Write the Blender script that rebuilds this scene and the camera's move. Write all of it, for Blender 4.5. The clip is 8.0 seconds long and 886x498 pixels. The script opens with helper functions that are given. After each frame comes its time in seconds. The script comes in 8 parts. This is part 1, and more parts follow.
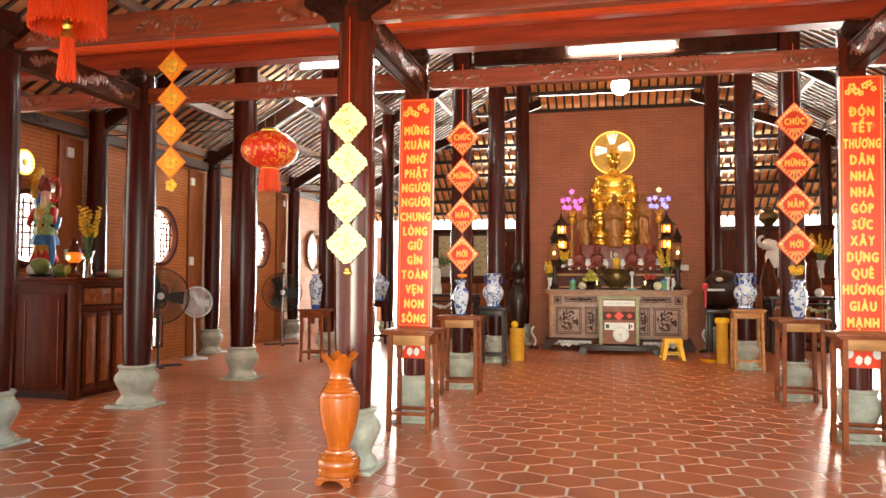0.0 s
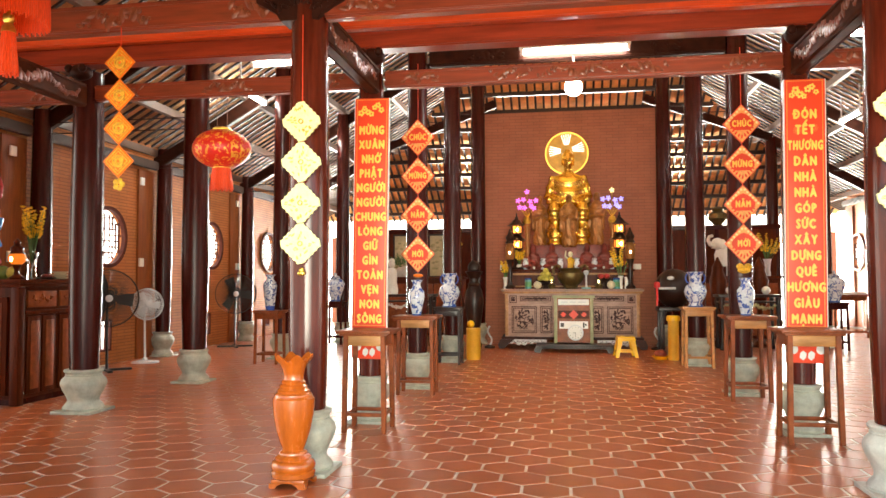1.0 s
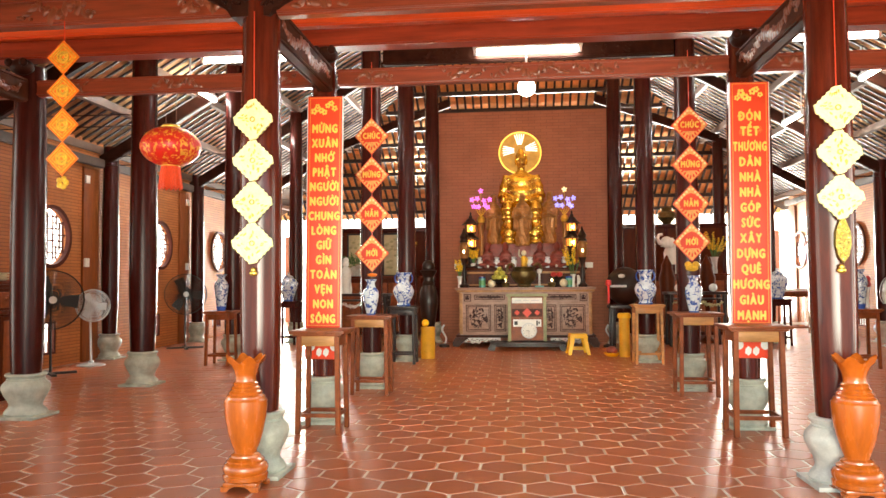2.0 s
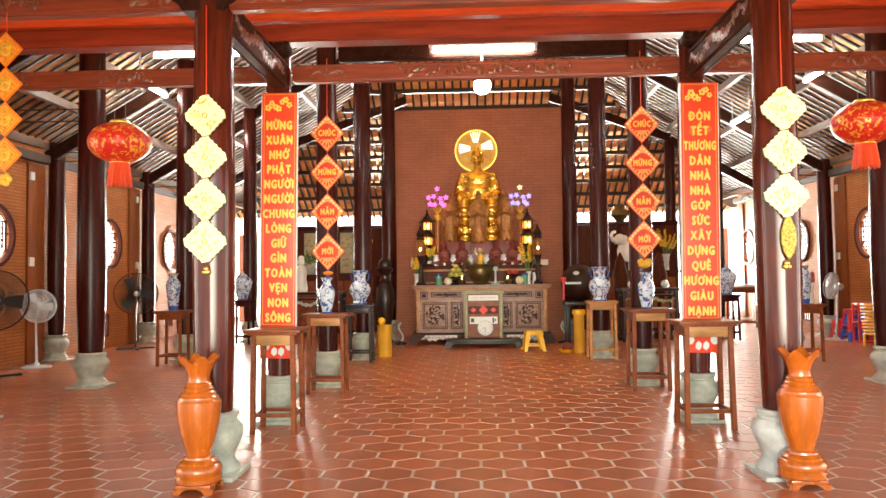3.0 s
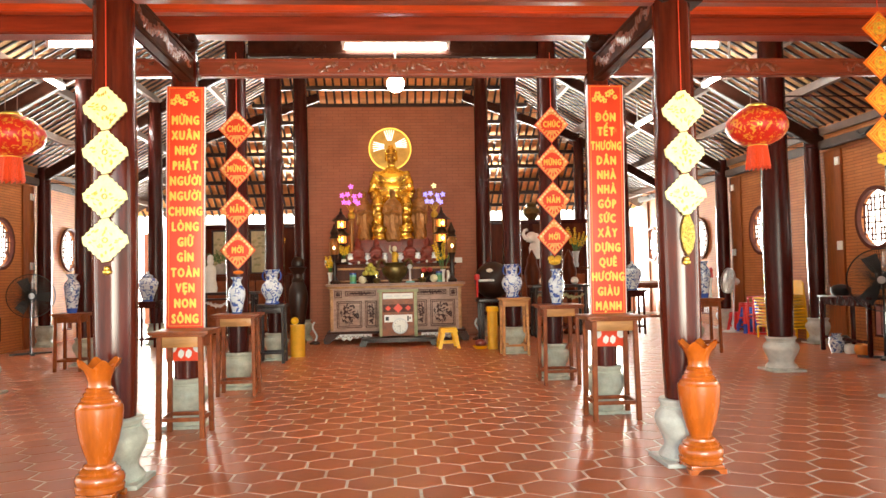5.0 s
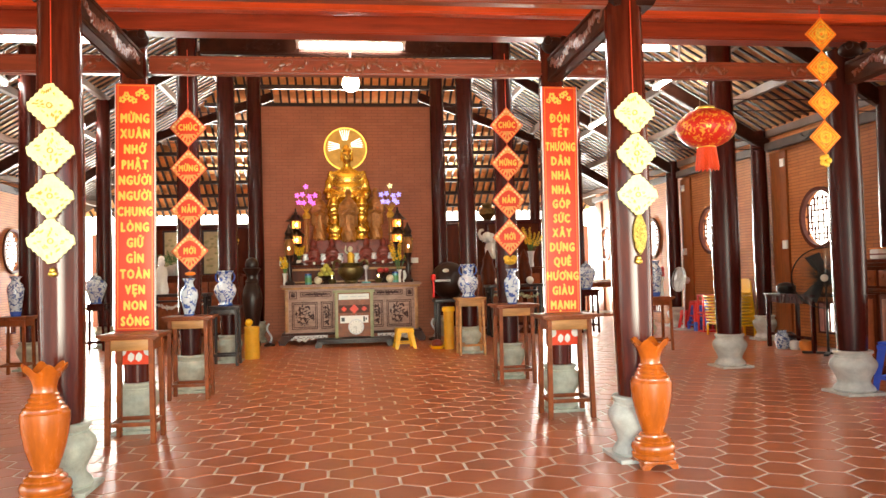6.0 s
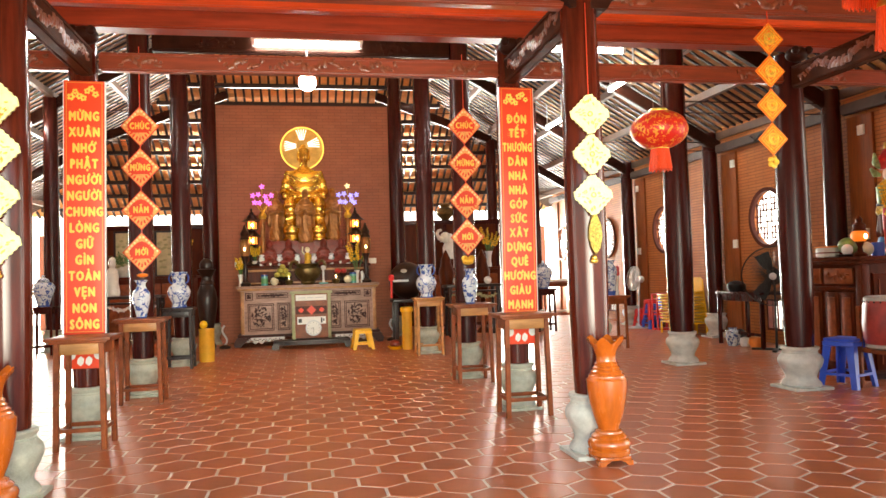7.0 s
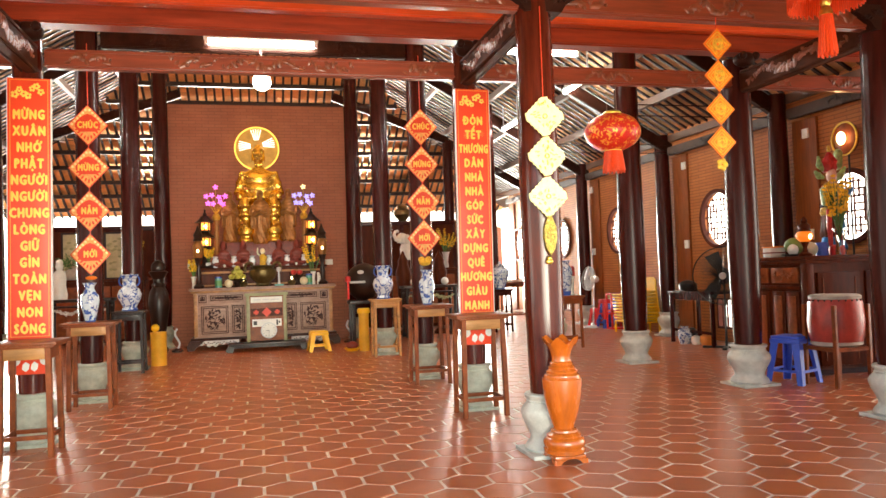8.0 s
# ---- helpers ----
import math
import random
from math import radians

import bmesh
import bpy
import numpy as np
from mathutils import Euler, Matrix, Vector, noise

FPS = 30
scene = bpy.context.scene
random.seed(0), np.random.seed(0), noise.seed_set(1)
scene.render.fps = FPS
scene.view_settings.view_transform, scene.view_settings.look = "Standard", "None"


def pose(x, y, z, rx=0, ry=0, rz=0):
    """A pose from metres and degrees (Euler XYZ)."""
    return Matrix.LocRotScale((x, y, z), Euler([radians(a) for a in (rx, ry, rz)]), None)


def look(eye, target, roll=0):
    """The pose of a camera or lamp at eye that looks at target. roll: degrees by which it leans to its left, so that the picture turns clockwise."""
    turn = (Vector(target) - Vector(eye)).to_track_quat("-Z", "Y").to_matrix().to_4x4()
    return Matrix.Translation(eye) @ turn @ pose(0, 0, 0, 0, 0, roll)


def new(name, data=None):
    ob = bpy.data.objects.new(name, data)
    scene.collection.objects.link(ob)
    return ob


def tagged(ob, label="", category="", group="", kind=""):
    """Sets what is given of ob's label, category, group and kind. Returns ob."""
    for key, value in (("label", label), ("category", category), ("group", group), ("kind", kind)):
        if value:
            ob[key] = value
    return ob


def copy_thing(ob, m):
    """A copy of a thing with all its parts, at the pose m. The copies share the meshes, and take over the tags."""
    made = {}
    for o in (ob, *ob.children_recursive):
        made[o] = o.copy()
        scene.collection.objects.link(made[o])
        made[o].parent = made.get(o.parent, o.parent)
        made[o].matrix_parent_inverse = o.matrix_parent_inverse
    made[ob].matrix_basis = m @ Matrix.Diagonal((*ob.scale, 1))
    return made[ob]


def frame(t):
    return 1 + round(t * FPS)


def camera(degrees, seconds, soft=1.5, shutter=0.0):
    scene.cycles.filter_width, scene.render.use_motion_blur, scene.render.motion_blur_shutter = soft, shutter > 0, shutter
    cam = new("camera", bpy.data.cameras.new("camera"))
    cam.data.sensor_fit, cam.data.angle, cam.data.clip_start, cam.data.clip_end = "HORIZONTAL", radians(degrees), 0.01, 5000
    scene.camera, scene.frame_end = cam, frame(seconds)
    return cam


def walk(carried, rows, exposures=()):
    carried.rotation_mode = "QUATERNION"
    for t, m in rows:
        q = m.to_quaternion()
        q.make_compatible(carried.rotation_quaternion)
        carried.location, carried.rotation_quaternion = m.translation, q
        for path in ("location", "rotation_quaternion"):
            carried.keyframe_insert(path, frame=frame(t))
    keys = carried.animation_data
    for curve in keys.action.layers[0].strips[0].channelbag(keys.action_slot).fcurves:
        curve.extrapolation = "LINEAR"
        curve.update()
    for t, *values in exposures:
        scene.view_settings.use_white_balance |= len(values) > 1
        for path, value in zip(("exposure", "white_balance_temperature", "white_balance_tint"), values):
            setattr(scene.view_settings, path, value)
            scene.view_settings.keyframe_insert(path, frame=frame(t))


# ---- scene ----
# The camera turns almost on the spot, carried at chest height in the porch on the hall's axis.
cam = camera(61.74, 8.0)
PATH = [  # seconds, x, y, z, yaw, pitch, roll
    (0.0, -0.114, -0.003, 1.253, 12.723, 2.477, -0.228),
    (0.5, -0.109, 0.001, 1.251, 11.120, 2.495, -0.048),
    (1.0, -0.105, 0.003, 1.249, 9.384, 2.503, 0.122),
    (1.5, -0.104, 0.002, 1.251, 7.595, 2.482, 0.265),
    (3.0, -0.103, 0.002, 1.252, 2.516, 2.190, 0.714),
    (3.5, -0.100, 0.000, 1.250, 0.849, 2.072, 0.800),
    (4.0, -0.096, -0.001, 1.249, -0.741, 2.013, 0.903),
    (4.5, -0.092, -0.001, 1.248, -2.357, 1.985, 1.058),
    (6.0, -0.088, -0.002, 1.246, -7.396, 1.900, 1.496),
    (6.5, -0.088, -0.002, 1.244, -9.032, 1.871, 1.627),
    (7.0, -0.087, -0.003, 1.245, -10.629, 1.827, 1.782),
    (7.5, -0.084, -0.003, 1.246, -12.366, 1.803, 1.905),
    (8.0, -0.081, -0.005, 1.248, -13.920, 1.779, 2.041),
]
walk(cam, [(t, pose(x, y, z, 90 + pitch, roll, yaw)) for t, x, y, z, yaw, pitch, roll in PATH], exposures=((0.0, 1.78, 6950, 2), (4.0, 1.80, 6950, 2), (8.0, 1.75, 6950, 2)))

# ---- light: bright overcast-sunny day outside, strip lamps inside ----
world = bpy.data.worlds.new("sky")
scene.world = world
world.use_nodes = True
wn = world.node_tree.nodes
wl = world.node_tree.links
sky = wn.new("ShaderNodeTexSky")
sky.sky_type = "NISHITA"
sky.sun_disc = False
sky.sun_elevation = radians(52)
sky.sun_rotation = radians(-21)
wl.new(sky.outputs[0], wn["Background"].inputs[0])
wn["Background"].inputs[1].default_value = 0.15
sun = new("sun", bpy.data.lights.new("sun", "SUN"))
sun.data.energy = 4.0
sun.data.angle = radians(0.6)
sun.data.color = (1.0, 0.93, 0.83)
sun.matrix_world = look((-10, 26, 34), (0, 4, 0))


def opening_light(name, m, w, h, power, color=(1.0, 0.98, 0.95)):
    """Sky light standing in an opening of the hall."""
    lamp = bpy.data.lights.new(name, "AREA")
    lamp.shape, lamp.size, lamp.size_y, lamp.energy, lamp.color = "RECTANGLE", w, h, power, color
    ob = new(name, lamp)
    ob.matrix_world = m
    return ob


# the open front of the hall, behind the camera
opening_light("front_daylight", look((0.5, -1.3, 1.4), (0.2, 6.0, 1.9)), 4.6, 2.4, 46, (1.0, 0.94, 0.84)).data.spread = radians(70)
# open doors at the back, both aisles
for sx in (-1, 1):
    opening_light("back_door_daylight", look((sx * 6.2, 21.7, 1.6), (sx * 6.6, 14.0, 3.0)), 1.9, 2.6, 150).data.spread = radians(70)
# the open gap under the rear eaves
opening_light("rear_eave_daylight", look((0, 21.6, 2.95), (0, 17.0, 5.6)), 7.0, 0.6, 430).data.spread = radians(80)

# ---- materials ----
def mat(name, color, rough=0.5, metal=0.0, noise_scale=8.0, amount=0.25, bump=0.0, bump_scale=60.0, dark=None,
        stretch=(1, 1, 1), coat=0.0, rough_var=0.12, per_object=0.0, emit=0.0, fine=0.1, placed=False, spec=0.5):
    """A surface with broad stains, fine grain and relief."""
    m = bpy.data.materials.new(name)
    m.use_nodes = True
    n, l = m.node_tree.nodes, m.node_tree.links
    b = n["Principled BSDF"]
    b.inputs["Metallic"].default_value = metal
    b.inputs["Coat Weight"].default_value = coat
    b.inputs["Coat Roughness"].default_value = 0.15
    co = n.new("ShaderNodeTexCoord")
    mp = n.new("ShaderNodeMapping")
    mp.inputs["Scale"].default_value = stretch
    l.new(n.new("ShaderNodeNewGeometry").outputs["Position"] if placed else co.outputs["Object"], mp.inputs[0])
    b.inputs["Specular IOR Level"].default_value = spec
    big = n.new("ShaderNodeTexNoise")
    big.inputs["Scale"].default_value = noise_scale
    big.inputs["Detail"].default_value = 6
    big.inputs["Roughness"].default_value = 0.6
    l.new(mp.outputs[0], big.inputs["Vector"])
    small = n.new("ShaderNodeTexNoise")
    small.inputs["Scale"].default_value = bump_scale
    small.inputs["Detail"].default_value = 4
    l.new(mp.outputs[0], small.inputs["Vector"])
    ramp = n.new("ShaderNodeMapRange")
    ramp.inputs["From Min"].default_value, ramp.inputs["From Max"].default_value = 0.3, 0.7
    l.new(big.outputs["Fac"], ramp.inputs["Value"])
    mix = n.new("ShaderNodeMix")
    mix.data_type = "RGBA"
    d = dark or tuple(c * (1 - amount) for c in color)
    lt = tuple(min(1, c * (1 + amount * 0.6)) for c in color)
    mix.inputs["A"].default_value, mix.inputs["B"].default_value = (*d, 1), (*lt, 1)
    l.new(ramp.outputs[0], mix.inputs["Factor"])
    hsv = n.new("ShaderNodeHueSaturation")
    l.new(mix.outputs["Result"], hsv.inputs["Color"])
    val = n.new("ShaderNodeMapRange")
    val.inputs["To Min"].default_value, val.inputs["To Max"].default_value = 1 - fine, 1 + fine
    l.new(small.outputs["Fac"], val.inputs["Value"])
    if per_object:
        oi = n.new("ShaderNodeObjectInfo")
        gi = n.new("ShaderNodeNewGeometry")
        ad = n.new("ShaderNodeMath")
        l.new(oi.outputs["Random"], ad.inputs[0])
        l.new(gi.outputs["Random Per Island"], ad.inputs[1])
        fr = n.new("ShaderNodeMath")
        fr.operation = "FRACT"
        l.new(ad.outputs[0], fr.inputs[0])
        rr = n.new("ShaderNodeMapRange")
        rr.inputs["To Min"].default_value, rr.inputs["To Max"].default_value = 1 - per_object, 1 + per_object
        l.new(fr.outputs[0], rr.inputs["Value"])
        mu = n.new("ShaderNodeMath")
        mu.operation = "MULTIPLY"
        l.new(rr.outputs[0], mu.inputs[0])
        l.new(val.outputs[0], mu.inputs[1])
        l.new(mu.outputs[0], hsv.inputs["Value"])
    else:
        l.new(val.outputs[0], hsv.inputs["Value"])
    l.new(hsv.outputs[0], b.inputs["Base Color"])
    rv = n.new("ShaderNodeMapRange")
    rv.inputs["To Min"].default_value = max(min(rough, 0.29), rough - rough_var)
    rv.inputs["To Max"].default_value = min(1.0, rough + rough_var)
    l.new(big.outputs["Fac"], rv.inputs["Value"])
    l.new(rv.outputs[0], b.inputs["Roughness"])
    if bump:
        bp = n.new("ShaderNodeBump")
        bp.inputs["Strength"].default_value = bump
        bp.inputs["Distance"].default_value = 0.01
        l.new(small.outputs["Fac"], bp.inputs["Height"])
        l.new(bp.outputs[0], b.inputs["Normal"])
    if emit:
        l.new(hsv.outputs[0], b.inputs["Emission Color"])
        b.inputs["Emission Strength"].default_value = emit
    return m


def brick_mat(name, c1, c2, mortar, axis, width=0.2, height=0.052, rough=0.75):
    """Courses of thin brick on an upright wall; axis: the wall runs along x or y."""
    m = bpy.data.materials.new(name)
    m.use_nodes = True
    n, l = m.node_tree.nodes, m.node_tree.links
    b = n["Principled BSDF"]
    co = n.new("ShaderNodeTexCoord")
    sep = n.new("ShaderNodeSeparateXYZ")
    l.new(co.outputs["Object"], sep.inputs[0])
    com = n.new("ShaderNodeCombineXYZ")
    l.new(sep.outputs["X" if axis == "x" else "Y"], com.inputs["X"])
    l.new(sep.outputs["Z"], com.inputs["Y"])
    br = n.new("ShaderNodeTexBrick")
    br.inputs["Color1"].default_value, br.inputs["Color2"].default_value = (*c1, 1), (*c2, 1)
    br.inputs["Mortar"].default_value = (*mortar, 1)
    br.inputs["Scale"].default_value = 1.0
    br.inputs["Mortar Size"].default_value = 0.006
    br.inputs["Mortar Smooth"].default_value = 0.3
    br.inputs["Brick Width"].default_value, br.inputs["Row Height"].default_value = width, height
    l.new(com.outputs[0], br.inputs["Vector"])
    no = n.new("ShaderNodeTexNoise")
    no.inputs["Scale"].default_value = 2.2
    no.inputs["Detail"].default_value = 8
    l.new(co.outputs["Object"], no.inputs["Vector"])
    va = n.new("ShaderNodeMapRange")
    va.inputs["To Min"].default_value, va.inputs["To Max"].default_value = 0.72, 1.25
    l.new(no.outputs["Fac"], va.inputs["Value"])
    hs = n.new("ShaderNodeHueSaturation")
    l.new(br.outputs["Color"], hs.inputs["Color"])
    l.new(va.outputs[0], hs.inputs["Value"])
    l.new(hs.outputs[0], b.inputs["Base Color"])
    b.inputs["Roughness"].default_value = rough
    bp = n.new("ShaderNodeBump")
    bp.invert = True
    bp.inputs["Strength"].default_value = 0.6
    bp.inputs["Distance"].default_value = 0.006
    l.new(br.outputs["Fac"], bp.inputs["Height"])
    l.new(bp.outputs[0], b.inputs["Normal"])
    return m


def glow(name, color, strength):
    m = bpy.data.materials.new(name)
    m.use_nodes = True
    b = m.node_tree.nodes["Principled BSDF"]
    b.inputs["Base Color"].default_value = (*color, 1)
    b.inputs["Emission Color"].default_value = (*color, 1)
    b.inputs["Emission Strength"].default_value = strength
    return m


GRAIN = (9, 9, 0.8)
WALL_BOARD = mat("orange-brown wall board", (0.26, 0.07, 0.016), 0.5, noise_scale=3, amount=0.3, stretch=GRAIN, bump=0.05, spec=0.3)
DARK_WOOD = mat("dark lacquered wood", (0.046, 0.0062, 0.004), 0.24, noise_scale=3, amount=0.45, stretch=GRAIN, bump=0.0, rough_var=0.04, spec=0.24)
COLUMN_RED = mat("red-brown lacquered porch timber", (0.085, 0.0115, 0.005), 0.15, noise_scale=3, amount=0.5, stretch=GRAIN, bump=0.0, rough_var=0.03, spec=0.48)
BEAM_DARK = mat("dark matt beam timber", (0.035, 0.0105, 0.006), 0.5, noise_scale=3, amount=0.45, stretch=(2, 2, 2), bump=0.12, spec=0.08)
RED_WOOD = mat("red-brown varnished wood", (0.25, 0.042, 0.015), 0.32, noise_scale=3, amount=0.35, stretch=(0.8, 9, 9), bump=0.06, coat=0.4)
PLATE_RED = mat("dark red plate timber", (0.3, 0.034, 0.01), 0.45, noise_scale=2.5, amount=0.35, stretch=(0.6, 8, 8), bump=0.05, spec=0.3)
LINK_WOOD = mat("brown carved link timber", (0.075, 0.023, 0.011), 0.65, noise_scale=3, amount=0.45, stretch=(2, 2, 2), bump=0.1, spec=0.05)
BEAM_RED = mat("bright red painted timber", (0.74, 0.085, 0.016), 0.38, noise_scale=2.5, amount=0.3, stretch=(0.6, 8, 8), bump=0.05, coat=0.3)
RAFTER = mat("brown rafter timber", (0.028, 0.012, 0.008), 0.6, noise_scale=4, amount=0.35, bump=0.1)
RAIL = mat("dark greyed rail timber", (0.075, 0.045, 0.034), 0.55, noise_scale=4, amount=0.35, bump=0.12, spec=0.2)
PURLIN = mat("greyed purlin timber", (0.16, 0.09, 0.06), 0.5, noise_scale=4, amount=0.3, bump=0.1)
ROOF_TILE = mat("pale terracotta roof tile", (0.62, 0.33, 0.15), 0.8, noise_scale=5, amount=0.25, bump=0.15, per_object=0.18)
ROOF_REAR = mat("orange terracotta roof tile", (0.86, 0.4, 0.14), 0.75, noise_scale=5, amount=0.3, bump=0.15, per_object=0.2)
STONE = mat("grey-green carved stone", (0.44, 0.45, 0.36), 0.6, noise_scale=9, amount=0.3, bump=0.35, bump_scale=90)
STONE_PALE = mat("pale concrete stone", (0.52, 0.52, 0.47), 0.65, noise_scale=9, amount=0.25, bump=0.35, bump_scale=90)
TILE = mat("terracotta hexagon tile", (0.4, 0.102, 0.031), 0.27, noise_scale=3.5, amount=0.16, bump=0.011, bump_scale=30, per_object=0.1, rough_var=0.06, placed=True)
GROUT = mat("pale grey grout", (0.66, 0.57, 0.47), 0.5, noise_scale=6, amount=0.3, bump=0.3)
GROUND = mat("swept concrete yard", (0.42, 0.4, 0.37), 0.85, noise_scale=1.5, amount=0.25, bump=0.3)
BRICK_SIDE = brick_mat("thin brick side wall", (0.5, 0.165, 0.038), (0.44, 0.135, 0.03), (0.24, 0.075, 0.02), "y", width=0.4, height=0.05)
BRICK_ALTAR = brick_mat("thin brick altar wall", (0.36, 0.125, 0.068), (0.33, 0.11, 0.06), (0.25, 0.09, 0.05), "x", width=0.24, height=0.062)
CONSOLE_WOOD = mat("brown console wood", (0.24, 0.06, 0.017), 0.36, noise_scale=3, amount=0.45, stretch=(3, 3, 3), bump=0.05, coat=0.03, spec=0.22)
CONSOLE_PALE = mat("golden console wood", (0.5, 0.22, 0.06), 0.4, noise_scale=3, amount=0.4, stretch=(1, 6, 6), bump=0.05, coat=0.1, spec=0.35)
BANNER = mat("red printed banner", (0.8, 0.06, 0.018), 0.4, noise_scale=2, amount=0.12, fine=0.03)
GOLD_PRINT = mat("yellow gold print", (0.95, 0.62, 0.1), 0.4, noise_scale=12, amount=0.15)
LAMP_TUBE = glow("lit strip lamp", (0.97, 0.98, 1.0), 42.0)
LAMP_BULB = glow("lit round bulb", (0.95, 0.98, 1.0), 40.0)

# ---- builders ----
def part(name, bm, material, parent=None, label="", smooth=True, at=None):
    """Links a bmesh as one mesh, under a thing or a part if one is given."""
    me = bpy.data.meshes.new(name)
    bm.normal_update()
    bm.to_mesh(me)
    bm.free()
    for m in material if isinstance(material, (list, tuple)) else (material,):
        me.materials.append(m)
    if smooth:
        me.polygons.foreach_set("use_smooth", [True] * len(me.polygons))
        me.set_sharp_from_angle(angle=radians(38))
    ob = new(name, me)
    ob.parent = parent
    if at is not None:
        ob.matrix_basis = at
    return tagged(ob, label)


def thing(name, label, category, m=None, group="", kind=""):
    """An Empty at the base of a thing, to parent its parts."""
    ob = new(name)
    ob.empty_display_size = 0.05
    if m is not None:
        ob.matrix_basis = m
    return tagged(ob, label, category, group, kind)


def box(bm, x0, x1, y0, y1, z0, z1, bevel=0.0, m=None):
    vs = [bm.verts.new((x, y, z)) for z in (z0, z1) for y in (y0, y1) for x in (x0, x1)]
    fs = [bm.faces.new([vs[i] for i in q]) for q in ((0, 2, 3, 1), (4, 5, 7, 6), (0, 1, 5, 4), (2, 6, 7, 3), (0, 4, 6, 2), (1, 3, 7, 5))]
    if bevel:
        es = list({e for f in fs for e in f.edges})
        r = bmesh.ops.bevel(bm, geom=es, offset=bevel, segments=2, affect="EDGES", profile=0.6)
        vs = list({v for f in r["faces"] for v in f.verts} | {v for v in vs if v.is_valid})
    if m is not None:
        bmesh.ops.transform(bm, matrix=m, verts=vs)
    return bm


def boxes(*rows, bevel=0.0):
    bm = bmesh.new()
    for r in rows:
        box(bm, *r, bevel=bevel)
    return bm


def lathe(bm, profile, seg=24, m=None, close=True):
    """A turned body from (radius, height) pairs, bottom to top."""
    rings = []
    for r, z in profile:
        rings.append([bm.verts.new((r * math.cos(2 * math.pi * k / seg), r * math.sin(2 * math.pi * k / seg), z)) for k in range(seg)])
    for a, b in zip(rings, rings[1:]):
        for k in range(seg):
            bm.faces.new((a[k], a[(k + 1) % seg], b[(k + 1) % seg], b[k]))
    if close:
        bm.faces.new(list(reversed(rings[0])))
        bm.faces.new(rings[-1])
    if m is not None:
        bmesh.ops.transform(bm, matrix=m, verts=[v for r in rings for v in r])
    return bm


def turned(profile, seg=24, m=None, close=True):
    return lathe(bmesh.new(), profile, seg, m, close)


def rod(bm, p, q, r0, r1=None, seg=8):
    """A round bar from p to q."""
    p, q = Vector(p), Vector(q)
    d = q - p
    m = Matrix.Translation(p) @ d.to_track_quat("Z", "Y").to_matrix().to_4x4()
    return lathe(bm, [(r0, 0), (r0 if r1 is None else r1, d.length)], seg, m)


def bar(bm, p, q, w, h, up=(0, 0, 1)):
    """A square bar from p to q, w wide and h high."""
    p, q = Vector(p), Vector(q)
    z = (q - p).normalized()
    x = z.cross(Vector(up)).normalized()
    y = x.cross(z)
    m = Matrix.Translation(p) @ Matrix((x, y, z)).transposed().to_4x4()
    return box(bm, -w / 2, w / 2, -h / 2, h / 2, 0, (q - p).length, m=m)


def outline(bm, pts, t0, t1, m=None):
    """A flat shape from a ring of (x, z) points, between y = t0 and t1."""
    a = [bm.verts.new((x, t0, z)) for x, z in pts]
    b = [bm.verts.new((x, t1, z)) for x, z in pts]
    n = len(pts)
    bm.faces.new(a)
    bm.faces.new(list(reversed(b)))
    for k in range(n):
        bm.faces.new((a[k], b[k], b[(k + 1) % n], a[(k + 1) % n]))
    if m is not None:
        bmesh.ops.transform(bm, matrix=m, verts=a + b)
    return bm


def ball(bm, c, r, seg=12, rings=8, squash=(1, 1, 1)):
    m = Matrix.Translation(c) @ Matrix.Diagonal((r * squash[0], r * squash[1], r * squash[2], 1))
    bmesh.ops.create_uvsphere(bm, u_segments=seg, v_segments=rings, radius=1, matrix=m)
    return bm


def leaf(bm, base, tip, w, bend=0.1):
    """A long leaf, folded a little along its middle."""
    base, tip = Vector(base), Vector(tip)
    d = tip - base
    side = d.cross(Vector((0.3, 1, 0.2))).normalized() * w
    out = Vector((d.x, d.y, 0)) * bend - Vector((0, 0, 1)) * d.length * bend * 0.4
    mid = base + d * 0.55 - out
    vs = [bm.verts.new(v) for v in (base, mid + side / 2, tip, mid - side / 2, mid + Vector((0, 0, w * 0.15)))]
    bm.faces.new((vs[0], vs[1], vs[4]))
    bm.faces.new((vs[1], vs[2], vs[4]))
    bm.faces.new((vs[2], vs[3], vs[4]))
    bm.faces.new((vs[3], vs[0], vs[4]))
    return bm


PLAIN = {"Đ": "D", "Ơ": "O", "Ớ": "Ó", "Ờ": "Ò", "Ư": "U", "Ừ": "Ù", "Ứ": "Ú", "Ữ": "Ũ", "Ự": "Ụ"}
GLYPHS = {}


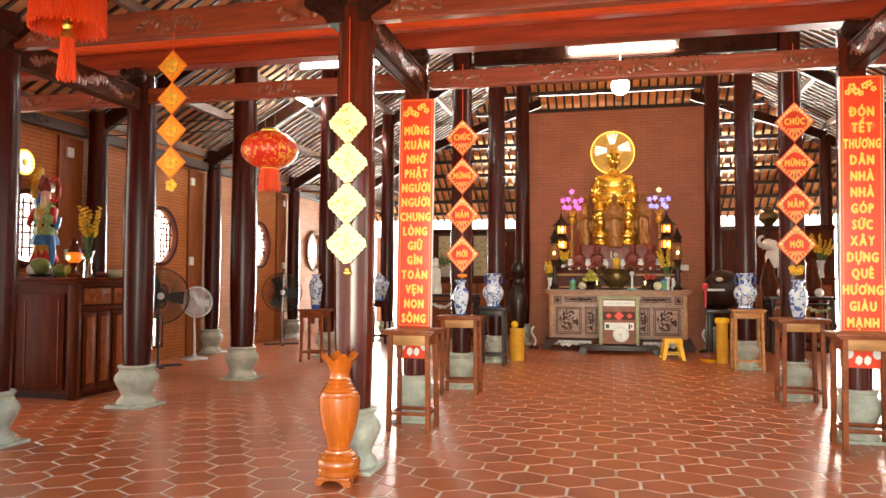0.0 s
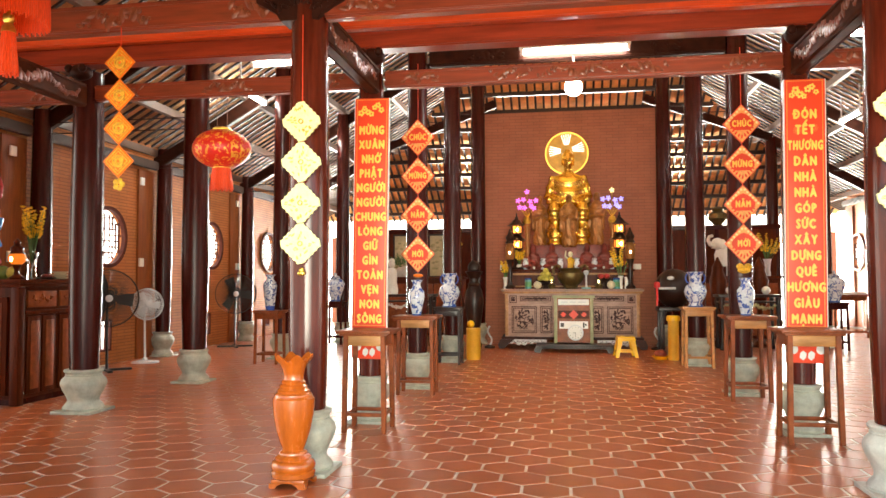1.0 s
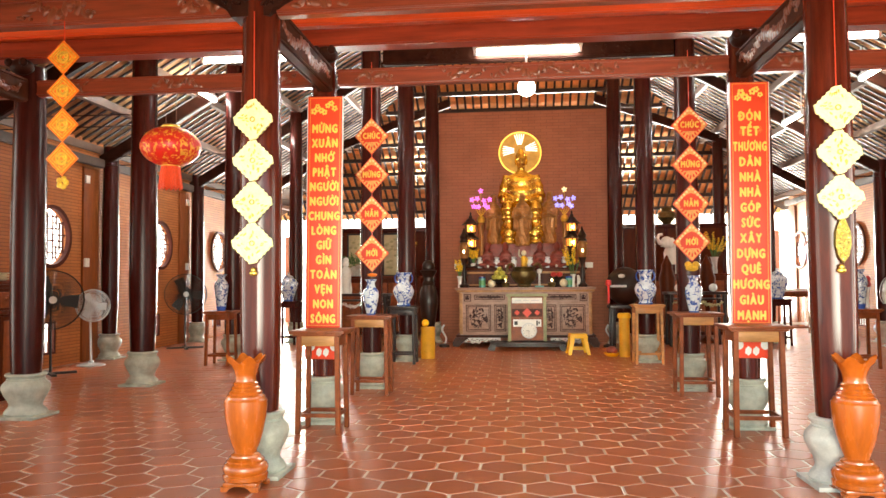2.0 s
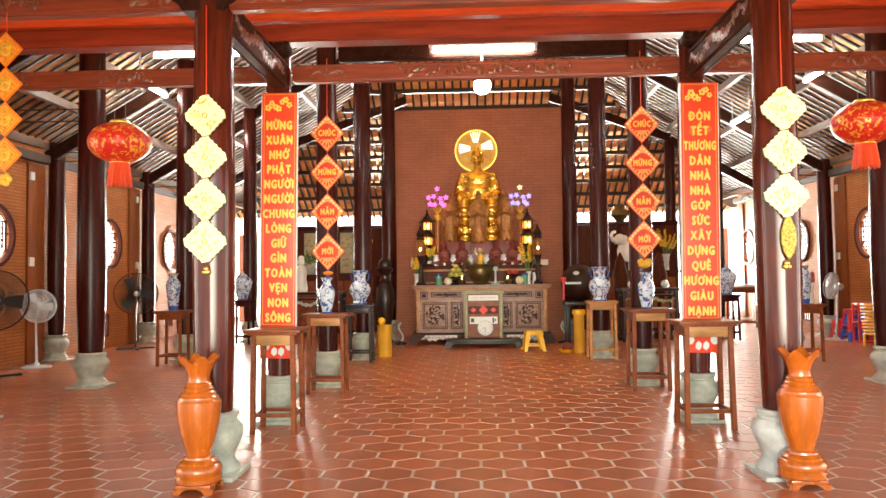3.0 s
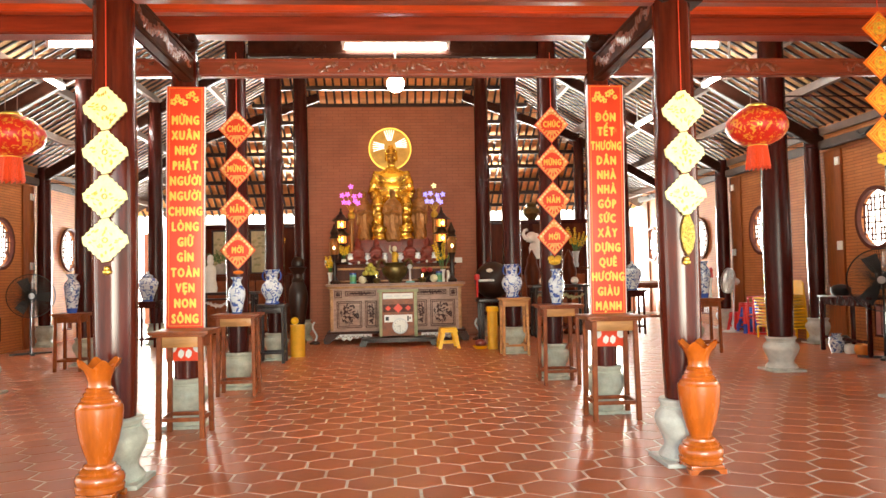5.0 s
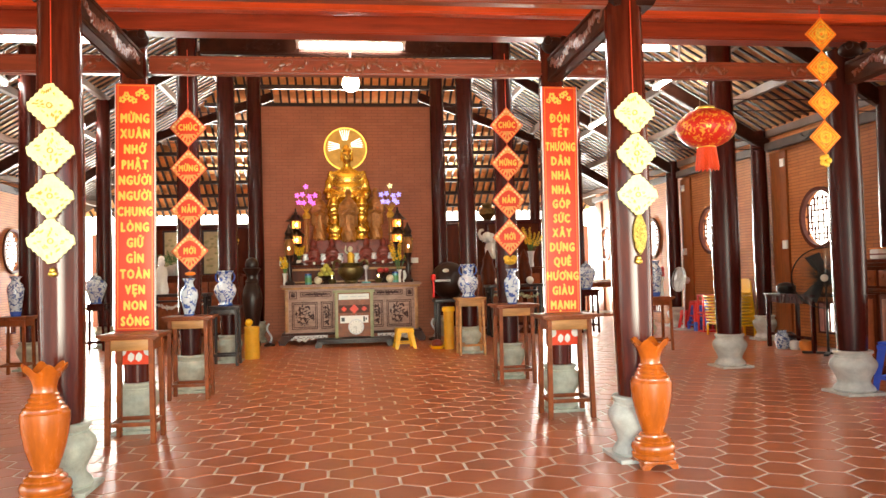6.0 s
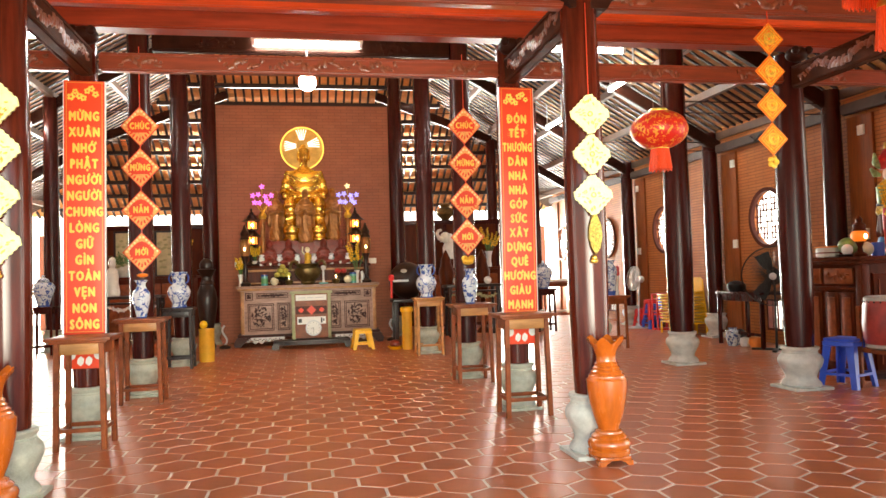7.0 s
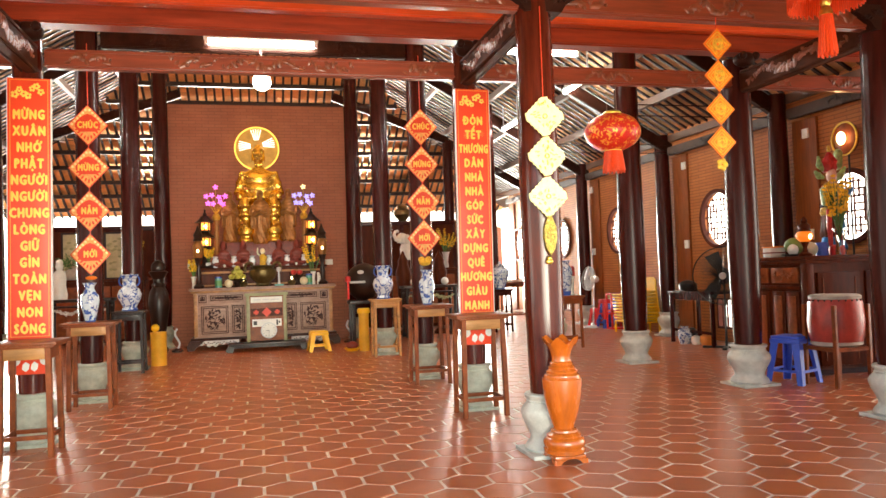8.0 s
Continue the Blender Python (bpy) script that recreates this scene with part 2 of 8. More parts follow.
def glyph(c):
    """One letter as a flat solid in the x-z plane, facing -y, one unit high."""
    if c not in GLYPHS:
        cu = bpy.data.curves.new("letter", "FONT")
        cu.body, cu.size, cu.extrude = PLAIN.get(c, c), 1 / 0.72, 0.02
        cu.resolution_u = 2
        tmp = bpy.data.objects.new("letter", cu)
        scene.collection.objects.link(tmp)
        me = bpy.data.meshes.new_from_object(tmp.evaluated_get(bpy.context.evaluated_depsgraph_get()))
        bpy.data.objects.remove(tmp)
        bpy.data.curves.remove(cu)
        bm = bmesh.new()
        bm.from_mesh(me)
        bmesh.ops.transform(bm, matrix=pose(0, 0, 0, 90, 0, 0), verts=bm.verts)
        lo, hi = min(v.co.x for v in bm.verts), max(v.co.x for v in bm.verts)
        bmesh.ops.translate(bm, vec=(-lo, 0, 0), verts=bm.verts)
        w = hi - lo
        if c == "Đ":
            box(bm, -0.14, w * 0.45, -0.024, 0.024, 0.44, 0.57)
        elif c in PLAIN:
            outline(bm, [(w - 0.1, 0.86), (w + 0.04, 0.86), (w + 0.13, 0.98), (w + 0.13, 1.12), (w, 1.12), (w, 0.98)], -0.024, 0.024)
        bm.to_mesh(me)
        bm.free()
        GLYPHS[c] = (me, w)
    return GLYPHS[c]


def letters(text, height, depth=0.003, bold=0.0):
    """A word in bold raised letters, standing in the x-z plane, facing -y, centred."""
    bm = bmesh.new()
    gap = 0.14 + 2 * bold / height
    total = sum(glyph(c)[1] for c in text) + gap * (len(text) - 1)
    x = -total / 2
    k = bold / height
    for c in text:
        me, w = glyph(c)
        for dx, dz, dy in ((0, 0, 0), (-k, 0, 0.004), (k, 0, 0.008), (0, k * 0.7, 0.012), (0, -k * 0.7, 0.016)):
            n0 = len(bm.verts)
            bm.from_mesh(me)
            bm.verts.ensure_lookup_table()
            bmesh.ops.translate(bm, vec=(x + dx, dy, dz), verts=bm.verts[n0:])
        x += w + gap
    bmesh.ops.scale(bm, vec=(height, depth / 0.02, height), verts=bm.verts)
    return bm

# ---- the hall: plan ----
X1, X2, X3, XW = 1.79, 4.68, 6.84, 7.0
ROW = [4.75, 6.52, 8.65, 11.52, 14.9]
YB = 22.0  # back wall


def roof_side(x):
    return 7.59 - 0.577 * abs(x)


def roof_front(y):
    return 1.2 + 0.5 * y


def roof_rear(y):
    return 16.29 - 0.577 * y


ground = part("ground", boxes((-400, 400, -400, 400, -0.45, -0.12)), GROUND, label="")
tagged(ground, "pale swept concrete yard round the hall", "ground", kind="structure")

floor = part("floor", boxes((-7.3, 7.3, -5.0, 22.4, -0.3, -0.003)), GROUT, smooth=False)
tagged(floor, "glossy terracotta hexagon tiles with pale grout", "floor", kind="structure")

# side walls of thin brick, with round windows and low grilles
MOON = [(7.62, 1.88), (10.31, 1.94), (13.66, 1.96), (16.5, 1.94), (19.6, 1.94)]  # y, z of the round windows
MOON_R = 0.43
LOW = [(10.2, 0.2, 0.68, 0.56), (13.5, 0.22, 0.64, 0.42), (16.4, 0.22, 0.6, 0.5)]  # y, bottom, top, width


def wall_with_holes(x, sx):
    bm = bmesh.new()
    box(bm, min(x, x + sx * 0.09), max(x, x + sx * 0.09), 6.2, 20.3, 0.0, 3.62)
    return bm


def side_wall(name, sx):
    wall = part(name, wall_with_holes(sx * XW, sx), BRICK_SIDE, smooth=False)
    cut = bmesh.new()
    for y, z in MOON:
        lathe(cut, [(MOON_R, -0.3), (MOON_R, 0.5)], 40, Matrix.Translation((sx * XW, y, z)) @ pose(0, 0, 0, 0, sx * 90, 0))
    for y, z0, z1, w in LOW:
        box(cut, sx * XW - 0.3, sx * XW + 0.3, y - w / 2, y + w / 2, z0, z1)
    tool = part("tool", cut, BRICK_SIDE)
    mod = wall.modifiers.new("holes", "BOOLEAN")
    mod.object, mod.solver = tool, "EXACT"
    me = bpy.data.meshes.new_from_object(wall.evaluated_get(bpy.context.evaluated_depsgraph_get()))
    wall.modifiers.clear()
    wall.data = me
    bpy.data.objects.remove(tool)
    return tagged(wall, "thin orange-brown brick wall with round windows", "wall", kind="structure")


wall_left = side_wall("wall_left", -1)
wall_right = side_wall("wall_right", 1)
wall_altar = part("wall_altar", boxes((-X1 + 0.06, X1 - 0.06, 14.95, 15.15, 0, 4.66)), BRICK_ALTAR, smooth=False)
tagged(wall_altar, "dark red-brown brick screen wall behind the altar", "wall", kind="structure")
bm = bmesh.new()
for r in ((-7.2, -6.9), (-5.45, 5.45), (7.15, 7.3)):
    box(bm, r[0], r[1], YB, YB + 0.2, 0, 2.6)
wall_back = part("wall_back", bm, BRICK_ALTAR, smooth=False)
tagged(wall_back, "brick back wall with wide open doorways", "wall", kind="structure")

# out-of-view walls added to keep the front light off the side bays
for sx in (-1, 1):
    w_ = part("wall_front", boxes((min(sx * 4.95, sx * 7.3), max(sx * 4.95, sx * 7.3), 4.7, 4.85, 0, 3.6)), BRICK_ALTAR, smooth=False)
    tagged(w_, "unseen brick wall added beside the porch to shade the cabinets", "wall", kind="structure")
# glowing panels added beyond the openings, standing in for burnt-out daylight
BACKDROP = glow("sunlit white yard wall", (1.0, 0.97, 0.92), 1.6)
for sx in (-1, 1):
    tagged(part("backdrop", boxes((min(sx * 11, sx * 11.2), max(sx * 11, sx * 11.2), 3.0, 27.0, -0.1, 6.0)), BACKDROP), "glowing white daylight panel outside the windows", "backdrop", kind="structure")
tagged(part("backdrop", boxes((-10.9, 10.9, 27.0, 27.2, -0.1, 6.0)), BACKDROP), "glowing white daylight panel behind the hall", "backdrop", kind="structure")

# roof: four slopes of tile on battens over purlins
XE = 7.6


def slope(name, quad_rows, label):
    bm = bmesh.new()
    for q in quad_rows:
        vs = [bm.verts.new(p) for p in q]
        bm.faces.new(vs)
        up = [bm.verts.new((p[0], p[1], p[2] + 0.06)) for p in q]
        bm.faces.new(list(reversed(up)))
        for k in range(len(q)):
            bm.faces.new((vs[k], up[k], up[(k + 1) % len(q)], vs[(k + 1) % len(q)]))
    return tagged(part(name, bm, ROOF_TILE, smooth=False), label, "ceiling", kind="structure")


def yf(x):
    return (roof_side(x) - 1.2) / 0.5


def yr(x):
    return (16.29 - roof_side(x)) / 0.577


for sx, nm in ((-1, "ceiling_left"), (1, "ceiling_right")):
    bm = bmesh.new()
    # tile bands between battens, each a shallow trough
    step = 0.2
    y = 4.1
    n = 0
    while y < 22.6:
        y2 = y + step
        # reach of this band up the slope
        if y < yf(0):
            xi = (6.39 - 0.5 * y2) / 0.577
        elif y2 > yr(0):
            xi = y - yr(0)
        else:
            xi = 0.0
        xi = max(0.0, min(XE - 0.1, xi))
        k = max(1, int((XE - xi) / 0.24))
        for j in range(k):
            a = XE - (XE - xi) * j / k
            b = XE - (XE - xi) * (j + 1) / k
            za, zb = roof_side(a), roof_side(b)
            ya, yb = y + 0.004, y2 - 0.004
            q = [(sx * a, ya, za + 0.012), (sx * a, yb, za + 0.012), (sx * (b - 0.02), yb, zb + 0.03), (sx * (b - 0.02), ya, zb + 0.03)]
            lo = [bm.verts.new(p) for p in q]
            hi = [bm.verts.new((p[0], p[1], p[2] + 0.03)) for p in q]
            bm.faces.new(lo)
            bm.faces.new(list(reversed(hi)))
            for e in range(4):
                bm.faces.new((lo[e], hi[e], hi[(e + 1) % 4], lo[(e + 1) % 4]))
        y = y2
    tagged(part(nm, bm, ROOF_TILE, smooth=False), "pale terracotta roof tiles seen from below", "ceiling", kind="structure")
    bm = bmesh.new()
    y = 4.1
    while y < 22.6:
        xi = max(0.0, (6.39 - 0.5 * y) / 0.577 if y < yf(0) else (y - yr(0) if y > yr(0) else 0.0))
        if xi < XE - 0.2:
            bar(bm, (sx * XE, y, roof_side(XE) - 0.012), (sx * xi, y, roof_side(xi) - 0.012), 0.04, 0.028)
        y += step
    tagged(part("batten_trim", bm, RAFTER, smooth=False), "dark battens under the roof tiles", "trim", kind="structure")
    bm = bmesh.new()
    for x in (7.0, 6.2, 5.4, 4.65, 3.8, 2.9, 1.81, 0.8):
        bar(bm, (sx * x, max(4.0, yf(x)), roof_side(x) - 0.11), (sx * x, yr(x), roof_side(x) - 0.11), 0.09, 0.12)
    tagged(part("purlin_trim", bm, PURLIN, smooth=False), "greyed timber purlins along the roof", "trim", kind="structure")

bm = bmesh.new()
bt = bmesh.new()
pu = bmesh.new()
x = -XE
while x < XE - 0.01:
    x2 = x + 0.2
    m_ = max(abs(x), abs(x2)) - 0.2
    top = 15.08 + max(0.0, m_)
    k = max(1, int((22.75 - top) / 0.27))
    for j in range(k):
        a = 22.75 - (22.75 - top) * j / k
        b = 22.75 - (22.75 - top) * (j + 1) / k
        q = [(x + 0.004, a, roof_rear(a) + 0.012), (x2 - 0.004, a, roof_rear(a) + 0.012), (x2 - 0.004, b - 0.02, roof_rear(b) + 0.03), (x + 0.004, b - 0.02, roof_rear(b) + 0.03)]
        lo = [bm.verts.new(p) for p in q]
        hi = [bm.verts.new((p[0], p[1], p[2] + 0.03)) for p in q]
        bm.faces.new(lo)
        bm.faces.new(list(reversed(hi)))
        for e in range(4):
            bm.faces.new((lo[e], hi[e], hi[(e + 1) % 4], lo[(e + 1) % 4]))
    t = 15.08 + abs(x)
    if t < 22.6:
        bar(bt, (x, 22.75, roof_rear(22.75) - 0.025), (x, t, roof_rear(t) - 0.025), 0.05, 0.05)
    x = x2
tagged(part("ceiling_rear", bm, ROOF_REAR, smooth=False), "pale terracotta roof tiles seen from below", "ceiling", kind="structure")
tagged(part("batten_trim", bt, RAFTER, smooth=False), "dark battens under the roof tiles", "trim", kind="structure")
for i in range(14):
    y = 22.3 - 0.54 * i
    xm = min(XE, y - 15.08)
    if xm > 0.3:
        bar(pu, (-xm, y, roof_rear(y) - 0.1), (xm, y, roof_rear(y) - 0.1), 0.085, 0.1)
tagged(part("purlin_trim", pu, RAFTER, smooth=False), "dark timber purlins along the roof", "trim", kind="structure")

bm = bmesh.new()
q = [(-XE, 4.0, roof_front(4.0)), (XE, 4.0, roof_front(4.0)), (0.0, 12.78, 7.59)]
q0 = [(-XE, 2.6, roof_front(2.6)), (XE, 2.6, roof_front(2.6)), (XE, 4.0, roof_front(4.0)), (-XE, 4.0, roof_front(4.0))]
slope("ceiling_front", (q, q0), "terracotta roof tiles of the porch")

# columns: dark lacquered shafts that swell towards the middle, on turned stone bases
def column(x, y, top, r=0.12, foot=1.0, base=STONE, label="", wood=None):
    c = thing("column", label or "dark lacquered timber column on a turned stone base", "column", pose(x, y, 0), "timber columns of the hall")
    h = 0.405
    prof = [(r * 0.88, h), (r * 0.93, h + 0.15), (r * 1.0, h + 0.55), (r * 1.04, h + 1.1), (r * 1.03, h + 1.6), (r * 0.98, h + 2.1), (r * 0.9, max(top, h + 2.4))]
    shaft = part("shaft", turned(prof, 32), wood or DARK_WOOD, c)
    b = bmesh.new()
    f = 0.185 * foot
    box(b, -f * 0.98, f * 0.98, -f * 0.98, f * 0.98, 0.0, 0.028, bevel=0.006)
    turn = [(0.86, 0.028), (0.9, 0.045), (0.84, 0.07), (0.7, 0.1), (0.68, 0.125), (0.76, 0.165), (0.9, 0.215), (0.99, 0.26), (1.0, 0.285), (0.95, 0.315), (0.84, 0.338), (0.78, 0.35), (0.8, 0.358), (0.76, 0.366), (0.78, 0.375), (0.84, 0.386), (0.86, 0.398), (0.82, 0.41), (0.3, 0.411)]
    lathe(b, [(f * k, z) for k, z in turn], 32, close=False)
    part("stone_base", b, base, c, "grey turned stone base on a square plinth")
    return c


for sx in (-1, 1):
    base = STONE_PALE if sx > 0 else STONE
    column(sx * 1.8, ROW[0], 3.3, 0.131, 1.0, base, "red-brown lacquered porch column on a turned stone base", COLUMN_RED)
    # redder wood on this pair puts the red beam's reflection into the colour
    column(sx * 1.82 - 0.022, ROW[1], 3.3, 0.12, 0.95, wood=COLUMN_RED)
    column(sx * 1.823 - 0.018, ROW[2], 5.1, 0.125, 1.0)
    column(sx * 1.834 - 0.024, ROW[3], 6.3, 0.14, 1.05)
    column(sx * 1.82 - 0.02, ROW[4], 6.3, 0.15, 1.0)
    column(sx * X2, ROW[0], 3.3, 0.14, 1.05, base)
    column(sx * 4.713 - 0.008, ROW[1] + 0.05, 3.3, 0.148, 1.13, base)
    column(sx * 4.655 - 0.05, ROW[2] + 0.05, 4.75, 0.16, 1.12, base)
    column(sx * X2, ROW[3], 4.75, 0.14)
    column(sx * X2, ROW[4], 4.75, 0.14)
    column(sx * X2, 18.3, 4.6, 0.14)
    for y in (8.65, 11.65, 15.0, 18.2):
        column(sx * X3, y, 3.5, 0.13, 1.05, STONE_PALE if sx > 0 else STONE)


# beams, with carved panels in relief
def scroll(bm, cx, cz, w, h, y, seed):
    """Carved leaves and curls, raised from the face of a beam that faces -y."""
    rnd = random.Random(seed)
    n = max(5, int(w / 0.045))
    for k in range(n):
        u = (k + 0.5) / n - 0.5
        z = cz + math.sin(u * 14 + seed) * h * 0.26
        a = rnd.uniform(0, math.pi)
        s = h * rnd.uniform(0.16, 0.27) * (1.25 - abs(u))
        m = Matrix.Translation((cx + u * w, y, z)) @ pose(0, 0, 0, 0, math.degrees(a), 0) @ Matrix.Diagonal((s * 1.7, 0.014, s * 0.75, 1))
        bmesh.ops.create_icosphere(bm, subdivisions=1, radius=1, matrix=m)
        m = Matrix.Translation((cx + u * w + s, y, z + rnd.uniform(-1, 1) * h * 0.22)) @ Matrix.Diagonal((s * 0.6, 0.018, s * 0.6, 1))
        bmesh.ops.create_icosphere(bm, subdivisions=1, radius=1, matrix=m)
    return bm


def beam(name, p, q, w, h, m, label, carvings=(), relief=None, groove=True):
    bm = bmesh.new()
    bar(bm, p, q, w, h)
    bmesh.ops.bevel(bm, geom=bm.edges[:], offset=0.014, segments=2, affect="EDGES")
    ob = tagged(part(name, bm, m), label, "beam", kind="structure")
    if abs(p[1] - q[1]) < 0.01 and groove:
        bm = bmesh.new()
        for z in (p[2] + h * 0.36, p[2] - h * 0.36):
            box(bm, p[0] + 0.01, q[0] - 0.01, p[1] - w / 2 - 0.008, p[1] - w / 2 - 0.001, z - 0.007, z + 0.007)
        part("moulding", bm, m, ob)
    for k, (cx, cw) in enumerate(carvings):
        bm = scroll(bmesh.new(), cx, p[2], cw, h * 0.8, p[1] - w / 2, k * 3.1 + p[0])
        part("carved_relief", bm, relief or m, ob, "carved leaf scroll relief")
    return ob


CARVE = mat("polished carved relief", (0.22, 0.055, 0.022), 0.3, noise_scale=20, amount=0.4, bump=0.2, coat=0.3)
xs = (-7.3, -X2, -X1, X1, X2, 7.3)
for a, b in zip(xs, xs[1:]):
    a, b = a + 0.1, b - 0.1
    w = b - a
    mid = (a + b) / 2
    cs = [(a + 0.3, 0.36), (mid, 0.55), (b - 0.3, 0.36)] if w > 2 else [(mid, 0.5)]
    beam("beam_porch", (a, ROW[0], 3.11), (b, ROW[0], 3.11), 0.1, 0.2, RED_WOOD, "red-brown varnished porch beam with carved panels", cs, CARVE)
    cs = [(a + 0.3, 0.34), (a + w * 0.33, 0.4), (mid, 0.7), (b - w * 0.33, 0.4), (b - 0.3, 0.34)] if w > 3 else [(a + 0.35, 0.3), (mid, 0.5), (b - 0.35, 0.3)]
    beam("beam_tie", (a - 0.02, ROW[1], 3.08), (b + 0.02, ROW[1], 3.08), 0.1, 0.155, RED_WOOD, "red-brown tie beam with carved leaf panels", cs, CARVE)
    if abs(mid) < 1:
        beam("beam_high", (a, ROW[2], 3.93), (b, ROW[2], 3.93), 0.1, 0.24, BEAM_DARK, "dark high tie beam with carved panel", [(mid - w * 0.3, 0.4), (mid + w * 0.3, 0.4)])
    if abs(a) < 5 and abs(b) < 5:
        beam("beam_high", (a, ROW[3], 5.15), (b, ROW[3], 5.15), 0.12, 0.26, BEAM_DARK, "dark high tie beam")
beam("beam_plate", (-7.3, ROW[1] - 0.04, 3.42), (7.3, ROW[1] - 0.04, 3.42), 0.2, 0.16, PLATE_RED, "dark red wall-plate beam over the columns", groove=False)
beam("beam_plate", (-7.3, ROW[1] - 0.09, 3.62), (7.3, ROW[1] - 0.09, 3.62), 0.24, 0.22, BEAM_RED, "bright orange-red painted plate over the columns", groove=False)
for sx in (-1, 1):
    for x in (X1, X2):
        b = beam("beam_link", (sx * x, ROW[0] + 0.1, 3.04), (sx * x, ROW[1] - 0.1, 3.04), 0.1, 0.21, LINK_WOOD, "brown carved link beam between porch and hall", groove=False)
        for side in (-1, 1):
            for z in (3.04 - 0.092, 3.04 + 0.092):
                x0, x1 = sorted((sx * x + side * 0.049, sx * x + side * 0.064))
                part("moulding", boxes((x0, x1, ROW[0] + 0.14, ROW[1] - 0.14, z - 0.012, z + 0.012), bevel=0.004), LINK_WOOD, b)
        bm = bmesh.new()
        for side in (-1, 1):
            t = bmesh.new()
            scroll(t, 0, 0, 1.3, 0.16, 0.0, x + side)
            bmesh.ops.transform(t, matrix=Matrix.Translation((sx * x + side * 0.05, (ROW[0] + ROW[1]) / 2, 3.04)) @ pose(0, 0, 0, 0, 0, 90), verts=t.verts)
            me = bpy.data.meshes.new("tmp")
            t.to_mesh(me)
            t.free()
            bm.from_mesh(me)
            bpy.data.meshes.remove(me)
        part("carved_relief", bm, CARVE, b, "carved leaf scroll relief")
        # bracket head on the porch column, scroll head on the hall column
        bm = bmesh.new()
        pts = [(-0.3, 0.16), (0.3, 0.16), (0.3, 0.1), (0.22, 0.06), (0.16, 0.02), (0.13, -0.03), (-0.13, -0.03), (-0.16, 0.02), (-0.22, 0.06), (-0.3, 0.1)]
        outline(bm, pts, -0.09, 0.09)
        h = part("bracket_trim", bm, BEAM_DARK, at=pose(sx * (x + (0.05 if x == X1 else 0)), ROW[0] - 0.02, 3.02))
        tagged(h, "dark carved bracket at a column head", "bracket", kind="structure")
        bm = scroll(bmesh.new(), 0, 0.08, 0.5, 0.1, -0.09, x)
        part("carved_relief", bm, BEAM_DARK, h)
        bm = bmesh.new()
        ball(bm, (0, -0.02, 0), 0.1, 14, 10, (1.1, 1, 0.75))
        ball(bm, (0.07, -0.1, 0.02), 0.04, 8, 6)
        ball(bm, (-0.07, -0.1, 0.02), 0.04, 8, 6)
        h = part("bracket_trim", bm, BEAM_DARK, at=pose(sx * x, ROW[1] - 0.12, 3.26))
        tagged(h, "dark carved scroll head on a column", "bracket", kind="structure")
    # sloping cross beams under the aisle roof and rails along the walls
    for y in (8.68, 11.58, 14.95, 18.25):
        b = beam("beam_slope", (sx * 6.95, y, roof_side(6.95) - 0.33), (sx * X2, y, roof_side(X2) - 0.36), 0.11, 0.2, BEAM_DARK, "dark sloping cross beam under the aisle roof")
        beam("beam_slope", (sx * X2, y, roof_side(X2) - 0.3), (sx * X1, y, min(roof_side(X1) - 0.3, roof_front(y) - 0.1, roof_rear(y) - 0.1)), 0.11, 0.2, BEAM_DARK, "dark sloping cross beam under the main roof")
    for y0, y1 in ((6.3, 8.5), (8.8, 11.5), (11.8, 14.85), (15.15, 18.05), (18.35, 20.25)):
        b = beam("wall_rail_trim", (sx * 6.9, y0, 3.2), (sx * 6.9, y1, 3.2), 0.09, 0.14, RAIL, "greyed carved rail along the side wall", groove=False)
        t = bmesh.new()
        scroll(t, 0, 0, 0.7, 0.12, 0.0, y0)
        bmesh.ops.transform(t, matrix=Matrix.Translation((sx * 6.855, (y0 + y1) / 2, 3.2)) @ pose(0, 0, 0, 0, 0, -90 * sx), verts=t.verts)
        part("carved_relief", t, RAFTER, b)
        # wooden post boards beside the wall columns
        tagged(part("wall_post_trim", boxes((min(sx * 6.96, sx * 6.998), max(sx * 6.96, sx * 6.998), y1 - 0.42, y1 + 0.02, 0.0, 3.1), bevel=0.006), WALL_BOARD), "smooth orange-brown board on the wall", "trim", kind="structure")

# round windows: frame and lattice of short bars
LATTICE_RED = mat("dark red window frame", (0.1, 0.025, 0.016), 0.65, amount=0.3, spec=0.12)


def ring(bm, r0, r1, d0, d1, seg=48):
    for k in range(seg):
        a0, a1 = 2 * math.pi * k / seg, 2 * math.pi * (k + 1) / seg
        c = [(r * math.cos(a), r * math.sin(a)) for a in (a0, a1) for r in (r0, r1)]
        lo = [bm.verts.new((p[0], d0, p[1])) for p in c]
        hi = [bm.verts.new((p[0], d1, p[1])) for p in c]
        for q in ((lo[0], lo[1], lo[3], lo[2]), (hi[0], hi[2], hi[3], hi[1]), (lo[1], hi[1], hi[3], lo[3]), (lo[0], lo[2], hi[2], hi[0])):
            bm.faces.new(q)
    bmesh.ops.remove_doubles(bm, verts=bm.verts, dist=1e-5)
    return bm


